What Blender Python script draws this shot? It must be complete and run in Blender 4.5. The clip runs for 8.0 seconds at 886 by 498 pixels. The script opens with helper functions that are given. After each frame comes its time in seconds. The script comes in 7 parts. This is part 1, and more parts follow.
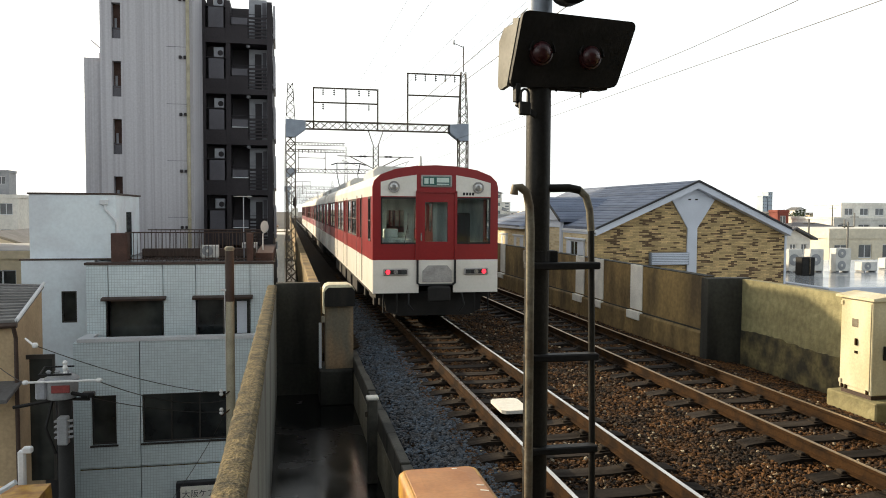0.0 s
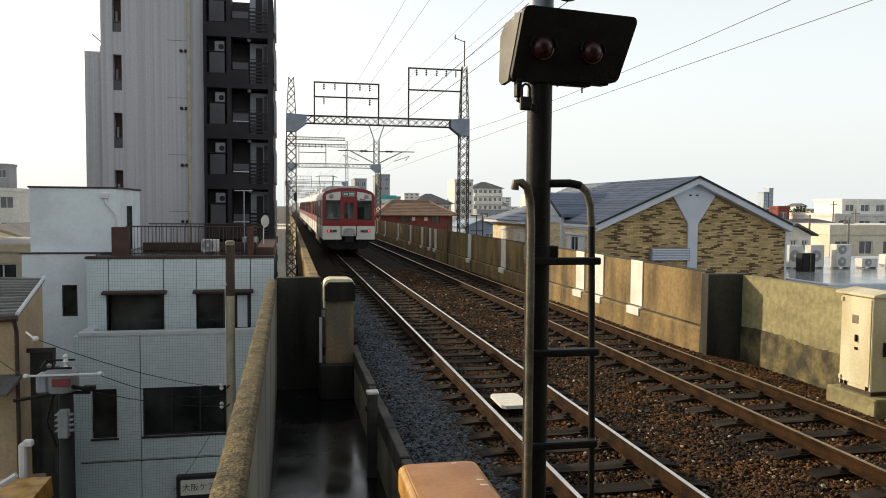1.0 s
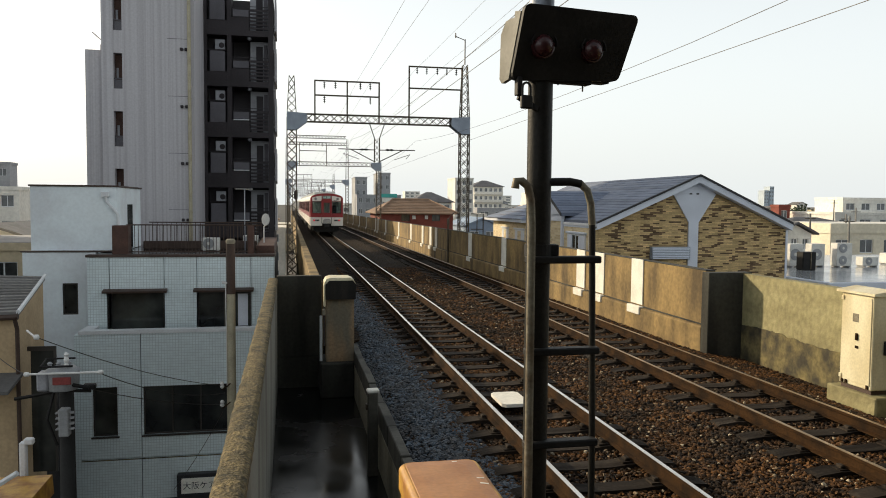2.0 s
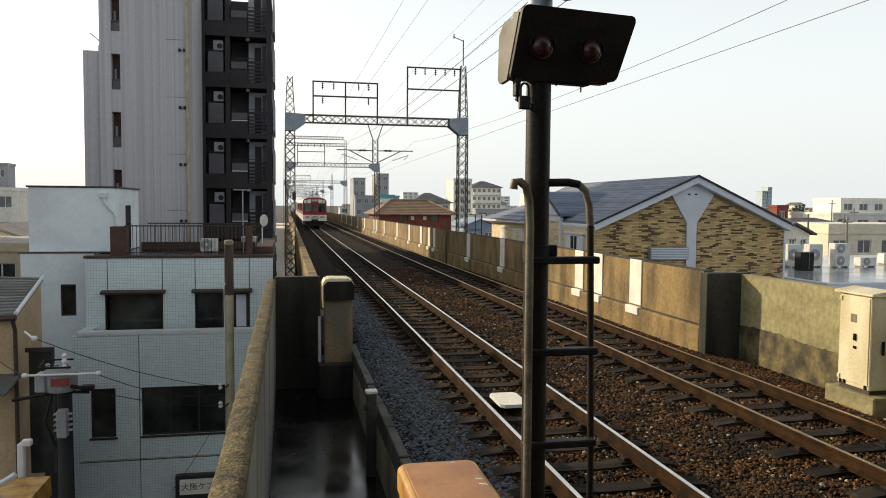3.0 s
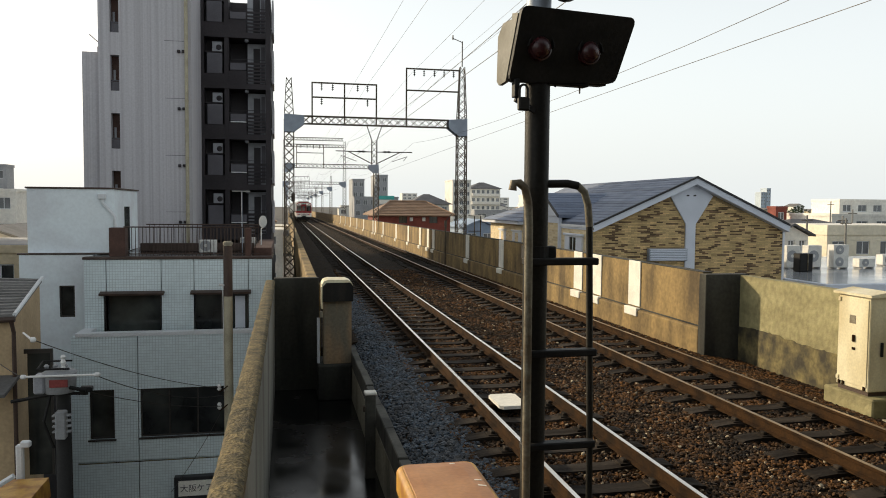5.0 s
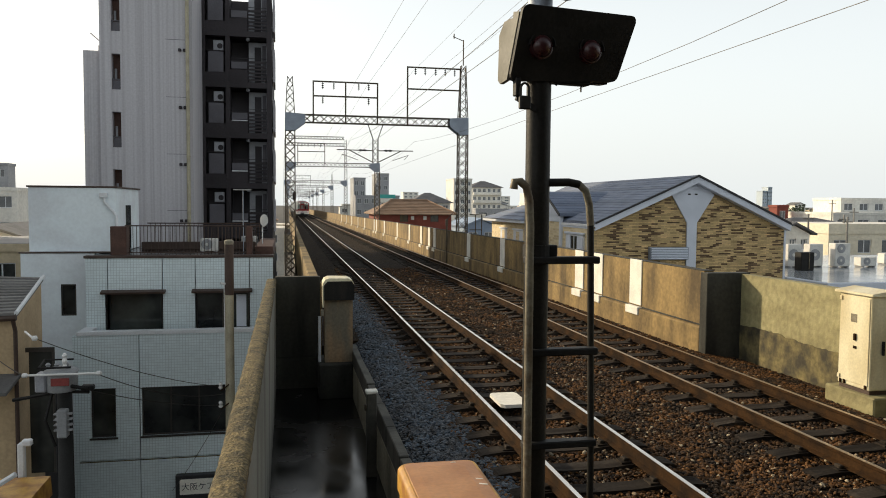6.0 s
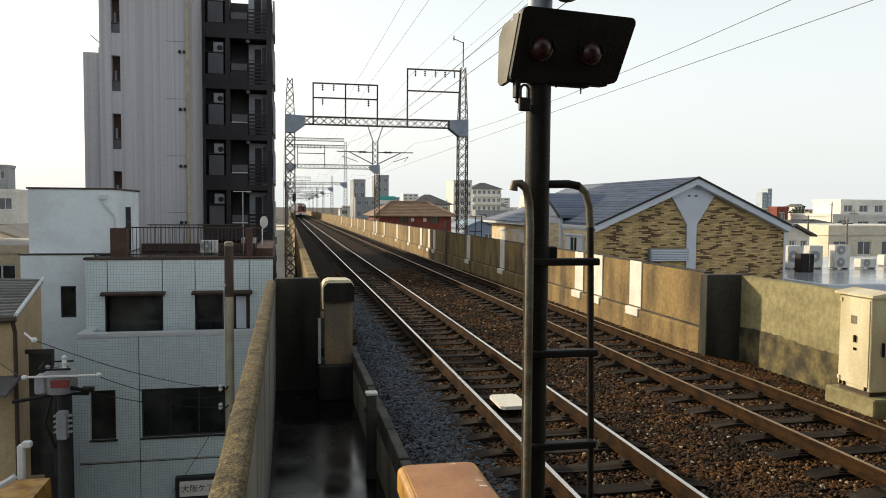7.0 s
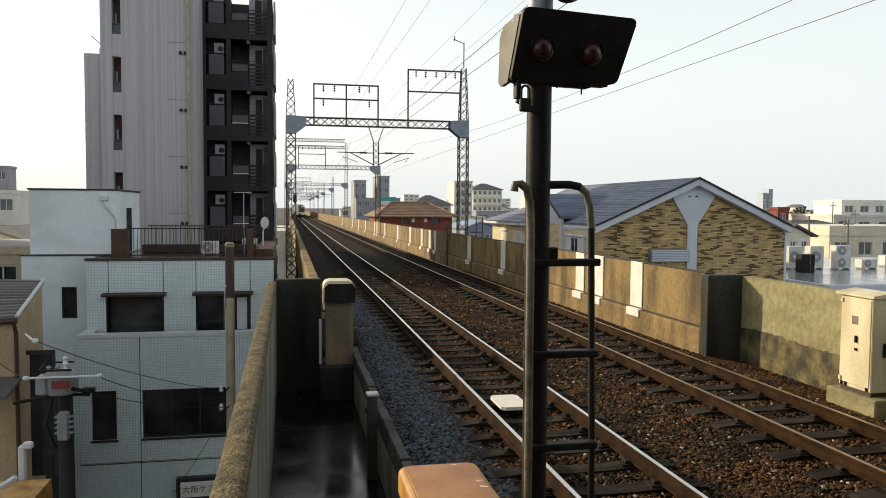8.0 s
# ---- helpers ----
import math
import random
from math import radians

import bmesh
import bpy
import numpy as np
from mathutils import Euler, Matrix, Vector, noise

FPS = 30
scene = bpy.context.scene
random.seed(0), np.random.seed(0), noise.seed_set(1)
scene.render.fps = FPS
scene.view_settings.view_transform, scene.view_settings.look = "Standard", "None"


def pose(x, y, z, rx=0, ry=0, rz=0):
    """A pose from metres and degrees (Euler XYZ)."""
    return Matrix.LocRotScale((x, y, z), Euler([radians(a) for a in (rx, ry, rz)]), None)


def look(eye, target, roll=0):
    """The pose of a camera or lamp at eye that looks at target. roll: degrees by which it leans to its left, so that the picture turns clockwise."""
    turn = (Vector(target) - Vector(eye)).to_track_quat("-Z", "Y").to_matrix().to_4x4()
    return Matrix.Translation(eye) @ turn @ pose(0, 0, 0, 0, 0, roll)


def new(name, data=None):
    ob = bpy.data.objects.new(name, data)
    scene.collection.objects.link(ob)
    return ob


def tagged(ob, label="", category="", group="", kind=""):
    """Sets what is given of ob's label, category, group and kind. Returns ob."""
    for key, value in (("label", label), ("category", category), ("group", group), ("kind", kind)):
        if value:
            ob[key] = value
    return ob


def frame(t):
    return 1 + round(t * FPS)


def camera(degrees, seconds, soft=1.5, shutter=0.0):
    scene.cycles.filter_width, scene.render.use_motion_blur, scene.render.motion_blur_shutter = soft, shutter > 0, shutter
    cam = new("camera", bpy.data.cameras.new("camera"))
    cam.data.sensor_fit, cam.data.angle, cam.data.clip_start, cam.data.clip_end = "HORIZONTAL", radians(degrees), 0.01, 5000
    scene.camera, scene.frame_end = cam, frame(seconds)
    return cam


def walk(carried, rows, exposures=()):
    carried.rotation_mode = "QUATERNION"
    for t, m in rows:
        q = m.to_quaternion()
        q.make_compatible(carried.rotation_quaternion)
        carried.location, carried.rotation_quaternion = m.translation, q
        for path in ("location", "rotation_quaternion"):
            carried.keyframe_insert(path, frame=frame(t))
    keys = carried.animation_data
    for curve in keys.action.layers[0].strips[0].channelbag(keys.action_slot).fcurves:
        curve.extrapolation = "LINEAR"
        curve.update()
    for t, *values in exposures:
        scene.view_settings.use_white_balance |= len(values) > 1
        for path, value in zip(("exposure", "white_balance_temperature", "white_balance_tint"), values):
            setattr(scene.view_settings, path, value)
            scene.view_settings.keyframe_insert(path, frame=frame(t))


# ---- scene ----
EYE = (0.0, 0.0, 2.6)
cam = camera(60.3, 8.0, soft=0.95)


def aim(yaw, down, lean):
    """The camera's pose: degrees turned to the right of the track, tilted down and leaning."""
    a, b = radians(yaw), radians(down)
    way = Vector((math.sin(a) * math.cos(b), math.cos(a) * math.cos(b), -math.sin(b)))
    return look(EYE, Vector(EYE) + way, lean)


walk(cam, [(t, aim(*a)) for t, *a in (
    (0.0, 11.4909, 2.8862, 0.3118), (0.5, 11.5289, 2.86, 0.339), (1.0, 11.4573, 3.2665, 0.4975),
    (1.5, 11.396, 3.3992, 0.5232), (3.0, 11.5417, 3.3239, 0.4694), (3.5, 11.5766, 3.393, 0.4621),
    (4.0, 11.6006, 3.2868, 0.4724), (4.5, 11.6399, 3.1967, 0.4761), (6.0, 11.5317, 3.3303, 0.4694),
    (6.5, 11.5547, 3.3196, 0.5132), (7.0, 11.5397, 3.2039, 0.4575), (7.5, 11.5397, 3.2039, 0.4575),
    (8.0, 11.4815, 3.1513, 0.4206))], exposures=[(0.0, 0.5), (0.5, 0.3), (1.0, 0.1), (1.5, 0.08), (8.0, 0.08)])

# ---- light: hazy white sky, low sun ahead to the left ----
SUN_AZ, SUN_EL = -47.0, 19.5  # degrees right of the track's direction, above the horizon
world = bpy.data.worlds.new("sky")
scene.world = world
world.use_nodes = True
wn, wl = world.node_tree.nodes, world.node_tree.links
sky = wn.new("ShaderNodeTexSky")
sky.sky_type, sky.sun_disc = "NISHITA", False
sky.sun_elevation, sky.sun_rotation = radians(SUN_EL), radians(SUN_AZ)
sky.air_density, sky.dust_density, sky.ozone_density = 1.0, 6.0, 1.0
haze = wn.new("ShaderNodeBackground")
haze.inputs[0].default_value = (0.94, 0.985, 0.975, 1)
height = wn.new("ShaderNodeSeparateXYZ")  # white haze, thinner towards the zenith
wl.new(wn.new("ShaderNodeTexCoord").outputs["Generated"], height.inputs[0])
thin = wn.new("ShaderNodeMapRange")
thin.interpolation_type = "SMOOTHSTEP"
thin.inputs[1].default_value, thin.inputs[2].default_value = 0.1, 0.85
thin.inputs[3].default_value, thin.inputs[4].default_value = 0.83, 0.25
wl.new(height.outputs[2], thin.inputs[0])
wl.new(thin.outputs[0], haze.inputs[1])
wn["Background"].inputs[1].default_value = 0.05
wl.new(sky.outputs[0], wn["Background"].inputs[0])
both = wn.new("ShaderNodeAddShader")
wl.new(wn["Background"].outputs[0], both.inputs[0])
wl.new(haze.outputs[0], both.inputs[1])
wl.new(both.outputs[0], wn["World Output"].inputs[0])
sun_way = Vector((math.sin(radians(SUN_AZ)) * math.cos(radians(SUN_EL)), math.cos(radians(SUN_AZ)) * math.cos(radians(SUN_EL)), math.sin(radians(SUN_EL))))
sun = new("sun", bpy.data.lights.new("sun", "SUN"))
sun.data.energy, sun.data.angle, sun.data.color = 4.3, radians(1.5), (1.0, 0.83, 0.58)
sun.matrix_world = look(sun_way * 50, (0, 0, 0))


# ---- materials ----
def mat(name, col, rough=0.7, metal=0.0, var=0.2, scale=1.5, fine=30.0, bump=0.1, col2=None, stretch=(1, 1, 1), rand=0.0, moving=False, patch=(0.42, 0.62), spec=0.5, depth=0.01):
    """Two scales of noise between col and col2, with fine relief. stretch squeezes the broad pattern; rand varies it piece by piece."""
    m = bpy.data.materials.new(name)
    m.use_nodes = True
    n, l = m.node_tree.nodes, m.node_tree.links
    b = n["Principled BSDF"]
    b.inputs["Roughness"].default_value, b.inputs["Metallic"].default_value = rough, metal
    b.inputs["Specular IOR Level"].default_value = spec
    if moving:
        place = n.new("ShaderNodeTexCoord").outputs["Object"]
    else:
        place = n.new("ShaderNodeNewGeometry").outputs["Position"]
    mp = n.new("ShaderNodeMapping")
    mp.inputs["Scale"].default_value = stretch
    l.new(place, mp.inputs[0])
    big, small = n.new("ShaderNodeTexNoise"), n.new("ShaderNodeTexNoise")
    big.inputs["Scale"].default_value, big.inputs["Detail"].default_value = scale, 5
    small.inputs["Scale"].default_value, small.inputs["Detail"].default_value = fine, 3
    l.new(mp.outputs[0], big.inputs[0])
    l.new(place, small.inputs[0])
    ramp = n.new("ShaderNodeMapRange")
    ramp.inputs[1].default_value, ramp.inputs[2].default_value = patch
    l.new(big.outputs[0], ramp.inputs[0])
    mix = n.new("ShaderNodeMix")
    mix.data_type = "RGBA"
    other = col2 or tuple(c * (1 - var) for c in col)
    mix.inputs[6].default_value, mix.inputs[7].default_value = (*col, 1), (*other, 1)
    l.new(ramp.outputs[0], mix.inputs[0])
    hsv = n.new("ShaderNodeHueSaturation")
    l.new(mix.outputs[2], hsv.inputs["Color"])
    val = n.new("ShaderNodeMapRange")
    val.inputs[1].default_value, val.inputs[2].default_value = 0.3, 0.7
    val.inputs[3].default_value, val.inputs[4].default_value = 1 - var * 0.7, 1 + var * 0.7
    l.new(small.outputs[0], val.inputs[0])
    out = val.outputs[0]
    if rand:
        info = n.new("ShaderNodeObjectInfo")
        isl = n.new("ShaderNodeNewGeometry")
        add = n.new("ShaderNodeMath")
        add.operation = "ADD"
        l.new(info.outputs["Random"], add.inputs[0])
        l.new(isl.outputs["Random Per Island"], add.inputs[1])
        fr = n.new("ShaderNodeMath")
        fr.operation = "FRACT"
        l.new(add.outputs[0], fr.inputs[0])
        rr = n.new("ShaderNodeMapRange")
        rr.inputs[3].default_value, rr.inputs[4].default_value = 1 - rand, 1 + rand
        l.new(fr.outputs[0], rr.inputs[0])
        mul = n.new("ShaderNodeMath")
        mul.operation = "MULTIPLY"
        l.new(out, mul.inputs[0])
        l.new(rr.outputs[0], mul.inputs[1])
        out = mul.outputs[0]
    l.new(out, hsv.inputs["Value"])
    l.new(hsv.outputs[0], b.inputs["Base Color"])
    rv = n.new("ShaderNodeMapRange")
    rv.inputs[3].default_value, rv.inputs[4].default_value = max(0.02, rough - 0.12), min(1, rough + 0.12)
    l.new(big.outputs[0], rv.inputs[0])
    l.new(rv.outputs[0], b.inputs["Roughness"])
    if bump:
        bp = n.new("ShaderNodeBump")
        bp.inputs["Strength"].default_value, bp.inputs["Distance"].default_value = min(1, bump), depth
        l.new(small.outputs[0], bp.inputs["Height"])
        l.new(bp.outputs[0], b.inputs["Normal"])
    return m


def grid_mat(name, col, joint, size, rough=0.35, turn=(90, 0, 0), wide=0.08):
    """Small square tiles with joints, for walls that face along the track."""
    m = mat(name, col, rough, var=0.1, scale=0.5, fine=6, bump=0)
    n, l = m.node_tree.nodes, m.node_tree.links
    geo = n.new("ShaderNodeNewGeometry")
    mp = n.new("ShaderNodeMapping")
    mp.inputs["Rotation"].default_value = [radians(a) for a in turn]
    l.new(geo.outputs["Position"], mp.inputs[0])
    br = n.new("ShaderNodeTexBrick")
    br.offset = 0.0
    br.inputs["Scale"].default_value = 1.0
    br.inputs["Brick Width"].default_value = br.inputs["Row Height"].default_value = size
    br.inputs["Mortar Size"].default_value = size * wide
    l.new(mp.outputs[0], br.inputs["Vector"])
    b = n["Principled BSDF"]
    old = b.inputs["Base Color"].links[0].from_socket
    mix = n.new("ShaderNodeMix")
    mix.data_type = "RGBA"
    mix.inputs[7].default_value = (*joint, 1)
    l.new(old, mix.inputs[6])
    l.new(br.outputs["Fac"], mix.inputs[0])
    l.new(mix.outputs[2], b.inputs["Base Color"])
    return m


def brick_mat(name, col, dark, joint, width, height):
    """Small bricks, a third of them dark, for a far wall that faces across the track."""
    m = mat(name, col, 0.8, var=0.12, scale=1.0, fine=12, bump=0.1)
    n, l = m.node_tree.nodes, m.node_tree.links
    sep, com = n.new("ShaderNodeSeparateXYZ"), n.new("ShaderNodeCombineXYZ")
    l.new(n.new("ShaderNodeNewGeometry").outputs["Position"], sep.inputs[0])
    add = n.new("ShaderNodeMath")
    l.new(sep.outputs[0], add.inputs[0])
    l.new(sep.outputs[1], add.inputs[1])
    l.new(add.outputs[0], com.inputs[0])
    l.new(sep.outputs[2], com.inputs[1])
    br = n.new("ShaderNodeTexBrick")
    br.inputs["Scale"].default_value, br.inputs["Brick Width"].default_value, br.inputs["Row Height"].default_value = 1.0, width, height
    br.inputs["Mortar Size"].default_value, br.inputs["Bias"].default_value = 0.012, -0.35
    br.inputs["Color1"].default_value, br.inputs["Color2"].default_value, br.inputs["Mortar"].default_value = (*col, 1), (*dark, 1), (*joint, 1)
    l.new(com.outputs[0], br.inputs["Vector"])
    mix = n.new("ShaderNodeMix")
    mix.data_type = "RGBA"
    mix.inputs[0].default_value = 0.8
    b = n["Principled BSDF"]
    l.new(b.inputs["Base Color"].links[0].from_socket, mix.inputs[6])
    l.new(br.outputs["Color"], mix.inputs[7])
    l.new(mix.outputs[2], b.inputs["Base Color"])
    return m


def glass(name, tint=(0.85, 0.9, 0.9), rough=0.03):
    m = bpy.data.materials.new(name)
    m.use_nodes = True
    b = m.node_tree.nodes["Principled BSDF"]
    b.inputs["Base Color"].default_value = (*tint, 1)
    b.inputs["Roughness"].default_value, b.inputs["IOR"].default_value = rough, 1.45
    b.inputs["Transmission Weight"].default_value = 1.0
    return m


def glow(name, col, power):
    m = bpy.data.materials.new(name)
    m.use_nodes = True
    b = m.node_tree.nodes["Principled BSDF"]
    b.inputs["Base Color"].default_value = b.inputs["Emission Color"].default_value = (*col, 1)
    b.inputs["Emission Strength"].default_value = power
    return m


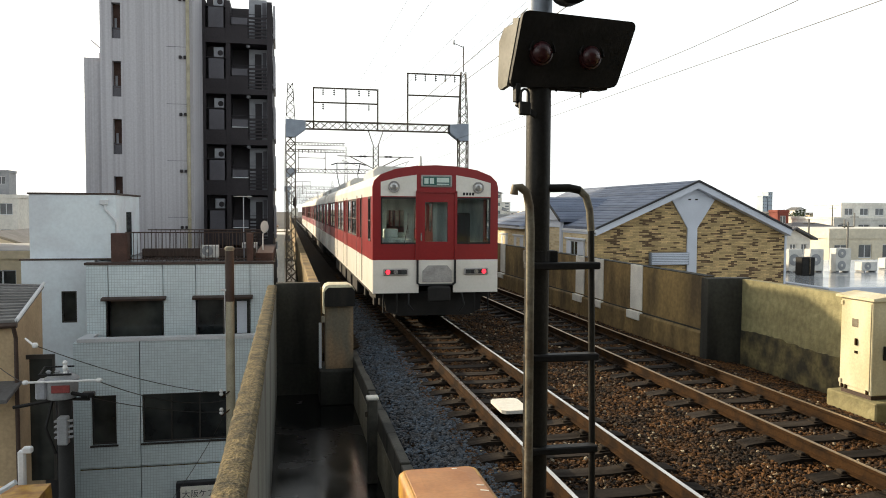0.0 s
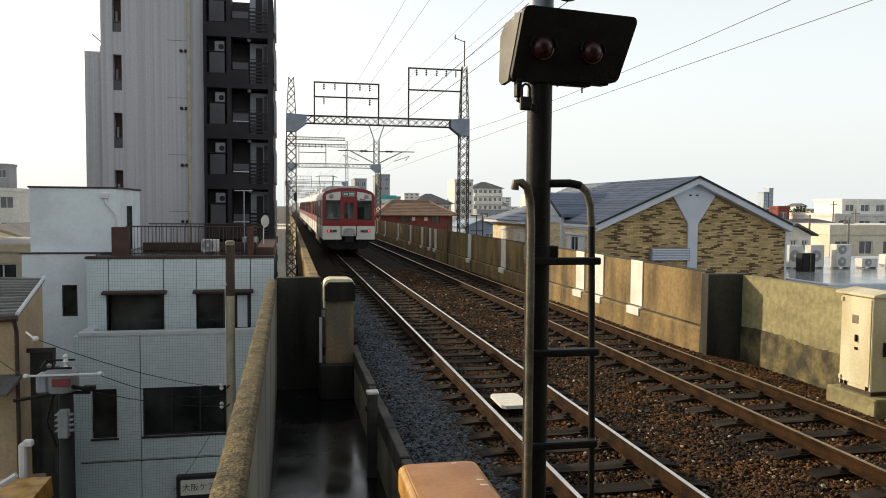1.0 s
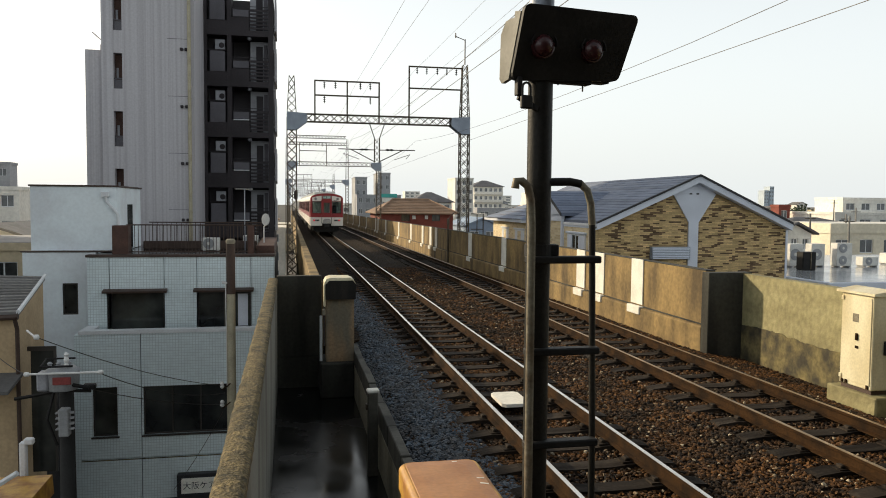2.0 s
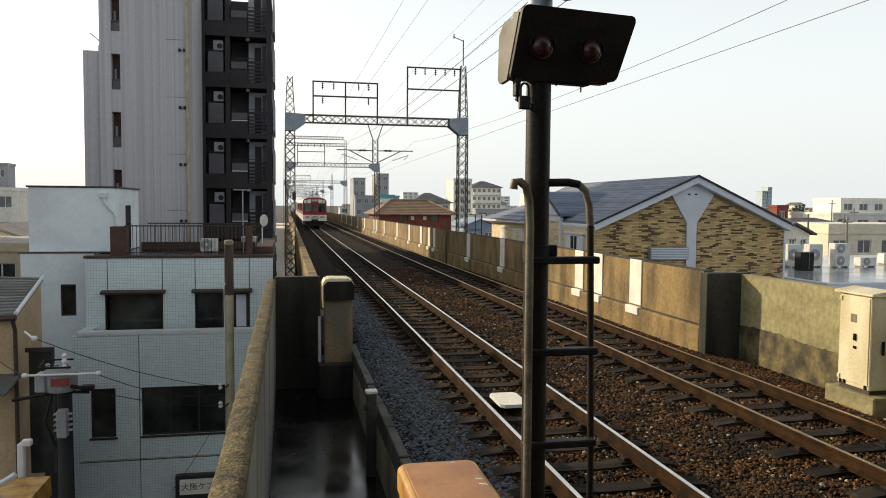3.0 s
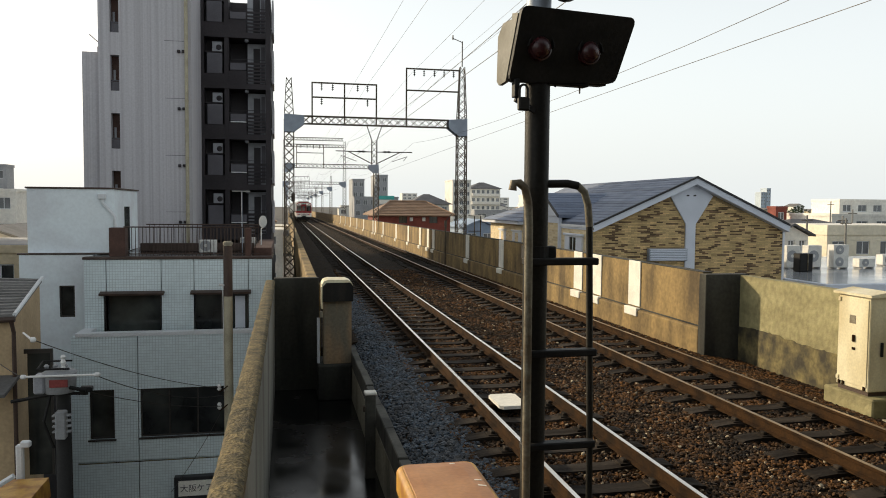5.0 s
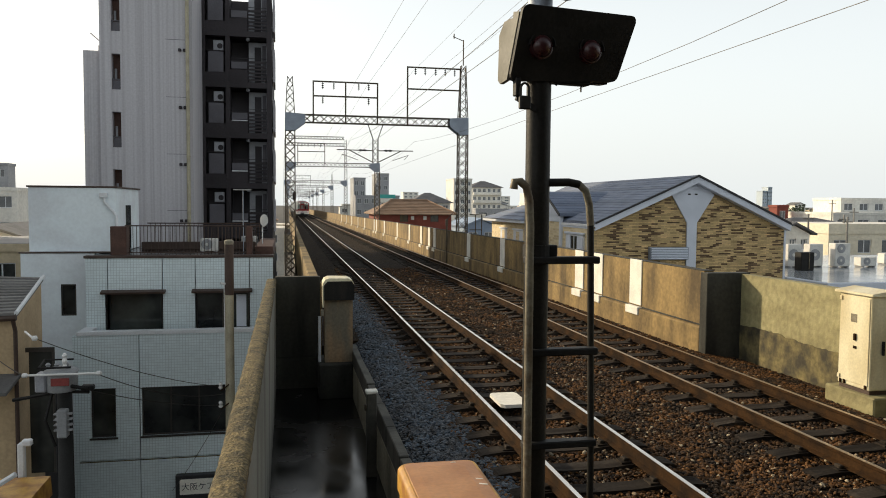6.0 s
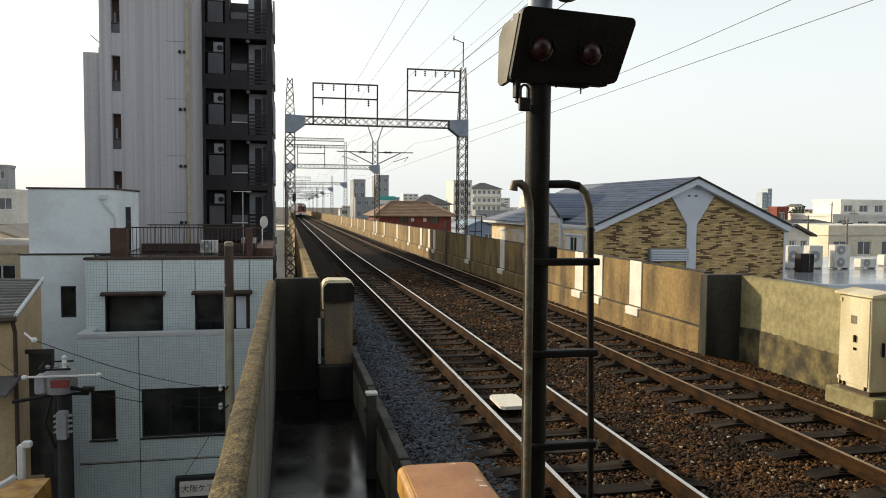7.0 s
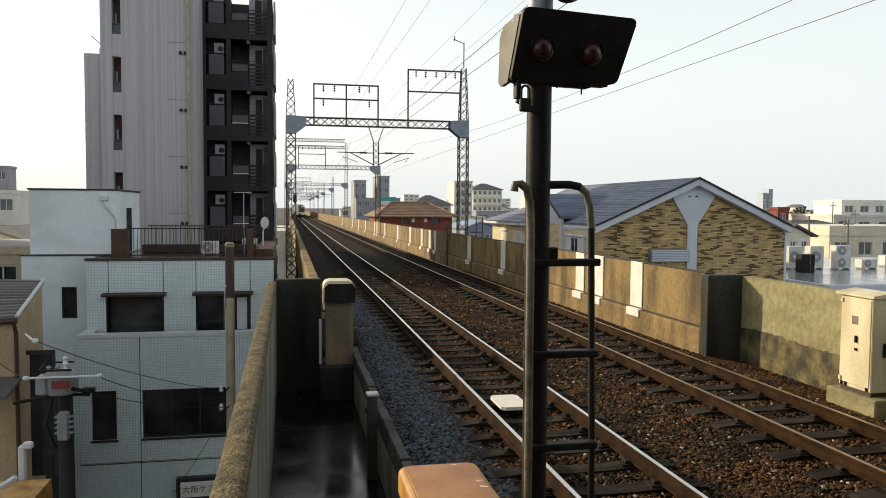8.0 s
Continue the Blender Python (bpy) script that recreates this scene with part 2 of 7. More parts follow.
M = {
    "concrete": mat("weathered_concrete", (0.3, 0.27, 0.2), 0.85, var=0.3, scale=1.2, fine=18, bump=0.4, col2=(0.13, 0.115, 0.08), stretch=(1, 1, 0.35)),
    "wall_concrete": mat("stained_parapet_concrete", (0.265, 0.178, 0.065), 0.85, var=0.3, scale=1.7, fine=11, bump=0.4, col2=(0.09, 0.062, 0.028), stretch=(1, 1.1, 0.35), patch=(0.4, 0.68)),
    "old_wall": mat("patched_mouldy_concrete", (0.29, 0.26, 0.13), 0.85, var=0.3, scale=1.5, fine=9, bump=0.6, col2=(0.2, 0.175, 0.085), stretch=(1, 0.45, 1.8), depth=0.03, patch=(0.36, 0.66)),
    "mould": mat("black_mould_on_concrete", (0.035, 0.03, 0.018), 0.9, var=0.4, scale=3.2, fine=14, bump=0.3, col2=(0.19, 0.155, 0.065), stretch=(1, 0.9, 0.8), patch=(0.38, 0.68)),
    "coping": mat("mossy_coping", (0.16, 0.12, 0.05), 0.95, var=0.95, scale=9, fine=42, bump=1.0, patch=(0.35, 0.65), col2=(0.05, 0.042, 0.02), depth=0.03),
    "inner": mat("grey_render", (0.2, 0.195, 0.165), 0.85, var=0.2, scale=1.5, fine=20, bump=0.3, col2=(0.1, 0.092, 0.072), stretch=(1, 1, 0.2)),
    # stain streaks, with the shade of camera-facing walls put into the black
    "block": mat("black_stain_and_shade_concrete", (0.04, 0.039, 0.03), 0.9, var=0.3, scale=1.5, fine=15, bump=0.4, col2=(0.014, 0.014, 0.011), stretch=(1, 1, 0.25)),
    # near-black base holds the sunken walkway's shade as well as the wet
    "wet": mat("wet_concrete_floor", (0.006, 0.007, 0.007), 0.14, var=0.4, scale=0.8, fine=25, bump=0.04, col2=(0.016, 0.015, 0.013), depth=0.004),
    "white_paint": mat("white_painted_concrete", (0.8, 0.78, 0.7), 0.7, var=0.12, scale=3, fine=25, bump=0.2),
    "ballast_bed": mat("ballast_bed", (0.018, 0.012, 0.008), 0.9, var=0.5, scale=2.5, fine=30, bump=1.0, col2=(0.035, 0.022, 0.012), depth=0.05, spec=0.08),
    "stone_brown": mat("rusty_ballast", (0.078, 0.034, 0.0085), 0.8, var=0.5, scale=2.5, fine=50, bump=0.3, col2=(0.024, 0.014, 0.007), rand=0.97, spec=0.25),
    # greyer stone, with the blue of the shaded strip put into the colour
    "stone_grey": mat("grey_ballast_shaded_blue", (0.034, 0.052, 0.072), 0.6, var=0.35, scale=2.5, fine=50, bump=0.3, col2=(0.03, 0.036, 0.043), rand=0.9),
    "sleeper": mat("oily_sleeper", (0.034, 0.027, 0.021), 0.85, var=0.35, scale=3, fine=30, bump=0.5, col2=(0.016, 0.012, 0.009), stretch=(0.4, 3, 3), rand=0.35, spec=0.12),
    "far_cream": mat("cream_painted_wall", (0.72, 0.66, 0.52), 0.8, var=0.12, scale=0.4, fine=4, bump=0),
    # blue-grey of the distance haze painted onto the two slim towers
    "far_haze_blue": mat("haze_blue_distant_tower", (0.42, 0.5, 0.57), 0.4, var=0.12, scale=0.2, fine=2, bump=0),
    "membrane": mat("wet_roof_membrane", (0.36, 0.38, 0.4), 0.16, var=0.15, scale=0.5, fine=8, bump=0.03, col2=(0.26, 0.28, 0.3)),
    # weathered enamel, lightened in the colour for the lit side of the head
    "side_enamel": mat("weathered_sunlit_grey_enamel", (0.17, 0.165, 0.14), 0.65, var=0.15, scale=4, fine=40, bump=0.08, col2=(0.12, 0.115, 0.09), spec=0.3),
    "stone_pale": mat("pale_ballast", (0.34, 0.28, 0.19), 0.75, var=0.4, scale=3, fine=50, bump=0.3, col2=(0.15, 0.1, 0.055), rand=0.6, spec=0.3),
    "rust": mat("rusty_rail_side", (0.04, 0.019, 0.006), 0.85, var=0.35, scale=4, fine=40, bump=0.3, col2=(0.018, 0.01, 0.005), spec=0.1),
    "post_tan": mat("rust_streaked_post_concrete", (0.3, 0.2, 0.11), 0.85, var=0.25, scale=3, fine=20, bump=0.3, col2=(0.16, 0.14, 0.1), stretch=(1, 1, 0.2)),
    # brown reflection of the parapet wall put into the farther rail heads
    "wall_tinted_head": mat("wall_reflection_brown_head", (0.42, 0.3, 0.18), 0.42, metal=1.0, var=0.2, scale=3, fine=60, bump=0.05),
    "shine": mat("polished_rail_head", (0.72, 0.68, 0.62), 0.28, metal=1.0, var=0.1, scale=3, fine=60, bump=0.03),
    "iron": mat("galvanised_steel", (0.09, 0.07, 0.046), 0.6, metal=0.2, var=0.25, scale=2, fine=20, bump=0.1, col2=(0.06, 0.042, 0.026)),
    "gusset": mat("blue_grey_steel", (0.3, 0.34, 0.4), 0.55, metal=0.3, var=0.15, scale=2, fine=20, bump=0.05),
    "black": mat("matt_black_paint", (0.01, 0.01, 0.01), 0.6, var=0.3, scale=6, fine=50, bump=0.15, col2=(0.018, 0.017, 0.016), spec=0.25),
    "pole_dark": mat("dark_weathered_steel", (0.012, 0.0115, 0.0105), 0.5, metal=0.0, var=0.35, scale=5, fine=60, bump=0.2, col2=(0.022, 0.02, 0.016), stretch=(1, 1, 0.2), spec=0.2),
    "pole_grey": mat("worn_galvanised_strip", (0.2, 0.18, 0.13), 0.6, metal=0.3, var=0.3, scale=8, fine=60, bump=0.25, col2=(0.12, 0.09, 0.055)),
    "beige": mat("beige_enamel", (0.72, 0.66, 0.46), 0.45, var=0.12, scale=2, fine=30, bump=0.06, col2=(0.55, 0.47, 0.28), stretch=(1, 1, 0.3)),
    "yellow": mat("worn_yellow_paint", (0.5, 0.27, 0.03), 0.5, var=0.2, scale=5, fine=40, bump=0.15, col2=(0.3, 0.125, 0.02)),
    "orange_top": mat("faded_orange_brown_paint", (0.4, 0.175, 0.04), 0.42, var=0.15, scale=4, fine=40, bump=0.1, col2=(0.32, 0.13, 0.03)),
    "cream_brick": brick_mat("cream_speckled_brick", (0.72, 0.6, 0.38), (0.36, 0.22, 0.1), (0.62, 0.53, 0.36), 0.3, 0.1),
    "train_red": mat("train_red", (0.27, 0.018, 0.02), 0.32, var=0.08, scale=1, fine=20, bump=0.02, moving=True),
    "train_white": mat("train_white", (0.8, 0.77, 0.7), 0.35, var=0.05, scale=1, fine=20, bump=0.02, moving=True, col2=(0.72, 0.68, 0.6)),
    "train_roof": mat("train_roof_grey", (0.55, 0.55, 0.53), 0.6, var=0.2, scale=1, fine=20, bump=0.1, moving=True),
    "under": mat("dark_underframe", (0.01, 0.009, 0.008), 0.8, var=0.3, scale=2, fine=20, bump=0.2, moving=True),
    "rubber": mat("black_rubber", (0.012, 0.012, 0.012), 0.6, var=0.2, moving=True),
    "steel_step": mat("grey_step_plate", (0.42, 0.4, 0.38), 0.5, metal=0.3, var=0.2, scale=6, moving=True),
    "inside": mat("pale_green_cab", (0.5, 0.58, 0.54), 0.6, var=0.2, scale=1.5, moving=True, col2=(0.26, 0.32, 0.3), stretch=(3, 3, 0.4)),
    "cab_dark": mat("dark_cab_fittings", (0.03, 0.035, 0.035), 0.6, var=0.3, moving=True),
    "train_glass": glass("train_glass"),
    "tail_lamp": glow("lit_tail_lamp", (1.0, 0.03, 0.05), 1.6),
    "blind": mat("dark_green_blind", (0.03, 0.12, 0.1), 0.4, var=0.2, moving=True),
    "blind_text": mat("pale_blind_print", (0.6, 0.72, 0.66), 0.5, var=0.1, moving=True),
    "lens_clear": mat("clear_lamp_lens", (0.5, 0.5, 0.48), 0.12, metal=0.5, var=0.3, scale=20, moving=True),
    "tile_white": grid_mat("white_mosaic_tile", (0.7, 0.8, 0.82), (0.45, 0.51, 0.53), 0.085, 0.4, wide=0.07),
    "plaster_white": mat("white_render", (0.8, 0.87, 0.9), 0.8, var=0.06, scale=0.7, fine=10, bump=0.1, col2=(0.72, 0.76, 0.79)),
    "joint": mat("dark_joint", (0.03, 0.03, 0.03), 0.9, var=0.2),
    "trim_brown": mat("dark_brown_flashing", (0.06, 0.035, 0.025), 0.6, var=0.25, scale=3),
    "brown_panel": mat("brown_board", (0.085, 0.04, 0.028), 0.7, var=0.25, scale=3, fine=25, bump=0.2),
    "tower_grey": mat("grey_mosaic_cladding", (0.5, 0.49, 0.515), 0.7, var=0.1, scale=0.9, fine=12, bump=0.08, col2=(0.42, 0.405, 0.43), stretch=(9, 9, 0.05)),
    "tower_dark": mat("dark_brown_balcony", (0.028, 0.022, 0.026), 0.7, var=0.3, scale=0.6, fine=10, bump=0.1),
    # the recess's shade is put into this dark tone
    "tower_in": mat("shade_toned_balcony", (0.045, 0.04, 0.045), 0.8, var=0.3, scale=0.6),
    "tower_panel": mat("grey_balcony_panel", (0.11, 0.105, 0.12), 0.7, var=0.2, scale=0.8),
    "pale": mat("pale_appliance", (0.65, 0.64, 0.6), 0.5, var=0.12, scale=3),
    "dark_glass": mat("dark_window_glass", (0.012, 0.014, 0.015), 0.08, var=0.4, scale=0.6, fine=1.5, bump=0.0, col2=(0.05, 0.055, 0.05)),
    "curtain": mat("drawn_curtain", (0.3, 0.33, 0.34), 0.7, var=0.25, scale=1.5, stretch=(8, 1, 0.2)),
    "alu": mat("dark_aluminium", (0.05, 0.045, 0.04), 0.45, metal=0.5, var=0.15),
    "alu_pale": mat("white_aluminium", (0.7, 0.72, 0.74), 0.45, var=0.1),
    "pipe": mat("yellowed_downpipe", (0.42, 0.38, 0.27), 0.6, var=0.2, scale=2),
    "roof_blue": mat("blue_grey_slate", (0.15, 0.18, 0.25), 0.6, var=0.15, scale=1, fine=15, bump=0.2, rand=0.18),
    "fascia": mat("pale_blue_render", (0.68, 0.72, 0.8), 0.7, var=0.08, scale=1),
    "black_trim": mat("black_roof_trim", (0.015, 0.015, 0.018), 0.5, var=0.2),
    "mortar": mat("tan_mortar", (0.4, 0.29, 0.15), 0.9, var=0.2, scale=2),
    "brick_tan": mat("tan_brick", (0.64, 0.46, 0.22), 0.8, var=0.15, scale=2, fine=25, bump=0.25, rand=0.25),
    "brick_dark": mat("dark_brown_brick", (0.17, 0.105, 0.055), 0.8, var=0.2, scale=2, fine=25, bump=0.25, rand=0.3),
    "brick_red": mat("red_brick_wall", (0.22, 0.055, 0.038), 0.85, var=0.2, scale=0.8, fine=12, bump=0.2),
    "roof_brown": mat("brown_tile_roof", (0.3, 0.19, 0.12), 0.8, var=0.2, scale=1, fine=8, bump=0.4, rand=0.15),
    "far_white": mat("far_white_wall", (0.76, 0.74, 0.68), 0.8, var=0.15, scale=0.3, fine=3, bump=0),
    "far_grey": mat("far_grey_wall", (0.33, 0.34, 0.36), 0.8, var=0.15, scale=0.3, fine=3, bump=0),
    "far_tan": mat("far_cream_wall", (0.6, 0.5, 0.34), 0.8, var=0.15, scale=0.5, fine=5, bump=0.1),
    "far_dark": mat("far_dark_roof", (0.1, 0.1, 0.11), 0.7, var=0.2, scale=0.5, fine=3, bump=0),
    "far_blue": mat("blue_siding", (0.28, 0.36, 0.48), 0.6, var=0.15, scale=0.6),
    "tan_wall": mat("tan_house_render", (0.5, 0.37, 0.22), 0.85, var=0.15, scale=1, fine=15, bump=0.2),
    "roof_grey": mat("grey_slate", (0.16, 0.155, 0.15), 0.75, var=0.2, scale=1, fine=15, bump=0.3, rand=0.25),
    "green_sign": mat("teal_billboard", (0.05, 0.4, 0.36), 0.5, var=0.15, scale=1),
    "ground": mat("city_ground", (0.06, 0.058, 0.055), 0.9, var=0.3, scale=0.05, fine=1, bump=0.1),
    "wire": mat("dark_wire", (0.05, 0.045, 0.04), 0.6, metal=0.4, var=0.2),
    "porcelain": mat("porcelain", (0.75, 0.75, 0.73), 0.25, var=0.1),
    "red_mark": mat("red_transformer_mark", (0.26, 0.045, 0.04), 0.6, var=0.2, scale=8),
    "trans_grey": mat("grey_transformer_tank", (0.3, 0.31, 0.32), 0.6, var=0.15, scale=3),
    "lens_red": mat("unlit_red_lens", (0.05, 0.013, 0.015), 0.3, var=0.3, scale=20),
    "brass": mat("old_padlock_steel", (0.03, 0.028, 0.025), 0.5, metal=0.5, var=0.2),
    # white dimmed in the colour for balcony shade; also serves plain grey parts
    "balcony_unit": mat("grey_and_shade_dimmed_enamel", (0.32, 0.33, 0.36), 0.5, var=0.15, scale=3),
    # dark glass paled in the colour to stand in for haze
    "far_pane": mat("haze_paled_glass", (0.16, 0.17, 0.18), 0.2, var=0.3, scale=0.5, bump=0),
    "plain_pale": mat("plain_pale_render", (0.6, 0.6, 0.57), 0.85, var=0.1, scale=0.4, fine=6, bump=0.1),
    "plain_render": mat("plain_grey_render", (0.22, 0.215, 0.2), 0.85, var=0.15, scale=0.4, fine=6, bump=0.1),
    "kerb_dark": mat("dark_mottled_concrete", (0.075, 0.072, 0.058), 0.8, var=0.3, scale=2, fine=18, bump=0.4, col2=(0.03, 0.029, 0.024), stretch=(1, 1, 0.4)),
    "leaf": mat("hazy_foliage", (0.05, 0.075, 0.03), 0.8, var=0.4, scale=1, fine=6, bump=0.2, rand=0.4),
    "ink": mat("black_sign_paint", (0.02, 0.02, 0.025), 0.6, var=0.1),
}


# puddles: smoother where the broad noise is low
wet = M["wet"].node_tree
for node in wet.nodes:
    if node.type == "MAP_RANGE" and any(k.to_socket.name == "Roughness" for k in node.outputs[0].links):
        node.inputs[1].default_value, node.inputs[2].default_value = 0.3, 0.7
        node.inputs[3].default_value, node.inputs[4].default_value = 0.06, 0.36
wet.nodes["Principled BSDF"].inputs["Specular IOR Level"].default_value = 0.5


# ---- mesh building ----
class B:
    """Collects vertices and faces of one mesh."""

    def __init__(self):
        self.v, self.f = [], []

    def add(self, vs, fs):
        k = len(self.v)
        self.v += [tuple(v) for v in vs]
        self.f += [tuple(k + i for i in f) for f in fs]
        return self

    def box(self, x0, x1, y0, y1, z0, z1):
        return self.add([(x, y, z) for x in (x0, x1) for y in (y0, y1) for z in (z0, z1)],
                        [(0, 1, 3, 2), (4, 6, 7, 5), (0, 4, 5, 1), (2, 3, 7, 6), (0, 2, 6, 4), (1, 5, 7, 3)])

    def cbox(self, x0, x1, y0, y1, z0, z1, c=0.01):
        """A box with chamfered edges."""
        lo, hi = (x0, y0, z0), (x1, y1, z1)
        vs, ids = [], {}
        for s in [(a, b, d) for a in (0, 1) for b in (0, 1) for d in (0, 1)]:
            for k in range(3):
                p = [(hi[i] - (c if i != k else 0)) if s[i] else (lo[i] + (c if i != k else 0)) for i in range(3)]
                ids[s, k] = len(vs)
                vs.append(p)
        fs = []
        for k in range(3):
            i, j = [a for a in range(3) if a != k]
            for e in (0, 1):
                q = []
                for a, b in ((0, 0), (1, 0), (1, 1), (0, 1)):
                    s = [0, 0, 0]
                    s[k], s[i], s[j] = e, a, b
                    q.append(ids[tuple(s), k])
                fs.append(q)
            for a in (0, 1):
                for b in (0, 1):
                    s, t = [0, 0, 0], [0, 0, 0]
                    s[i] = t[i] = a
                    s[j] = t[j] = b
                    t[k] = 1
                    s, t = tuple(s), tuple(t)
                    fs.append([ids[s, i], ids[t, i], ids[t, j], ids[s, j]])
        for s in {k[0] for k in ids}:
            fs.append([ids[s, 0], ids[s, 1], ids[s, 2]])
        return self.add(vs, fs)

    def prism(self, pts, a, b, axis="y"):
        """A polygon drawn out from a to b along an axis; pts are the other two coordinates in order."""
        put = {"x": lambda p, d: (d, p[0], p[1]), "y": lambda p, d: (p[0], d, p[1]), "z": lambda p, d: (p[0], p[1], d)}[axis]
        n = len(pts)
        vs = [put(p, a) for p in pts] + [put(p, b) for p in pts]
        return self.add(vs, [tuple(range(n)), tuple(range(2 * n - 1, n - 1, -1))] + [(i, (i + 1) % n, n + (i + 1) % n, n + i) for i in range(n)])

    def tube(self, pts, r, n=8, cap=True):
        """A round bar along points; r one radius or one for each point."""
        pts = [Vector(p) for p in pts]
        rs = r if isinstance(r, (list, tuple)) else [r] * len(pts)
        vs, fs = [], []
        side = None
        for i, p in enumerate(pts):
            d = (pts[min(i + 1, len(pts) - 1)] - pts[max(i - 1, 0)]).normalized()
            if side is None:
                side = d.orthogonal().normalized()
            side = (side - d * side.dot(d)).normalized()
            up = d.cross(side)
            vs += [p + (side * math.cos(a) + up * math.sin(a)) * rs[i] for a in (2 * math.pi * k / n for k in range(n))]
        for i in range(len(pts) - 1):
            fs += [(i * n + k, i * n + (k + 1) % n, (i + 1) * n + (k + 1) % n, (i + 1) * n + k) for k in range(n)]
        if cap:
            fs += [tuple(range(n)), tuple(range((len(pts) - 1) * n, len(pts) * n))]
        return self.add(vs, fs)

    def lathe(self, prof, x, y, z, axis="z", n=20):
        """A turned body: prof rows of (radius, distance along the axis)."""
        vs, fs = [], []
        for r, h in prof:
            for k in range(n):
                a = 2 * math.pi * k / n
                u, w = r * math.cos(a), r * math.sin(a)
                vs.append({"z": (x + u, y + w, z + h), "y": (x + u, y + h, z + w), "x": (x + h, y + u, z + w)}[axis])
        for i in range(len(prof) - 1):
            fs += [(i * n + k, i * n + (k + 1) % n, (i + 1) * n + (k + 1) % n, (i + 1) * n + k) for k in range(n)]
        fs += [tuple(range(n)), tuple(range((len(prof) - 1) * n, len(prof) * n))]
        return self.add(vs, fs)

    def wall(self, x0, x1, z0, z1, y, back, holes=()):
        """An upright slab facing along the track, with openings that go through it."""
        xs = sorted({x0, x1, *[v for h in holes for v in h[:2]]})
        zs = sorted({z0, z1, *[v for h in holes for v in h[2:]]})
        for a, b in zip(xs, xs[1:]):
            for c, d in zip(zs, zs[1:]):
                if not any(h[0] <= a and b <= h[1] and h[2] <= c and d <= h[3] for h in holes):
                    self.add([(a, y, c), (b, y, c), (b, y, d), (a, y, d)], [(0, 1, 2, 3)])
                    self.add([(a, back, c), (b, back, c), (b, back, d), (a, back, d)], [(3, 2, 1, 0)])
        for a, b, c, d in [(x0, x1, z0, z1), *holes]:
            ring = [(a, c), (b, c), (b, d), (a, d)]
            for p, q in zip(ring, ring[1:] + ring[:1]):
                self.add([(p[0], y, p[1]), (q[0], y, q[1]), (q[0], back, q[1]), (p[0], back, p[1])], [(0, 1, 2, 3)])
        return self

    def sweep(self, sect, ys):
        """A closed cross-section (x, z) carried along the line of the track."""
        n = len(sect)
        vs = [(x + bend(y), y, z + fall(y)) for y in ys for x, z in sect]
        fs = [(i * n + k, i * n + (k + 1) % n, (i + 1) * n + (k + 1) % n, (i + 1) * n + k) for i in range(len(ys) - 1) for k in range(n)]
        return self.add(vs, fs + [tuple(range(n)), tuple(range((len(ys) - 1) * n, len(ys) * n))])

    def mesh(self, name, smooth=False):
        me = bpy.data.meshes.new(name)
        me.from_pydata(self.v, [], self.f)
        bm = bmesh.new()
        bm.from_mesh(me)
        bmesh.ops.recalc_face_normals(bm, faces=bm.faces)
        if smooth:
            for f in bm.faces:
                f.smooth = len(f.verts) == 4
            for e in bm.edges:
                e.smooth = len(e.link_faces) == 2 and e.calc_face_angle(0) < 0.7
        bm.to_mesh(me)
        bm.free()
        return me


def part(name, b, material, parent=None, label="", smooth=False, at=None):
    me = b if isinstance(b, bpy.types.Mesh) else b.mesh(name, smooth)
    if not me.materials:
        me.materials.append(M[material])
    ob = new(name, me)
    if parent is not None:
        ob.parent = parent
        if parent.type == "EMPTY":
            ob.matrix_parent_inverse = parent.matrix_basis.inverted()
    if at is not None:
        ob.matrix_basis = at
    return tagged(ob, label)


def thing(name, label, category, at=None, group="", kind=""):
    ob = new(name)
    ob.empty_display_size = 0.2
    if at is not None:
        ob.matrix_basis = at
    return tagged(ob, label, category, group, kind)


def bend(y):
    return (y - 120) ** 2 / 150000 if y > 120 else 0.0


def fall(y):
    return -0.0035 * (y - 20) if y > 20 else 0.0


def steps(a, b, d=6.0):
    n = max(1, round((b - a) / d))
    return [a + (b - a) * i / n for i in range(n + 1)]


# ---- ground, viaduct, walls ----
STREET = -7.5
FAR = 420.0
YS = steps(16.2, 80, 8) + steps(80, FAR, 10)[1:]
tagged(part("ground", B().box(-2500, 2500, -300, 3500, STREET - 1, STREET), "ground"), "dark city ground far below the raised railway", "ground", kind="structure")

deck = part("viaduct_deck", B().box(-0.42, 1.262, -8, 16.2, -1.9, -1.4).box(1.262, 9.05, -8, 16.2, -1.6, -0.62).sweep([(0.46, -1.6), (8.5, -1.6), (8.5, -0.62), (0.46, -0.62)], YS), "concrete")
tagged(deck, "weathered concrete deck of a raised railway", "viaduct", kind="structure")
piers = B()
for y in range(-4, 400, 14):
    for x in (1.6, 7.4):
        piers.box(x + bend(y) - 0.5, x + bend(y) + 0.5, y - 0.5, y + 0.5, STREET, -1.55 + fall(y))
tagged(part("viaduct_piers", piers, "concrete"), "square concrete piers under the railway deck", "pier", kind="structure")
tagged(part("platform_end", B().box(-0.24, 1.25, -8, 1.2, -1.4, 0.98).prism([(1.2, -1.4), (1.45, -1.4), (1.2, 0.9)], -0.2, 1.2, "x"), "concrete"), "worn concrete end of a station platform", "platform", kind="structure")

# plain unseen closing walls added for shade: station behind viewer, tall block beside walkway
st = thing("station_building", "plain grey unseen station hall and canopy, added to shade the platform end", "station", Matrix.Translation((4, -20, STREET)), kind="structure")
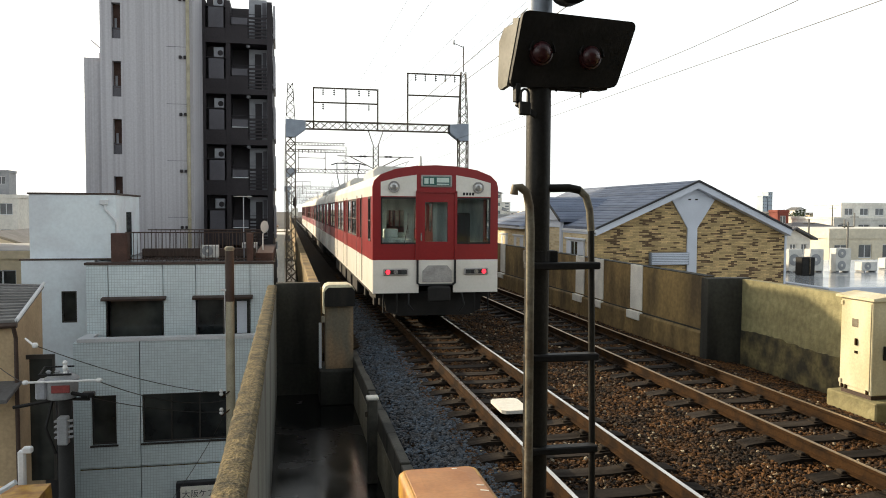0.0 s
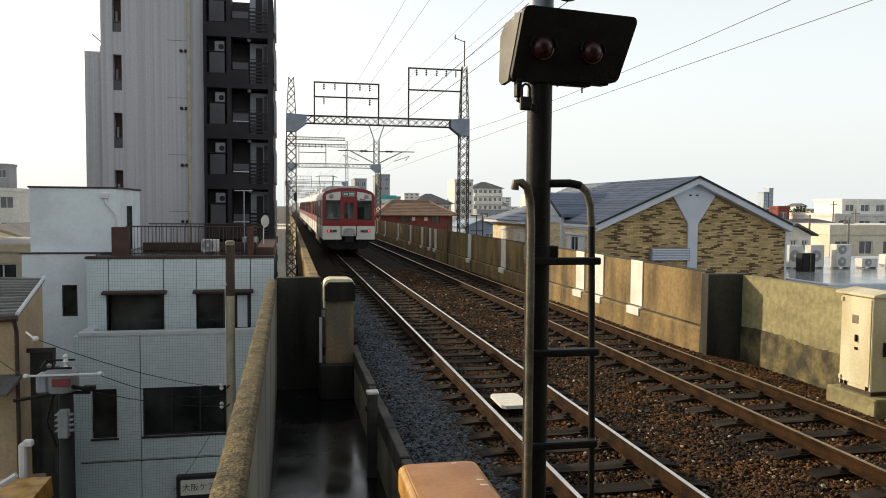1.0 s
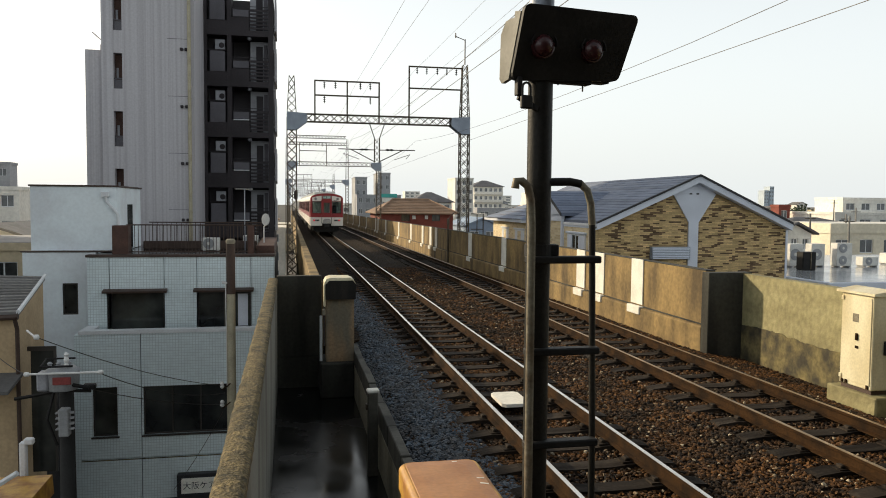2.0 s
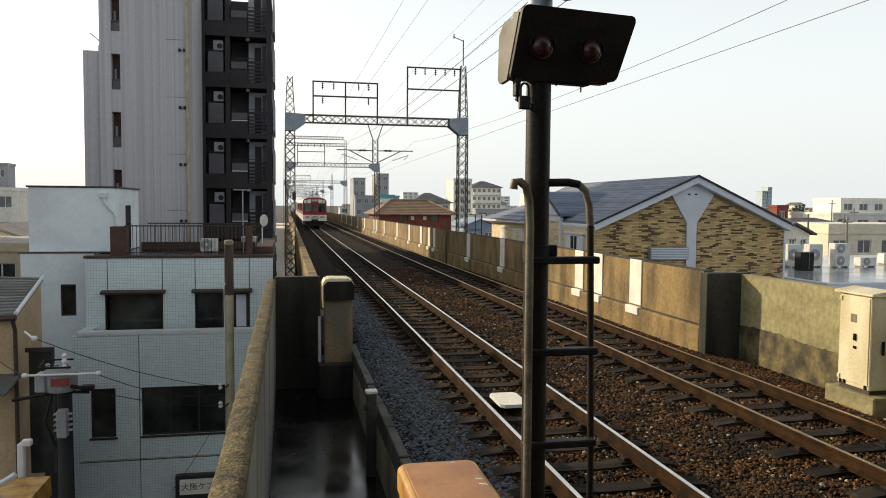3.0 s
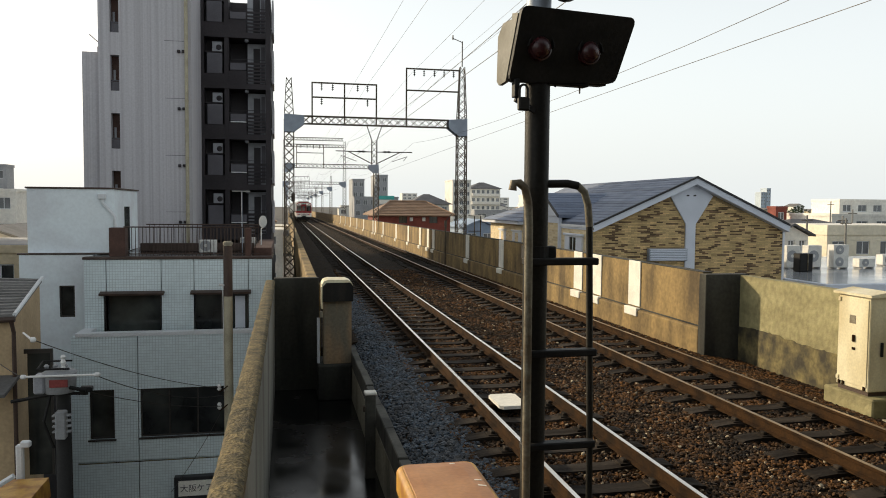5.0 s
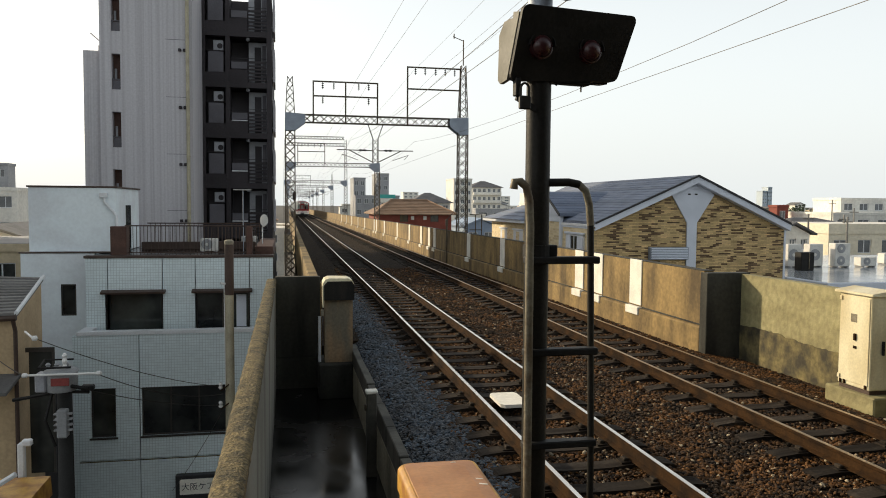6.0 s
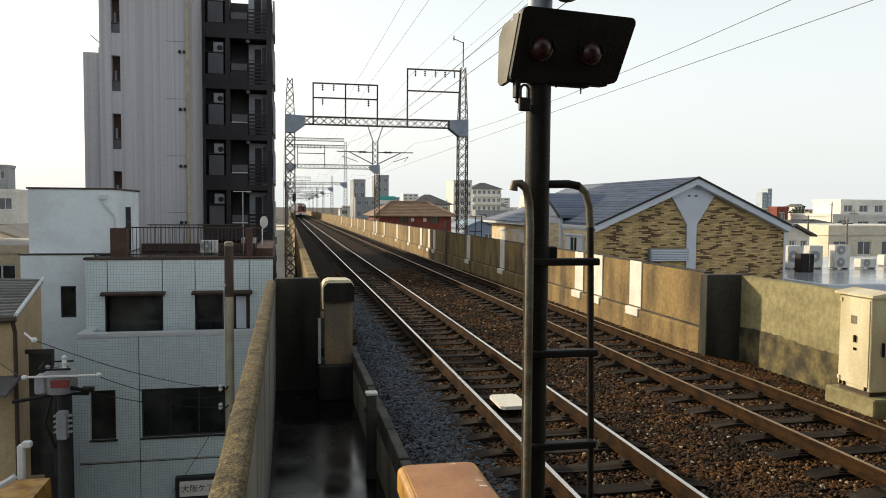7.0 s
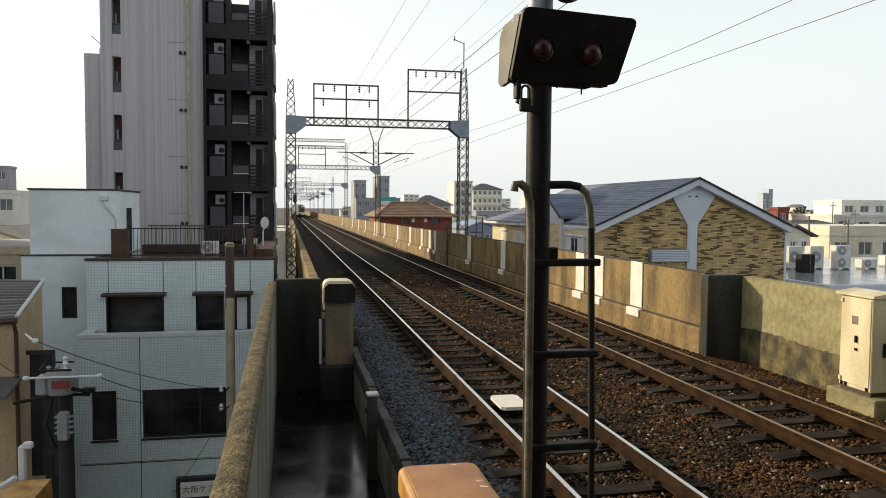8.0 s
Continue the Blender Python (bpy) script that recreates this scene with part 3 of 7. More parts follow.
# hall and canopy out of view, put here to cut the sky's light
part("canopy", B().box(-1.2, 10.2, -40, 0.6, 5.3, 5.6), "plain_render", st)
part("side_wall", B().box(-1.3, -1.2, -40, -1.5, -1, 5.3).box(10.2, 10.3, -40, -1.5, -1, 5.3), "plain_render", st)
part("end_wall", B().box(-1.3, 10.3, -40.2, -40, -1, 5.6), "plain_render", st)
nb = thing("neighbour_building", "plain grey unseen block added to shade the walkway", "building", Matrix.Translation((-16, 8, STREET)), kind="structure")
part("wall", B().box(-22.5, -16.05, 20.0, 46.0, STREET, 8.4), "plain_pale", nb)

# near parapet beside the walkway
par = part("parapet_wall", B().box(-0.41, -0.245, -8, 16.0, -1.9, 0.99), "inner")
tagged(par, "grey rendered parapet wall beside a wet walkway", "wall", kind="structure")
cop = B()
rng = random.Random(3)
y = -8.0
ys = []
while y < 16.02:
    ys.append(y)
    y += 0.06 if y > 2 else 0.6
prof = [(-0.425, 0.985), (-0.42, 1.03), (-0.395, 1.052), (-0.33, 1.056), (-0.27, 1.052), (-0.236, 1.03), (-0.232, 0.985)]
vs = [(x + 0.004 * noise.noise((x * 9, yy * 1.3, 0)) + 0.006 * noise.noise((x * 30, yy * 9, 3)), yy, z + 0.003 * noise.noise((x * 9, yy * 1.7, 5)) + 0.005 * noise.noise((x * 40, yy * 11, 9))) for yy in ys for x, z in prof]
n = len(prof)
cop.add(vs, [(i * n + k, i * n + k + 1, (i + 1) * n + k + 1, (i + 1) * n + k) for i in range(len(ys) - 1) for k in range(n - 1)] + [tuple(range(n)), tuple(range((len(ys) - 1) * n, len(ys) * n))])
part("coping", cop, "coping", par, "rough moss-stained coping", smooth=True)
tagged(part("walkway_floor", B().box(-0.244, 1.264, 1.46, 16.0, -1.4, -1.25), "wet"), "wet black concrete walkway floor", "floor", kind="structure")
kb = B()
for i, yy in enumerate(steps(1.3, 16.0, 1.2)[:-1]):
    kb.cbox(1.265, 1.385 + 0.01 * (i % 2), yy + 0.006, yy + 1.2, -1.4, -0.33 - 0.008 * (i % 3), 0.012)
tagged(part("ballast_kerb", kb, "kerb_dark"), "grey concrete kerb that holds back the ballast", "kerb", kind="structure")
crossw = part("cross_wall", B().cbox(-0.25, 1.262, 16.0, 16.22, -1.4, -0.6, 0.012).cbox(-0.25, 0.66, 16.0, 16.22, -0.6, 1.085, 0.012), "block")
tagged(crossw, "stained and shade-blackened concrete end wall of the walkway", "wall", kind="structure")
lp = B()
lp.sweep([(0.46, -1.2), (0.70, -1.2), (0.70, 0.9), (0.68, 0.93), (0.48, 0.93), (0.46, 0.9)], YS)
tagged(part("far_parapet_wall", lp, "wall_concrete"), "sunlit yellowed concrete parapet along the track", "wall", kind="structure")

# parapet on the far side of the tracks, with white pilasters
WALL_X = 8.15
rw = part("trackside_wall", B().sweep([(WALL_X, -0.7), (WALL_X + 0.2, -0.7), (WALL_X + 0.2, 1.31), (WALL_X, 1.31)], [13.82, 20] + steps(20, 80, 10)[1:] + steps(80, FAR, 10)[1:]), "wall_concrete")
tagged(rw, "yellow-brown stained concrete parapet wall with white pilasters", "wall", kind="structure")
part("ledge", B().sweep([(WALL_X - 0.09, -0.7), (WALL_X - 0.003, -0.7), (WALL_X - 0.003, 0.21), (WALL_X - 0.07, 0.2), (WALL_X - 0.09, 0.17)], [13.82, 20] + steps(20, FAR, 10)[1:]), "wall_concrete", rw, "stained lower ledge")
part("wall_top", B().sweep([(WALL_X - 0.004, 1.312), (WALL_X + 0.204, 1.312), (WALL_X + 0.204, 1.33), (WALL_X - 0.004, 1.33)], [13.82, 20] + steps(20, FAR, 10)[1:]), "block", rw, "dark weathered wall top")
part("ledge_joint", B().sweep([(WALL_X - 0.012, 0.212), (WALL_X - 0.003, 0.212), (WALL_X - 0.003, 0.245), (WALL_X - 0.012, 0.238)], [13.82, 20] + steps(20, FAR, 10)[1:]), "block", rw, "dark seam above the ledge")
pil = B().cbox(-0.03, -0.003, -0.31, 0.31, 0.27, 1.335, 0.006).mesh("pilaster")
foot = B().cbox(-0.125, -0.003, -0.33, 0.33, 0.0, 0.19, 0.012).mesh("pilaster_foot")
for y in (16.83, 19.09, 20.42, 28.37, 34.0, 42.28, 43.95, 46.65, 51.3, 57.2, 65.1, 71.0, 72.9, 82, 90, 99, 108, 118):
    o = part("pilaster", pil, "white_paint", rw, at=Matrix.Translation((WALL_X + bend(y), y, fall(y))))
    part("pilaster_foot", foot, "white_paint", o, at=Matrix.Translation((0, 0, 0.045)))
tagged(part("wall_return", B().cbox(WALL_X - 0.09, 9.0, 13.55, 13.815, -0.7, 1.3, 0.012), "block"), "stained concrete step in the parapet, its shade painted black", "wall", kind="structure")
nw = part("near_trackside_wall", B().box(8.8, 9.0, -8, 13.548, -0.7, 1.28), "old_wall")
tagged(nw, "patched grey-green mouldy concrete parapet wall", "wall", kind="structure")
low = B()
ys = steps(-8, 13.54, 0.07)
tops = [0.26 + 0.03 * math.sin(q * 2.1) + 0.025 * noise.noise((0, q * 5, 0)) + 0.02 * noise.noise((3, q * 17, 0)) for q in ys]
for (ya, yb), (za, zb) in zip(zip(ys, ys[1:]), zip(tops, tops[1:])):
    low.add([(8.786, ya, -0.7), (8.786, yb, -0.7), (8.786, yb, zb), (8.786, ya, za), (8.8, yb, zb + 0.004), (8.8, ya, za + 0.004)], [(0, 1, 2, 3), (3, 2, 4, 5)])
part("stained_skirt", low, "mould", nw, "black mouldy wall foot")

# ---- tracks ----
TRACKS = (3.123, 6.392)
bed = B()
sect = [(0.70, -0.75), (0.70, -0.42), (1.6, -0.3), (2.0, -0.235), (4.2, -0.235), (4.75, -0.27), (5.3, -0.235), (7.45, -0.235), (7.85, -0.3), (8.1, -0.4), (8.1, -0.75)]
bed.sweep(sect, YS)
near = [(1.385, -0.75), (1.385, -0.4)] + sect[2:-2] + [(8.77, -0.42), (8.77, -0.75)]
bed.sweep(near, [-8, -2, 4, 10, 16.2])
tagged(part("ballast_bed", bed, "ballast_bed"), "bed of brown railway ballast", "ballast", kind="structure")


def stones(name, count, size, where, material, label, seed, height):
    """Thousands of broken stones in one mesh."""
    rs = np.random.RandomState(seed)
    phi = (1 + 5 ** 0.5) / 2
    ico = np.array([(-1, phi, 0), (1, phi, 0), (-1, -phi, 0), (1, -phi, 0), (0, -1, phi), (0, 1, phi), (0, -1, -phi), (0, 1, -phi), (phi, 0, -1), (phi, 0, 1), (-phi, 0, -1), (-phi, 0, 1)]) / 1.9
    tri = np.array([(0, 11, 5), (0, 5, 1), (0, 1, 7), (0, 7, 10), (0, 10, 11), (1, 5, 9), (5, 11, 4), (11, 10, 2), (10, 7, 6), (7, 1, 8), (3, 9, 4), (3, 4, 2), (3, 2, 6), (3, 6, 8), (3, 8, 9), (4, 9, 5), (2, 4, 11), (6, 2, 10), (8, 6, 7), (9, 8, 1)])
    x0, x1, y0, y1 = where
    u = rs.rand(count)
    yy = y0 * (y1 / y0) ** u  # closer together near the eye
    xx = x0 + (x1 - x0) * rs.rand(count)
    zz = np.array([height(a, b) for a, b in zip(xx, yy)])
    sc = size * (0.6 + 0.8 * rs.rand(count)) * (0.8 + 0.5 * u)
    q = rs.normal(size=(count, 4))
    q /= np.linalg.norm(q, axis=1)[:, None]
    w, x, y, z = q.T
    rot = np.stack([1 - 2 * (y * y + z * z), 2 * (x * y - z * w), 2 * (x * z + y * w), 2 * (x * y + z * w), 1 - 2 * (x * x + z * z), 2 * (y * z - x * w), 2 * (x * z - y * w), 2 * (y * z + x * w), 1 - 2 * (x * x + y * y)], -1).reshape(-1, 3, 3)
    shape = ico[None] * (0.7 + 0.5 * rs.rand(count, 12, 1)) * np.stack([np.ones(count), 0.6 + 0.4 * rs.rand(count), 0.5 + 0.3 * rs.rand(count)], -1)[:, None]
    vs = np.einsum("nij,nkj->nki", rot, shape * sc[:, None, None])
    vs[:, :, 2] *= 0.75
    vs += np.stack([xx, yy, zz], -1)[:, None]
    fs = (tri[None] + 12 * np.arange(count)[:, None, None]).reshape(-1, 3)
    me = bpy.data.meshes.new(name)
    me.from_pydata(vs.reshape(-1, 3), [], fs)
    ob = part(name, me, material)
    return tagged(ob, label, "gravel", kind="stuff")


def bed_z(x, y):
    xs = [p[0] for p in near[1:-1]]
    zs = [p[1] for p in near[1:-1]]
    z = float(np.interp(x, xs, zs)) + fall(y)
    for c in TRACKS:  # hollow under the rails' sleepers
        if abs(x - c) < 1.1:
            z += 0.008
    return z + 0.01


stones("brown_ballast", 62000, 0.033, (2.0, 8.0, 5.2, 34.0), "stone_brown", "loose rust-brown ballast stones between the sleepers", 1, bed_z)
stones("grey_ballast", 13000, 0.034, (1.4, 2.25, 5.5, 24.0), "stone_grey", "loose grey ballast stones beside the track, tinted blue for shade", 2, bed_z)
stones("pale_ballast", 1800, 0.026, (2.1, 8.0, 5.2, 30.0), "stone_pale", "scattered pale and yellowed ballast stones", 7, lambda a, b: bed_z(a, b) + 0.012)
stones("side_ballast", 8000, 0.028, (7.7, 8.72, 6.0, 14.0), "stone_brown", "loose brown ballast stones along the parapet wall", 4, bed_z)

slp = B().prism([(-1.02, -0.3), (-1.02, -0.205), (-0.98, -0.185), (-0.75, -0.162), (-0.5, -0.166), (-0.25, -0.186), (0.25, -0.186), (0.5, -0.166), (0.75, -0.162), (0.98, -0.185), (1.02, -0.205), (1.02, -0.3)], -0.115, 0.115)
for s in (-1, 1):
    r = s * 0.568
    slp.box(r - 0.17, r + 0.17, -0.08, 0.08, -0.172, -0.152)
    for d in (-0.1, 0.1):
        slp.cbox(r + d - 0.028, r + d + 0.028, -0.05, 0.05, -0.16, -0.118, 0.01)
slp = slp.mesh("sleeper")
RAIL = [(-0.0635, -0.153), (0.0635, -0.153), (0.0635, -0.143), (0.012, -0.125), (0.008, -0.05), (0.0325, -0.035), (0.0325, -0.006), (-0.0325, -0.006), (-0.0325, -0.035), (-0.008, -0.05), (-0.012, -0.125), (-0.0635, -0.143)]
HEAD = [(-0.024, -0.006), (0.024, -0.006), (0.024, -0.003), (0.018, 0.0), (-0.018, 0.0), (-0.024, -0.003)]
RY = [-8, 0, 20] + steps(20, 80, 10)[1:] + steps(80, FAR, 10)[1:]
for c, lab in zip(TRACKS, ("railway track with polished rails on dark sleepers, nearer the walkway", "railway track with polished rails on dark sleepers, beside the pilastered wall")):
    tr = thing("railway_track", lab, "railway track", group="tracks", kind="structure")
    for s in (-1, 1):
        x = c + s * 0.566
        ra = part("rail", B().sweep([(x + a, b) for a, b in RAIL], RY), "rust", tr)
        part("rail_head", B().sweep([(x + a, b) for a, b in HEAD], RY), "shine" if c < 5 else "wall_tinted_head", ra, "bright worn running surface")
    rest = B()
    for i in range(660):
        y = 3.2 + i * 0.625
        jx = 0.02 * math.sin(i * 5.3)
        if i < 150:
            part("sleeper", slp, "sleeper", tr, at=Matrix.Translation((c + bend(y) + jx, y, fall(y))) @ Matrix.Rotation(0.012 * math.sin(i * 3.1), 4, "Z"))
        else:
            rest.box(c + bend(y) - 1.02, c + bend(y) + 1.02, y - 0.115, y + 0.115, -0.3 + fall(y), -0.17 + fall(y))
    tagged(part("far_sleepers", rest, "sleeper", tr), kind="stuff")


# ---- the departing train ----
def commuter_train():
    """Four red and white cars; the rear face stands at y = 0, centred on x = 0."""
    root = thing("commuter_train", "red and white commuter train leaving, red tail lamps lit", "train")
    W, L = 1.37, 20.3
    for k in range(4):
        y0, y1 = k * 20.9, k * 20.9 + L
        fy = y0 + 0.06
        # side holes as windows: lower white band, red band, window band pieces, upper white band
        low = B()
        for s in (-1, 1):
            low.box(s * W - 0.03 if s > 0 else -W, W if s > 0 else -W + 0.03, fy, y1, 0.84, 1.53)
        car = part("carriage", low, "train_white", root, "cream lower body side")
        red, up = B(), B()
        doors = [y0 + 3.0 + i * 4.75 for i in range(4)]
        wins = []
        for d in doors:
            wins.append((d - 0.53, d + 0.53))
        spans = []
        prev = y0 + (1.5 if k == 0 else 0.7)
        if k == 0:
            spans.append((y0 + 0.4, y0 + 0.95))
        for d in doors:
            if d - 0.95 - prev > 0.8:
                m = (prev + d - 0.95) / 2
                spans += [(prev, m - 0.06), (m + 0.06, d - 0.95)] if d - 0.95 - prev > 2 else [(prev, d - 0.95)]
            prev = d + 0.95
        if y1 - 0.6 - prev > 0.6:
            spans.append((prev, y1 - 0.6))
        allw = sorted(wins + spans)
        for s in (-1, 1):
            xa, xb = (W - 0.03, W) if s > 0 else (-W, -W + 0.03)
            red.box(xa, xb, fy, y1, 1.535, 1.92)
            y = fy
            for a, b in allw:
                red.box(xa, xb, y, a, 1.92, 2.9)
                y = b
            red.box(xa, xb, y, y1, 1.92, 2.9)
            up.box(xa, xb, fy, y1, 2.9, 3.12)
            for a, b in spans:
                g = B().box(s * (W - 0.022), s * (W - 0.014), a, b, 1.92, 2.9)
                part("window_pane", g, "train_glass", car).visible_shadow = False
                fr = B()
                for q in ((a, a + 0.05, 1.92, 2.9), (b - 0.05, b, 1.92, 2.9), (a, b, 1.92, 1.97), (a, b, 2.85, 2.9), (a, b, 2.36, 2.39)):
                    fr.box(s * (W - 0.012), s * (W + 0.004), *q)
                part("window_frame", fr, "rubber", car)
            for d in doors:
                for a, b in ((d - 0.65, d - 0.008), (d + 0.008, d + 0.65)):
                    xo, xi = s * (W + 0.001), s * (W + 0.012)
                    ring = [(a, 1.535), (b, 1.535), (b, 2.9), (b - 0.12, 2.9), (b - 0.12, 1.9), (a + 0.12, 1.9), (a + 0.12, 2.9), (a, 2.9)]
                    part("door_leaf", B().prism(ring, xo, xi, "x"), "train_red", car)
                    part("door_pane", B().box(s * (W - 0.02), s * (W - 0.014), a + 0.12, b - 0.1, 1.92, 2.9), "train_glass", car).visible_shadow = False
                part("door_sill", B().box(s * (W + 0.001), s * (W + 0.012), d - 0.65, d + 0.65, 0.9, 1.53), "train_white", car)
                part("door_gap", B().box(s * (W + 0.002), s * (W + 0.016), d - 0.69, d - 0.655, 0.9, 2.97).box(s * (W + 0.002), s * (W + 0.016), d + 0.655, d + 0.69, 0.9, 2.97).box(s * (W + 0.004), s * (W + 0.014), d - 0.012, d + 0.012, 0.9, 2.9), "rubber", car)
        part("side_panel", red, "train_red", car, "dark red upper side")
        arch = [(-W, 3.12), (-1.33, 3.24), (-1.2, 3.36), (-0.9, 3.47), (-0.45, 3.54), (0, 3.56), (0.45, 3.54), (0.9, 3.47), (1.2, 3.36), (1.33, 3.24), (W, 3.12)]
        up.prism(arch + [(W - 0.05, 3.12)] + [(x * 0.96, z - 0.05) for x, z in arch[::-1]][1:-1] + [(-W + 0.05, 3.12)], fy + 0.05, y1)
        part("upper_body", up, "train_white", car, "pale cantrail and curved roof")
        # inside: floor, partition, seats; ends
        inn = B().box(-W + 0.04, W - 0.04, y0 + 0.1, y1 - 0.05, 1.0, 1.05).box(-W + 0.04, W - 0.04, y1 - 0.1, y1 - 0.02, 0.9, 3.3)
        for s in (-1, 1):
            inn.box(s * 1.3, s * 0.85, y0 + 2, y1 - 1, 1.05, 1.5)
        part("interior", inn, "inside", car, "pale green interior")
        # roof gear
        for a in (3.5, 8.2, 12.9, 17.2) if k else (5.0, 12.5, 17.2):
            part("air_conditioner", B().prism([(-0.95, 3.45), (-0.95, 3.62), (-0.8, 3.74), (0.8, 3.74), (0.95, 3.62), (0.95, 3.45)], y0 + a - 1.3, y0 + a + 1.3), "train_roof", car)
        und = B()
        und.box(-1.28, 1.28, y0 + 0.25, y1, 0.7, 0.84)
        for a in (6.2, 8.4, 10.6, 12.8, 14.2):
            for s in (-1, 1):
                und.cbox(s * 0.55 if s > 0 else -1.22, 1.22 if s > 0 else -0.55, y0 + a - 0.8, y0 + a + 0.8, 0.25, 0.7, 0.03)
        part("underframe", und, "under", car, "dark underfloor equipment")
        for a in (3.2, 17.1):
            bg = B()
            for s in (-1, 1):
                bg.cbox(s * 0.9 if s > 0 else -1.02, 1.02 if s > 0 else -0.9, y0 + a - 1.5, y0 + a + 1.5, 0.32, 0.62, 0.04)
                for w in (-1.05, 1.05):
                    bg.lathe([(0.43, -0.06), (0.43, 0.06)], s * 0.56, y0 + a + w, 0.44, "x", 18)
                    bg.cbox(s * 0.95 if s > 0 else -1.12, 1.12 if s > 0 else -0.95, y0 + a + w - 0.15, y0 + a + w + 0.15, 0.3, 0.6, 0.03)
            part("bogie", bg, "under", car)
        if k:
            part("gangway", B().box(-0.55, 0.55, y0 - 0.62, y0 + 0.1, 0.95, 3.0), "rubber", root)
            part("end_wall", B().box(-W + 0.01, W - 0.01, y0 + 0.07, y0 + 0.12, 0.9, 3.3), "train_white", car)
    # rear face
    arch = [(-W, 3.1), (-1.335, 3.23), (-1.2, 3.36), (-0.9, 3.475), (-0.45, 3.55), (0, 3.57), (0.45, 3.55), (0.9, 3.475), (1.2, 3.36), (1.335, 3.23), (W, 3.1)]
    face = B()
    holes = [(-1.18, -0.43, 1.9, 2.86), (0.43, 1.18, 1.9, 2.86), (-0.25, 0.25, 1.93, 2.78)]
    face.wall(-W, W, 1.54, 3.1, 0.0, 0.07, holes)
    face.prism(arch, 0.0, 0.07)
    fc = part("rear_face", face, "train_red", root, "dark red end panel")
    # rounded corner posts
    for s in (-1, 1):
        cn = B().tube([(s * (W - 0.05), 0.055, 1.54), (s * (W - 0.05), 0.055, 3.1)], 0.056, 12)
        part("corner_post", cn, "train_red", fc, smooth=True)
        part("lower_corner", B().tube([(s * (W - 0.05), 0.055, 0.84), (s * (W - 0.05), 0.055, 1.54)], 0.056, 12), "train_white", fc, smooth=True)
    lw = B().prism([(-W, 0.83), (-0.38, 0.83), (-0.38, 1.0), (0.38, 1.0), (0.38, 0.83), (W, 0.83), (W, 1.54), (-W, 1.54)], -0.004, 0.07)
    lo = part("lower_face", lw, "train_white", root, "cream lower end panel")
    for s in (-1, 1):
        part("forehead_panel", B().prism([(s * 0.43, 2.9), (s * 1.2, 2.9), (s * 1.2, 3.2), (s * 0.82, 3.3), (s * 0.43, 3.36)], -0.008, -0.001), "train_white", fc, "cream forehead panel")
        part("window_glass", B().box(min(s * 0.43, s * 1.18), max(s * 0.43, s * 1.18), 0.025, 0.033, 1.9, 2.86), "train_glass", fc).visible_shadow = False
        fr = B()
        a, b = min(s * 0.41, s * 1.2), max(s * 0.41, s * 1.2)
        for q in ((a, a + 0.035, 1.88, 2.88), (b - 0.035, b, 1.88, 2.88), (a, b, 1.88, 1.915), (a, b, 2.845, 2.88)):
            fr.box(q[0], q[1], -0.006, 0.02, q[2], q[3])
        part("window_seal", fr, "rubber", fc)
        hl = B().lathe([(0.125, 0.0), (0.125, -0.03), (0.11, -0.035), (0.095, -0.02)], s * 0.92, -0.008, 3.1, "y", 20)
        h = part("headlamp", hl, "steel_step", fc, "round headlamp, off")
        part("lens", B().lathe([(0.09, 0), (0.085, -0.02), (0.04, -0.032)], s * 0.92, -0.015, 3.1, "y", 16), "lens_clear", h)
        # tail lamp cluster
        c = s * 0.88
        h = part("tail_lamp_housing", B().cbox(c - 0.27, c + 0.27, -0.05, 0.0, 1.21, 1.36, 0.02), "steel_step", lo, "grey lamp housing")
        part("housing_recess", B().box(c - 0.235, c + 0.235, -0.054, -0.049, 1.24, 1.33), "rubber", h)
        for d, m in ((s * 0.17, "tail_lamp"), (0.0, "lens_clear"), (-s * 0.17, "cab_dark")):
            part("lamp", B().lathe([(0.05, 0), (0.045, -0.015)], c + d, -0.054, 1.285, "y", 12), m, h, "lit red tail lamp" if m == "tail_lamp" else "")
        part("wiper", B().tube([(s * 0.7, -0.02, 1.86), (s * 0.62, -0.03, 2.3)], 0.008, 6).tube([(s * 0.62, -0.03, 2.1), (s * 0.62, -0.03, 2.55)], 0.007, 6), "rubber", fc)
        part("car_number", B().box(0.58, 0.63, -0.012, -0.009, 2.93, 2.99).box(0.65, 0.7, -0.012, -0.009, 2.93, 2.99).box(0.72, 0.76, -0.012, -0.009, 2.93, 2.99).box(0.78, 0.83, -0.012, -0.009, 2.93, 2.99), "rubber", fc) if s > 0 else None
    # gangway door
    dr = B().wall(-0.4, 0.4, 1.54, 2.98, -0.015, 0.0, [(-0.25, 0.25, 1.93, 2.78)])
    dd = part("gangway_door", dr, "train_red", fc, "red gangway door with tall window")
    part("door_glass", B().box(-0.25, 0.25, 0.01, 0.02, 1.93, 2.78), "train_glass", dd).visible_shadow = False
    ed = B()
    for q in ((-0.45, -0.4, 1.54, 3.0), (0.4, 0.45, 1.54, 3.0), (-0.45, 0.45, 2.98, 3.02)):
        ed.box(q[0], q[1], -0.05, 0.0, q[2], q[3])
    part("door_frame", ed, "train_red", fc)
    part("door_handle", B().cbox(-0.345, -0.315, -0.035, -0.015, 1.95, 2.12, 0.006), "lens_clear", dd)
    bl = part("destination_sign", B().cbox(-0.34, 0.34, -0.03, 0.0, 3.1, 3.36, 0.02), "steel_step", fc, "framed destination sign with green blind")
    part("blind", B().box(-0.3, 0.3, -0.033, -0.029, 3.135, 3.325), "blind", bl)
    tx = B()
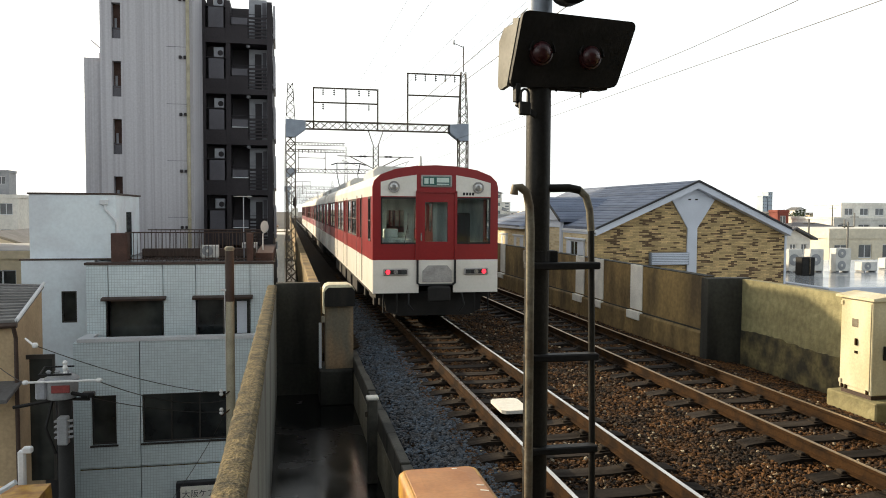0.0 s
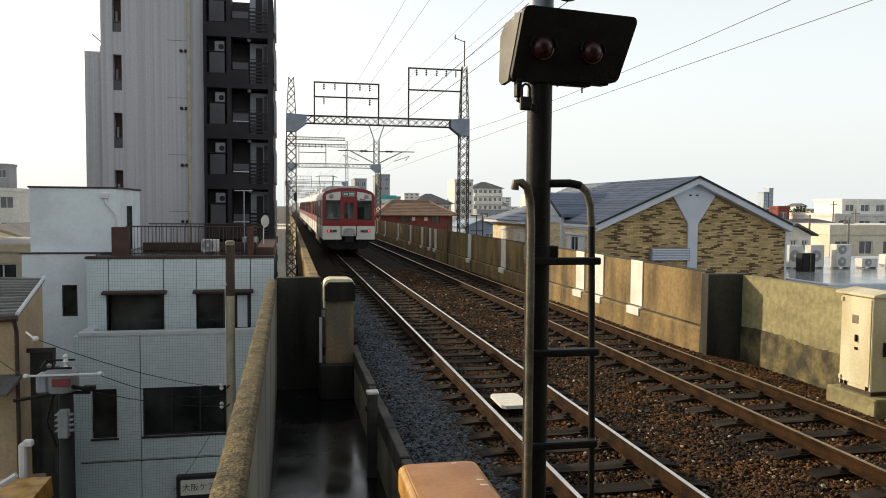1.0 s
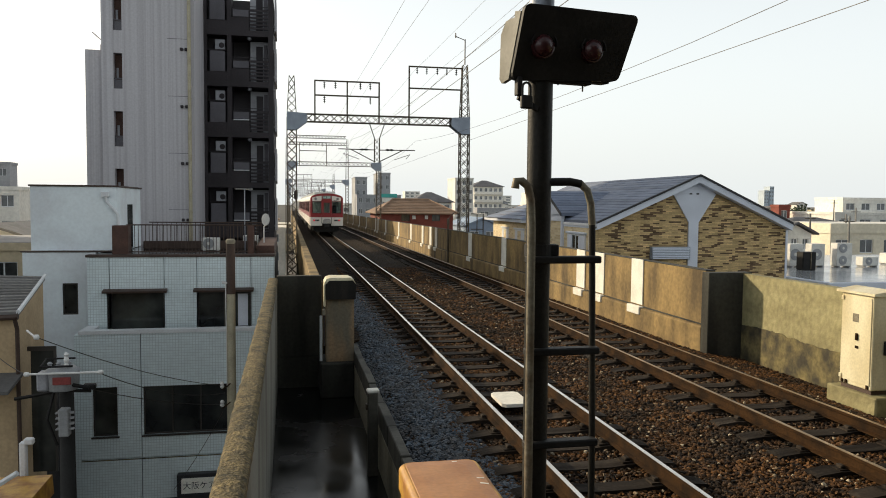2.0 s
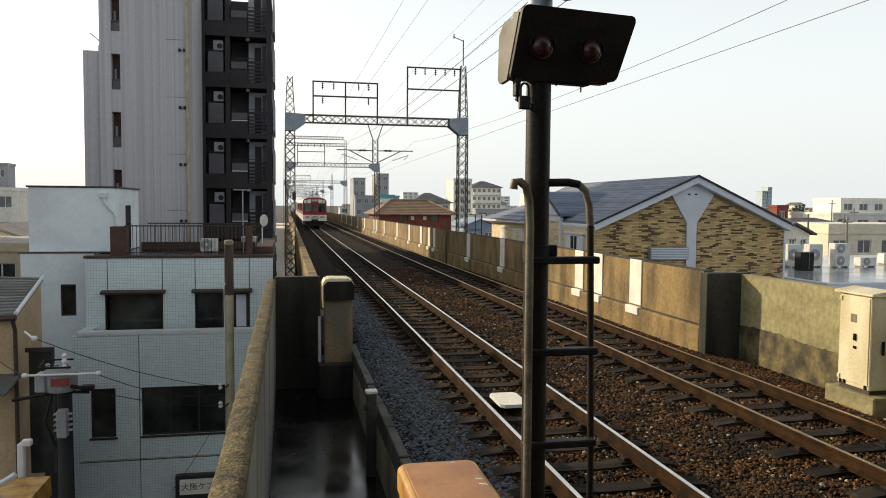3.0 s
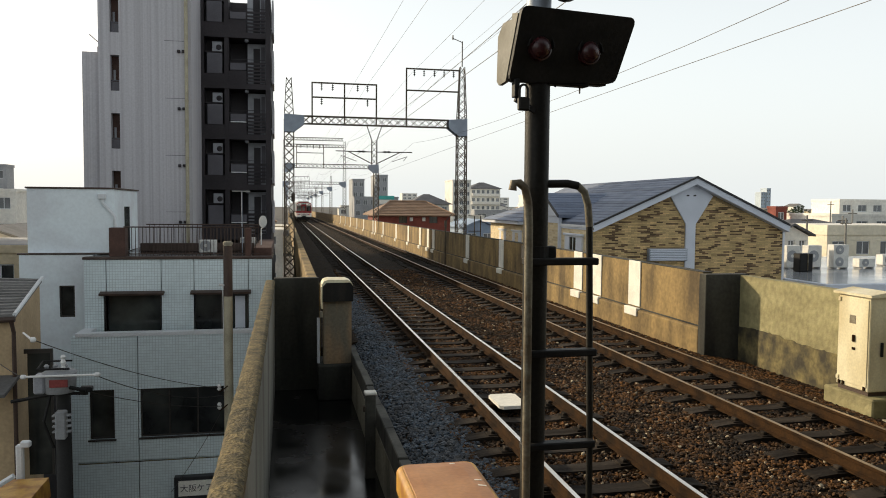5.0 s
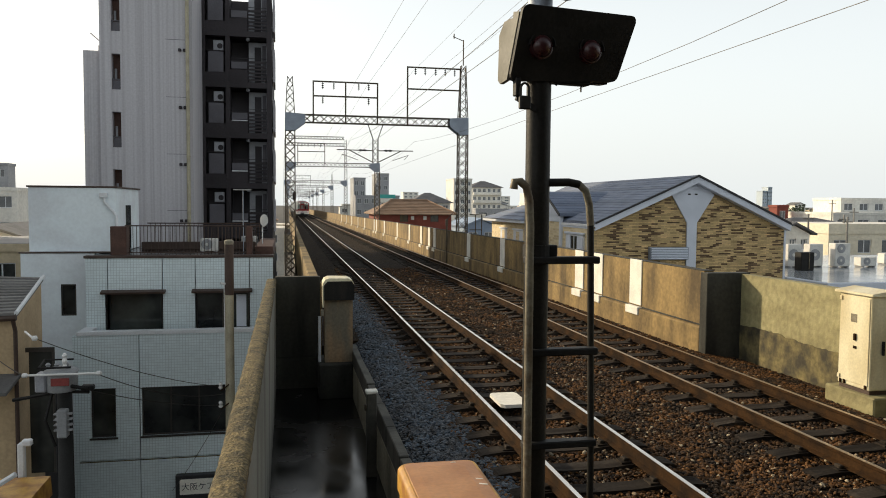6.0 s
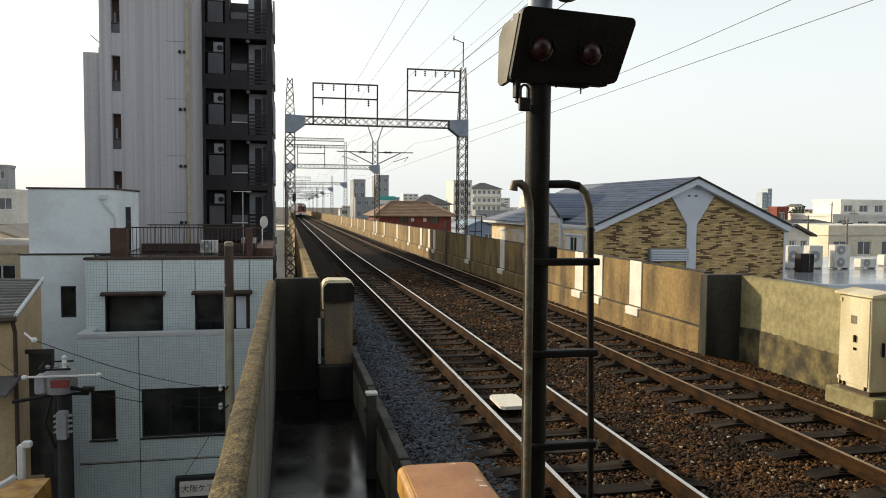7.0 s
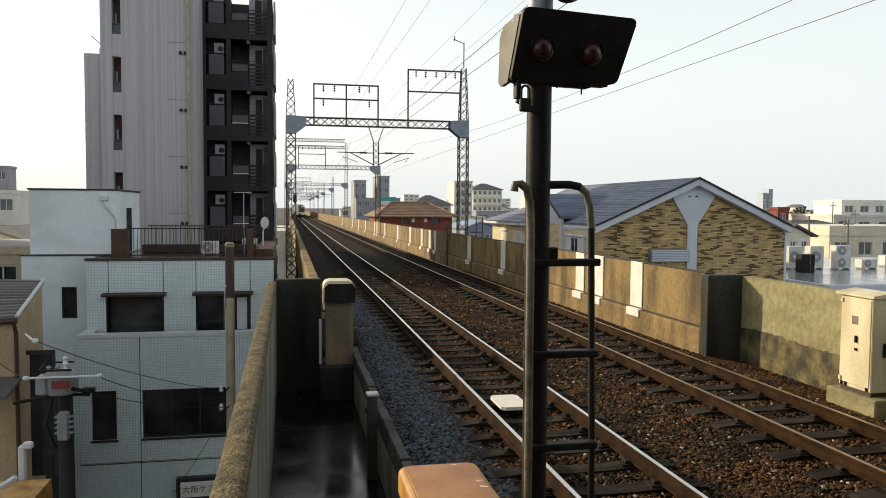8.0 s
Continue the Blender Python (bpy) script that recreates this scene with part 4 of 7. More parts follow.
    for i, (a, b) in enumerate(((-0.27, -0.18), (-0.15, -0.06))):
        tx.box(a, b, -0.036, -0.032, 3.17, 3.29)
    tx.box(0.0, 0.27, -0.036, -0.032, 3.2, 3.3).box(0.0, 0.27, -0.036, -0.032, 3.15, 3.175)
    part("blind_print", tx, "blind_text", bl, "illegible pale lettering")
    # gangway plate below
    gp = B()
    for q in ((-0.43, -0.39, 1.03, 1.54), (0.39, 0.43, 1.03, 1.54)):
        gp.box(q[0], q[1], -0.05, 0.0, q[2], q[3])
    gp.prism([(-0.43, 1.04), (-0.37, 0.99), (0.37, 0.99), (0.43, 1.04), (0.39, 1.05), (0.35, 1.025), (-0.35, 1.025), (-0.39, 1.05)], -0.05, 0.0)
    part("gangway_seal", gp, "rubber", lo)
    part("gangway_plate", B().prism([(-0.3, 1.06), (0.34, 1.06), (0.34, 1.3), (0.24, 1.42), (-0.18, 1.42), (-0.3, 1.3)], -0.03, -0.004), "steel_step", lo, "grey fold-down gangway plate")
    part("coupler", B().cbox(-0.14, 0.14, -0.35, 0.4, 0.72, 0.98, 0.03).cbox(-0.24, 0.24, -0.42, -0.3, 0.68, 1.0, 0.03), "under", root)
    part("snow_guard", B().prism([(-1.1, 0.82), (1.1, 0.82), (1.05, 0.42), (0.8, 0.3), (-0.8, 0.3), (-1.05, 0.42)], 0.3, 0.36), "under", root, "dark guard plate under the end panel")
    for s in (-1, 1):
        part("end_step", B().tube([(s * 1.15, -0.02, 0.83), (s * 1.15, -0.02, 0.42), (s * 0.85, -0.02, 0.42), (s * 0.85, -0.02, 0.83)], 0.018, 6), "under", root)
    part("jumper_hoses", B().tube([(-0.6, -0.05, 0.83), (-0.62, -0.12, 0.6), (-0.5, -0.05, 0.45)], 0.02, 6).tube([(0.55, -0.05, 0.83), (0.6, -0.1, 0.58), (0.5, -0.05, 0.42)], 0.02, 6), "rubber", root)
    # cab interior
    part("cab_partition", B().wall(-1.3, 1.3, 1.05, 3.2, 1.0, 1.05, [(-0.95, -0.55, 2.1, 2.6), (-0.32, 0.3, 1.05, 2.75)]), "inside", root, "pale green cab partition")
    part("door_curtain", B().box(-0.02, 0.3, 0.3, 0.32, 1.1, 2.85), "inside", root, "pale green blind behind the door window")
    part("driving_desk", B().cbox(-1.25, -0.5, 0.15, 0.6, 1.05, 2.0, 0.04).cbox(-1.1, -0.8, 0.2, 0.45, 2.0, 2.2, 0.02), "inside", root)
    part("cab_cabinet", B().cbox(0.5, 0.85, 0.4, 0.8, 1.05, 2.55, 0.03), "cab_dark", root)
    part("antenna", B().tube([(0.0, 2.0, 3.55), (0.0, 2.0, 3.9)], [0.05, 0.02], 8).box(-0.12, 0.12, 1.9, 2.1, 3.5, 3.62), "train_roof", root)
    # folded pantograph on the second car
    pg = B()
    for s in (-1, 1):
        pg.tube([(s * 0.5, 23.6, 3.75), (s * 0.55, 25.0, 4.5), (s * 0.6, 24.3, 5.0)], 0.025, 6)
    pg.tube([(-0.9, 24.3, 4.95), (-0.6, 24.3, 5.05), (0.6, 24.3, 5.05), (0.9, 24.3, 4.95)], 0.03, 6).box(-0.6, 0.6, 23.3, 25.2, 3.6, 3.72)
    part("pantograph", pg, "under", root)
    return root


train = commuter_train()


def motions():
    rows = []
    for i in range(17):
        t = i * 0.5
        y = 16.1 + 24.3 * t + 0.15 * t * t
        yaw = -math.degrees(math.atan2(bend(y + 80) - bend(y), 80))
        rows.append((t, pose(TRACKS[0] + bend(y), y, fall(y), 0.0, 0.0, yaw)))
    walk(train, rows)


# ---- repeater signal on its mast at the walkway ----
def signal_mast():
    root = thing("signal_mast", "dark steel signal mast with ladder and two unlit red lamps", "signal", Matrix.Translation((1.15, 3.7, -1.25)))
    part("pole", B().lathe([(0.062, 0.0), (0.062, 4.78)], 1.24, 3.7, -1.25, "z", 24), "pole_dark", root, smooth=True)
    part("pole_top", B().lathe([(0.062, 4.782), (0.062, 5.1), (0.056, 6.2)], 1.24, 3.7, -1.25, "z", 24), "gusset", root, "bare galvanised upper pole", smooth=True)
    part("base_plate", B().cbox(1.06, 1.262, 3.55, 3.85, -1.25, -1.2, 0.008), "pole_dark", root)
    # ladder: flat stiles that hook over at the top
    left = [(1.085, 3.6, 2.68), (1.09, 3.6, 2.715), (1.12, 3.6, 2.715), (1.15, 3.6, 2.69), (1.166, 3.6, 2.62), (1.172, 3.6, 2.5), (1.176, 3.6, 1.0), (1.178, 3.6, -0.5)]
    part("ladder_stile", B().tube(left, 0.021, 10), "pole_grey", root, "worn pale ladder stile", smooth=True)
    right = [(1.28, 3.68, 2.715), (1.4, 3.68, 2.718), (1.455, 3.68, 2.708), (1.492, 3.68, 2.675), (1.512, 3.68, 2.61), (1.522, 3.68, 2.5), (1.545, 3.68, 1.4), (1.56, 3.68, -0.5)]
    part("ladder_stile", B().tube(right[4:], 0.017, 10), "pole_dark", root, smooth=True)
    part("ladder_hook", B().tube(right[:6], 0.019, 10), "pole_grey", root, "worn pale ladder hook", smooth=True)
    part("ladder_sleeve", B().tube(right[:3], 0.021, 10), "pole_dark", root, smooth=True)
    for z in (2.325, 1.86, 1.385, 0.92, 0.45, -0.02):
        part("rung", B().cbox(1.16, 1.55, 3.61, 3.675, z - 0.018, z + 0.018, 0.006), "black", root)
    part("clamp", B().lathe([(0.07, -0.03), (0.07, 0.03)], 1.24, 3.7, 2.37, "z", 20).cbox(1.28, 1.34, 3.66, 3.74, 2.34, 2.4, 0.006), "black", root)
    # lamp head: a box behind a tilted hood plate with rounded corners, turned a little away
    turn = Matrix.Translation((1.07, 3.46, 0)) @ Matrix.Rotation(radians(10), 4, "Z") @ Matrix.Translation((-1.07, -3.46, 0))
    def lean(z):
        return 3.46 + (3.535 - z) * 0.42
    outline = []
    for cx, cz, a0 in ((1.682, 3.508, 0), (1.112, 3.508, 90), (1.112, 3.235, 180), (1.655, 3.262, 270)):
        outline += [(cx + 0.03 * math.cos(radians(a0 + d)), cz + 0.03 * math.sin(radians(a0 + d))) for d in (0, 30, 60, 90)]
    n = len(outline)
    hood = B().add([(x, lean(z), z) for x, z in outline] + [(x, lean(z) + 0.03, z) for x, z in outline], [tuple(range(n)), tuple(range(2 * n - 1, n - 1, -1))] + [(i, (i + 1) % n, n + (i + 1) % n, n + i) for i in range(n)])
    head = part("lamp_head", hood, "black", root, "black tilted hood plate", at=turn)
    part("box", B().prism([(3.5, 3.515), (3.66, 3.5), (3.71, 3.45), (3.72, 3.235), (3.7, 3.228), (3.63, 3.225)], 1.1, 1.655, "x"), "black", head, "black lamp box behind the hood")
    part("side_plate", B().prism([(3.5, 3.51), (3.56, 3.522), (3.565, 3.495), (3.66, 3.495), (3.715, 3.44), (3.725, 3.222), (3.7, 3.2), (3.625, 3.21), (3.6, 3.27)], 1.078, 1.099, "x"), "side_enamel", head, "weathered side plate, its sunlit grey put into the colour")
    part("lower_lip", B().cbox(1.3, 1.54, 3.6, 3.66, 3.208, 3.227, 0.006).cbox(1.35, 1.36, 3.62, 3.63, 3.199, 3.213, 0.003).cbox(1.494, 1.5, 3.62, 3.63, 3.175, 3.213, 0.002), "black", head)
    for x in (1.215, 1.49):
        yl = lean(3.366)
        lens = B().lathe([(0.062, 0.03), (0.062, -0.006), (0.055, -0.008), (0.054, 0.0), (0.05, -0.018), (0.036, -0.036), (0.018, -0.045), (0.004, -0.047)], x, yl, 3.366, "y", 22)
        ln = part("lens", lens, "lens_red", head, "unlit dark red lens", smooth=True)
        arc = [(x + r * math.cos(radians(a)), 3.366 + r * math.sin(radians(a))) for r, aa in ((0.072, range(0, 181, 15)), (0.066, range(180, -1, -15))) for a in aa]
        part("visor", B().prism(arc, yl - 0.02, yl + 0.04), "black", ln)
    # hasp and padlock
    part("hasp", B().cbox(1.108, 1.135, 3.58, 3.62, 3.13, 3.22, 0.004).prism([(1.12, 3.115), (1.23, 3.06), (1.235, 3.085), (1.13, 3.14)], 3.6, 3.62), "black", head)
    loop = [(1.15 + 0.022 * math.cos(a), 3.57, 3.165 + 0.026 * math.sin(a)) for a in [math.pi * i / 8 for i in range(9)]]
    pad = part("padlock", B().cbox(1.12, 1.18, 3.557, 3.583, 3.065, 3.13, 0.006), "brass", head, "closed padlock")
    part("shackle", B().tube([(1.172, 3.57, 3.12)] + loop + [(1.128, 3.57, 3.12)], 0.006, 8), "brass", pad)
    top = part("upper_lamp", B().lathe([(0.09, 0.0), (0.1, -0.1), (0.07, -0.14)], 1.345, 3.62, 3.695, "y", 20), "black", root, "round lamp above the box")
    part("bracket", B().tube([(1.24, 3.7, 3.7), (1.33, 3.62, 3.7)], 0.02, 8), "pole_dark", top)


signal_mast()


def yellow_post_box():
    root = thing("equipment_box", "worn orange-yellow painted equipment box on the walkway", "equipment box", Matrix.Translation((0.83, 3.8, -1.25)))
    def ring(x0, x1, y0, y1, r, z, m=6):
        pts = []
        for cx, cy, a0 in ((x1 - r, y1 - r, 0), (x0 + r, y1 - r, 90), (x0 + r, y0 + r, 180), (x1 - r, y0 + r, 270)):
            pts += [(cx + r * math.cos(radians(a0 + 90 * i / m)), cy + r * math.sin(radians(a0 + 90 * i / m)), z) for i in range(m + 1)]
        return pts
    def rings(rows):
        b, vs = B(), [p for row in rows for p in row]
        k = len(rows[0])
        return b.add(vs, [(i * k + a, i * k + (a + 1) % k, (i + 1) * k + (a + 1) % k, (i + 1) * k + a) for i in range(len(rows) - 1) for a in range(k)] + [tuple(range(k)), tuple(range((len(rows) - 1) * k, len(rows) * k))])
    b = part("body", rings([ring(0.612, 1.048, 3.3, 4.2, 0.04, z) for z in (-1.25, 1.06)]), "yellow", root, smooth=True)
    part("lid", rings([ring(0.6, 1.06, 3.285, 4.215, 0.05, 1.0), ring(0.6, 1.06, 3.285, 4.215, 0.05, 1.1)]
                      + [ring(0.6 + 0.04 * (1 - math.cos(a)), 1.06 - 0.04 * (1 - math.cos(a)), 3.285 + 0.04 * (1 - math.cos(a)), 4.215 - 0.04 * (1 - math.cos(a)), 0.05, 1.1 + 0.04 * math.sin(a)) for a in (0.3, 0.6, 0.9, 1.2)]), "yellow", root, "yellow lid with rounded edges", smooth=True)
    part("faded_top", rings([ring(0.634, 1.026, 3.32, 4.18, 0.05, 1.1372), ring(0.636, 1.024, 3.322, 4.178, 0.05, 1.1405), ring(0.7, 0.96, 3.4, 4.1, 0.05, 1.146)]), "orange_top", root, "faded orange-brown lid top", smooth=True)
    # sunlight glints along the lid's edge, painted as white patches
    part("paint_chip", B().prism([(0.965, 3.87), (1.012, 3.86), (1.015, 3.868), (0.972, 3.882)], 1.139, 1.1445, "z").prism([(0.975, 3.79), (1.018, 3.775), (1.02, 3.785), (0.98, 3.805)], 1.139, 1.1445, "z").prism([(0.9, 4.14), (0.93, 4.14), (0.925, 4.15), (0.9, 4.15)], 1.139, 1.1445, "z"), "white_paint", b, "white patches painted as sunlight glints")


yellow_post_box()


def trackside_cabinet():
    root = thing("trackside_cabinet", "beige steel trackside cabinet on a concrete pad", "cabinet", Matrix.Translation((8.35, 9.55, -0.45)))
    part("pad", B().cbox(7.98, 8.75, 9.05, 10.05, -0.45, -0.05, 0.02), "old_wall", root, "stained concrete pad")
    body = part("body", B().cbox(8.05, 8.6, 9.23, 9.87, 0.01, 1.36, 0.012), "beige", root)
    part("plinth", B().box(8.07, 8.58, 9.25, 9.85, -0.05, 0.012), "trim_brown", body)
    part("roof", B().prism([(8.0, 1.36), (8.66, 1.36), (8.66, 1.395), (8.33, 1.445), (8.0, 1.395)], 9.17, 9.93), "beige", root, "overhanging shallow roof")
    d = part("door", B().cbox(8.038, 8.049, 9.26, 9.84, 0.07, 1.32, 0.004), "beige", body)
    part("latch", B().cbox(8.01, 8.038, 9.5, 9.54, 0.69, 0.79, 0.006).cbox(8.024, 8.038, 9.49, 9.55, 0.57, 0.61, 0.004), "rust", d)
    part("label_plate", B().box(8.034, 8.0375, 9.5, 9.62, 0.95, 1.07), "pole_grey", d)
    for z in (0.12, 1.28):
        part("hinge", B().cbox(8.02, 8.04, 9.80, 9.85, z - 0.03, z + 0.03, 0.004), "beige", d)
    for y in (9.3, 9.72, 9.8):
        part("bolt", B().cbox(8.03, 8.05, y - 0.02, y + 0.02, 0.02, 0.08, 0.004), "rust", body)
    part("side_handle", B().cbox(8.22, 8.25, 9.19, 9.225, 0.52, 0.72, 0.005), "black", body)


trackside_cabinet()
slab = thing("cable_trough", "pale concrete cable trough lids beside the wall", "cable trough", Matrix.Translation((8.3, 6, -0.45)))
for i in range(12):
    part("lid", B().cbox(8.0, 8.45, 2.2 + i * 0.56, 2.75 + i * 0.56, -0.45, -0.26 - 0.008 * (i % 3), 0.012), "concrete", slab)

bc = thing("track_beacon", "white plastic track beacon plate between the rails", "track beacon", Matrix.Translation((3.0, 9.98, -0.17)))
part("plate", B().prism([(2.78, 9.7), (2.83, 9.64), (3.12, 9.64), (3.17, 9.7), (3.17, 10.25), (3.12, 10.31), (2.83, 10.31), (2.78, 10.25)], -0.1, -0.055, "z"), "white_paint", bc)
part("bracket", B().box(2.72, 3.24, 9.93, 10.03, -0.17, -0.1), "rust", bc)

pb = thing("marker_post", "stained concrete post with black plate and rounded cap, sunlit cream put into its colour", "post", Matrix.Translation((1.0, 15.4, -1.25)))
part("shaft", B().prism([(0.72, -0.56), (1.27, -0.56), (1.27, 0.75), (1.25, 0.98), (0.74, 0.98), (0.72, 0.75)], 15.2, 15.65), "post_tan", pb)
# cap coloured cream to look sunlit
part("cap", B().prism([(0.68, 0.9), (1.29, 0.9), (1.29, 1.02), (1.25, 1.09), (1.17, 1.125), (0.8, 1.13), (0.72, 1.1), (0.68, 1.03)], 15.12, 15.7), "beige", pb, "rounded cap, sunlit cream put into its colour")
part("plate", B().prism([(0.7, 0.7), (1.29, 0.7), (1.29, 1.0), (1.24, 1.07), (0.77, 1.07), (0.7, 1.0)], 15.06, 15.118), "pole_dark", pb, "black metal plate")
# pale strip painted for the sun on the post's left edge
part("edge_strip", B().cbox(0.665, 0.7, 15.1, 15.3, 0.55, 1.0, 0.01), "beige", pb)
part("clip", B().cbox(0.64, 0.7, 15.12, 15.25, 0.38, 0.5, 0.01), "concrete", pb)
part("plinth", B().cbox(0.6, 1.255, 15.0, 15.99, -1.25, -0.56, 0.02), "block", pb, "black concrete plinth")
part("side_pipe", B().tube([(0.62, 15.3, -0.56), (0.62, 15.3, 0.35)], 0.03, 8), "alu_pale", pb)
sp = thing("kerb_post", "short grey post with a white cap beside the kerb", "post", Matrix.Translation((1.15, 10.6, -1.25)))
part("shaft", B().cbox(1.08, 1.22, 10.53, 10.67, -1.25, -0.06, 0.012), "kerb_dark", sp)
part("cap", B().cbox(1.065, 1.235, 10.515, 10.685, -0.06, -0.015, 0.012), "white_paint", sp)
part("strap", B().cbox(1.05, 1.08, 10.56, 10.64, -0.3, -0.22, 0.006), "iron", sp)


# ---- overhead line ----
def lattice(b, p0, p1, w0, w1, n, t=0.03):
    """Four angle legs with crossed lacing between p0 and p1."""
    p0, p1 = Vector(p0), Vector(p1)
    d = (p1 - p0).normalized()
    a = Vector((0, 1, 0))
    c = d.cross(a).normalized()
    ring = [(1, 1), (1, -1), (-1, -1), (-1, 1)]
    def pt(f, k):
        w = (w0 + (w1 - w0) * f) / 2
        return p0 + (p1 - p0) * f + a * (ring[k % 4][0] * w) + c * (ring[k % 4][1] * w)
    for k in range(4):
        b.tube([pt(0, k), pt(1, k)], t, 4)
    for i in range(n):
        for k in range(4):
            b.tube([pt(i / n, k), pt((i + 1) / n, k + 1)], t * 0.55, 4, cap=False)
            b.tube([pt(i / n, k + 1), pt((i + 1) / n, k)], t * 0.55, 4, cap=False)
    return b


def insulator(parent, x, y, z, n=3):
    b = B()
    prof = [(0.012, 0.0)]
    for i in range(n):
        h = -0.06 - i * 0.1
        prof += [(0.02, h + 0.02), (0.06, h), (0.06, h - 0.02), (0.02, h - 0.03)]
    prof += [(0.012, prof[-1][1] - 0.06)]
    b.lathe(prof, x, y, z, "z", 8)
    return part("insulator", b, "wire", parent)


def gantry(y, x0, x1, zb, tops, frames, label, drop=True, bottom=-6.5):
    dx, dz = bend(y), fall(y)
    g = thing("catenary_gantry", label, "gantry", Matrix.Translation((x0 + dx, y, bottom)), group="catenary gantries")
    for nm, x, zt in (("left_mast", x0, tops[0]), ("right_mast", x1, tops[1])):
        b = B()
        lattice(b, (x + dx, y, bottom), (x + dx, y, zb + dz), 0.5, 0.46, max(6, int((zb - bottom) / 0.45)), 0.034)
        m = part("mast", b, "iron", g, "rust-stained lattice mast")
        if zt > zb + 0.6:
            part("mast_top", lattice(B(), (x + dx, y, zb + 0.1 + dz), (x + dx, y, zt + dz), 0.46, 0.24, max(3, int((zt - zb) / 0.38)), 0.024), "iron", m)
    part("beam", lattice(B(), (x0 + 0.2 + dx, y, zb + dz), (x1 - 0.2 + dx, y, zb + dz), 0.38, 0.38, int((x1 - x0) / 0.42), 0.032), "iron", g, "lattice cross beam")
    for s, x in ((1, x0), (-1, x1)):
        for q in (-0.3, 0.28):
            part("gusset", B().prism([(x + dx - s * 0.24, zb - 0.62 + dz), (x + dx + s * 0.22, zb - 0.62 + dz), (x + dx + s * 0.74, zb - 0.22 + dz), (x + dx + s * 0.74, zb + 0.2 + dz), (x + dx - s * 0.24, zb + 0.26 + dz)], y + q, y + q + 0.02), "gusset", g, "blue-grey gusset plate")
    for fx0, fx1, zt, zm, xs, lowxs, mid in frames:
        fr = B()
        uprights = [fx0, fx1] + ([(fx0 + fx1) / 2] if mid else [])
        for x in uprights:
            fr.box(x + dx - 0.035, x + dx + 0.035, y - 0.04, y + 0.04, zb + dz - 0.2, zt + dz)
        for z in (zt, zm):
            fr.box(fx0 + dx, fx1 + dx, y - 0.035, y + 0.035, z + dz - 0.07, z + dz)
        f = part("wire_frame", fr, "iron", g, "thin steel frame above the beam")
        for x in xs:
            insulator(f, x + dx, y, zt + dz - 0.07)
        for x in lowxs:
            insulator(f, x + dx, y, zm + dz - 0.07)
    if drop:
        xc = 4.4 + dx
        part("drop_post", lattice(B(), (xc, y, zb - 2.15 + dz), (xc, y, zb - 0.95 + dz), 0.26, 0.26, 4, 0.02).tube([(xc - 0.12, y, zb - 0.95 + dz), (xc - 0.38, y, zb - 0.2 + dz)], 0.03, 4).tube([(xc + 0.12, y, zb - 0.95 + dz), (xc + 0.38, y, zb - 0.2 + dz)], 0.03, 4), "iron", g, "hanging lattice post")
        for s in (-1, 1):
            c = part("cantilever", B().tube([(xc + s * 0.15, y, zb - 2.1 + dz), (xc + s * 1.35, y, zb - 1.5 + dz)], 0.025, 6).tube([(xc + s * 0.1, y, zb - 1.52 + dz), (xc + s * 1.95, y, zb - 1.5 + dz)], 0.025, 6).tube([(xc + s * 0.9, y, zb - 2.0 + dz), (xc + s * 1.7, y, zb - 1.72 + dz), (xc + s * 1.5, y, zb - 1.95 + dz)], 0.015, 6), "iron", g)
            part("cantilever_insulator", B().lathe([(0.03, 0), (0.06, 0.1), (0.03, 0.2), (0.06, 0.3), (0.03, 0.4)], xc + s * 0.45 - (0.4 if s < 0 else 0), y, zb - 1.51 + dz, "x", 8), "wire", c)
    return g


g1 = gantry(39.0, 0.14, 8.95, 6.9, (8.95, 9.85), [
    (1.28, 4.5, 8.8, 8.08, (1.75, 2.3, 3.55, 4.05), (1.75, 4.05), True), (6.04, 8.8, 9.7, 8.6, (6.45, 6.95, 7.5, 8.0, 8.5), (), False)],
    "rust-stained lattice catenary gantry before the apartment tower")
part("whip_pole", B().tube([(8.95, 39, 9.8), (8.95, 39, 11.1)], 0.03, 6).tube([(8.95, 39, 11.05), (8.4, 39, 11.25)], 0.02, 6).tube([(8.45, 39, 11.15), (8.45, 39, 11.4)], 0.03, 6), "iron", g1)
part("maintenance_cage", B().tube([(9.3, 38.7, 0.6), (9.95, 38.7, 0.6), (9.95, 38.7, 2.1), (9.3, 38.7, 2.1)], 0.03, 6).tube([(9.62, 38.7, 0.6), (9.62, 38.7, 2.1)], 0.025, 6).tube([(9.3, 38.7, 1.3), (9.95, 38.7, 1.3)], 0.025, 6), "iron", g1, "thin steel cage on the mast")
wp = thing("cable_post", "dark steel cable post against the parapet wall", "post", Matrix.Translation((8.02, 38.4, -0.45)))
part("shaft", B().tube([(8.02, 38.4, -0.45), (8.02, 38.4, 1.55)], 0.05, 8), "iron", wp)
part("head", B().cbox(7.96, 8.08, 38.34, 38.46, 1.5, 1.85, 0.02), "iron", wp)
part("cable", B().tube([(8.02, 38.45, 1.8), (8.4, 38.6, 2.2), (8.75, 38.8, 2.0)], 0.02, 6), "wire", wp)
gantry(76.0, 0.1, 8.75, 6.6, (6.7, 6.7), [(1.0, 3.6, 8.7, 7.9, (1.4, 2.0, 2.6, 3.2), (), False)], "rust-stained lattice catenary gantry spanning both tracks", drop=False)
g3 = gantry(116.0, -0.3, 8.6, 6.2, (12.5, 12.5), [], "tall double-beamed lattice gantry over both tracks")
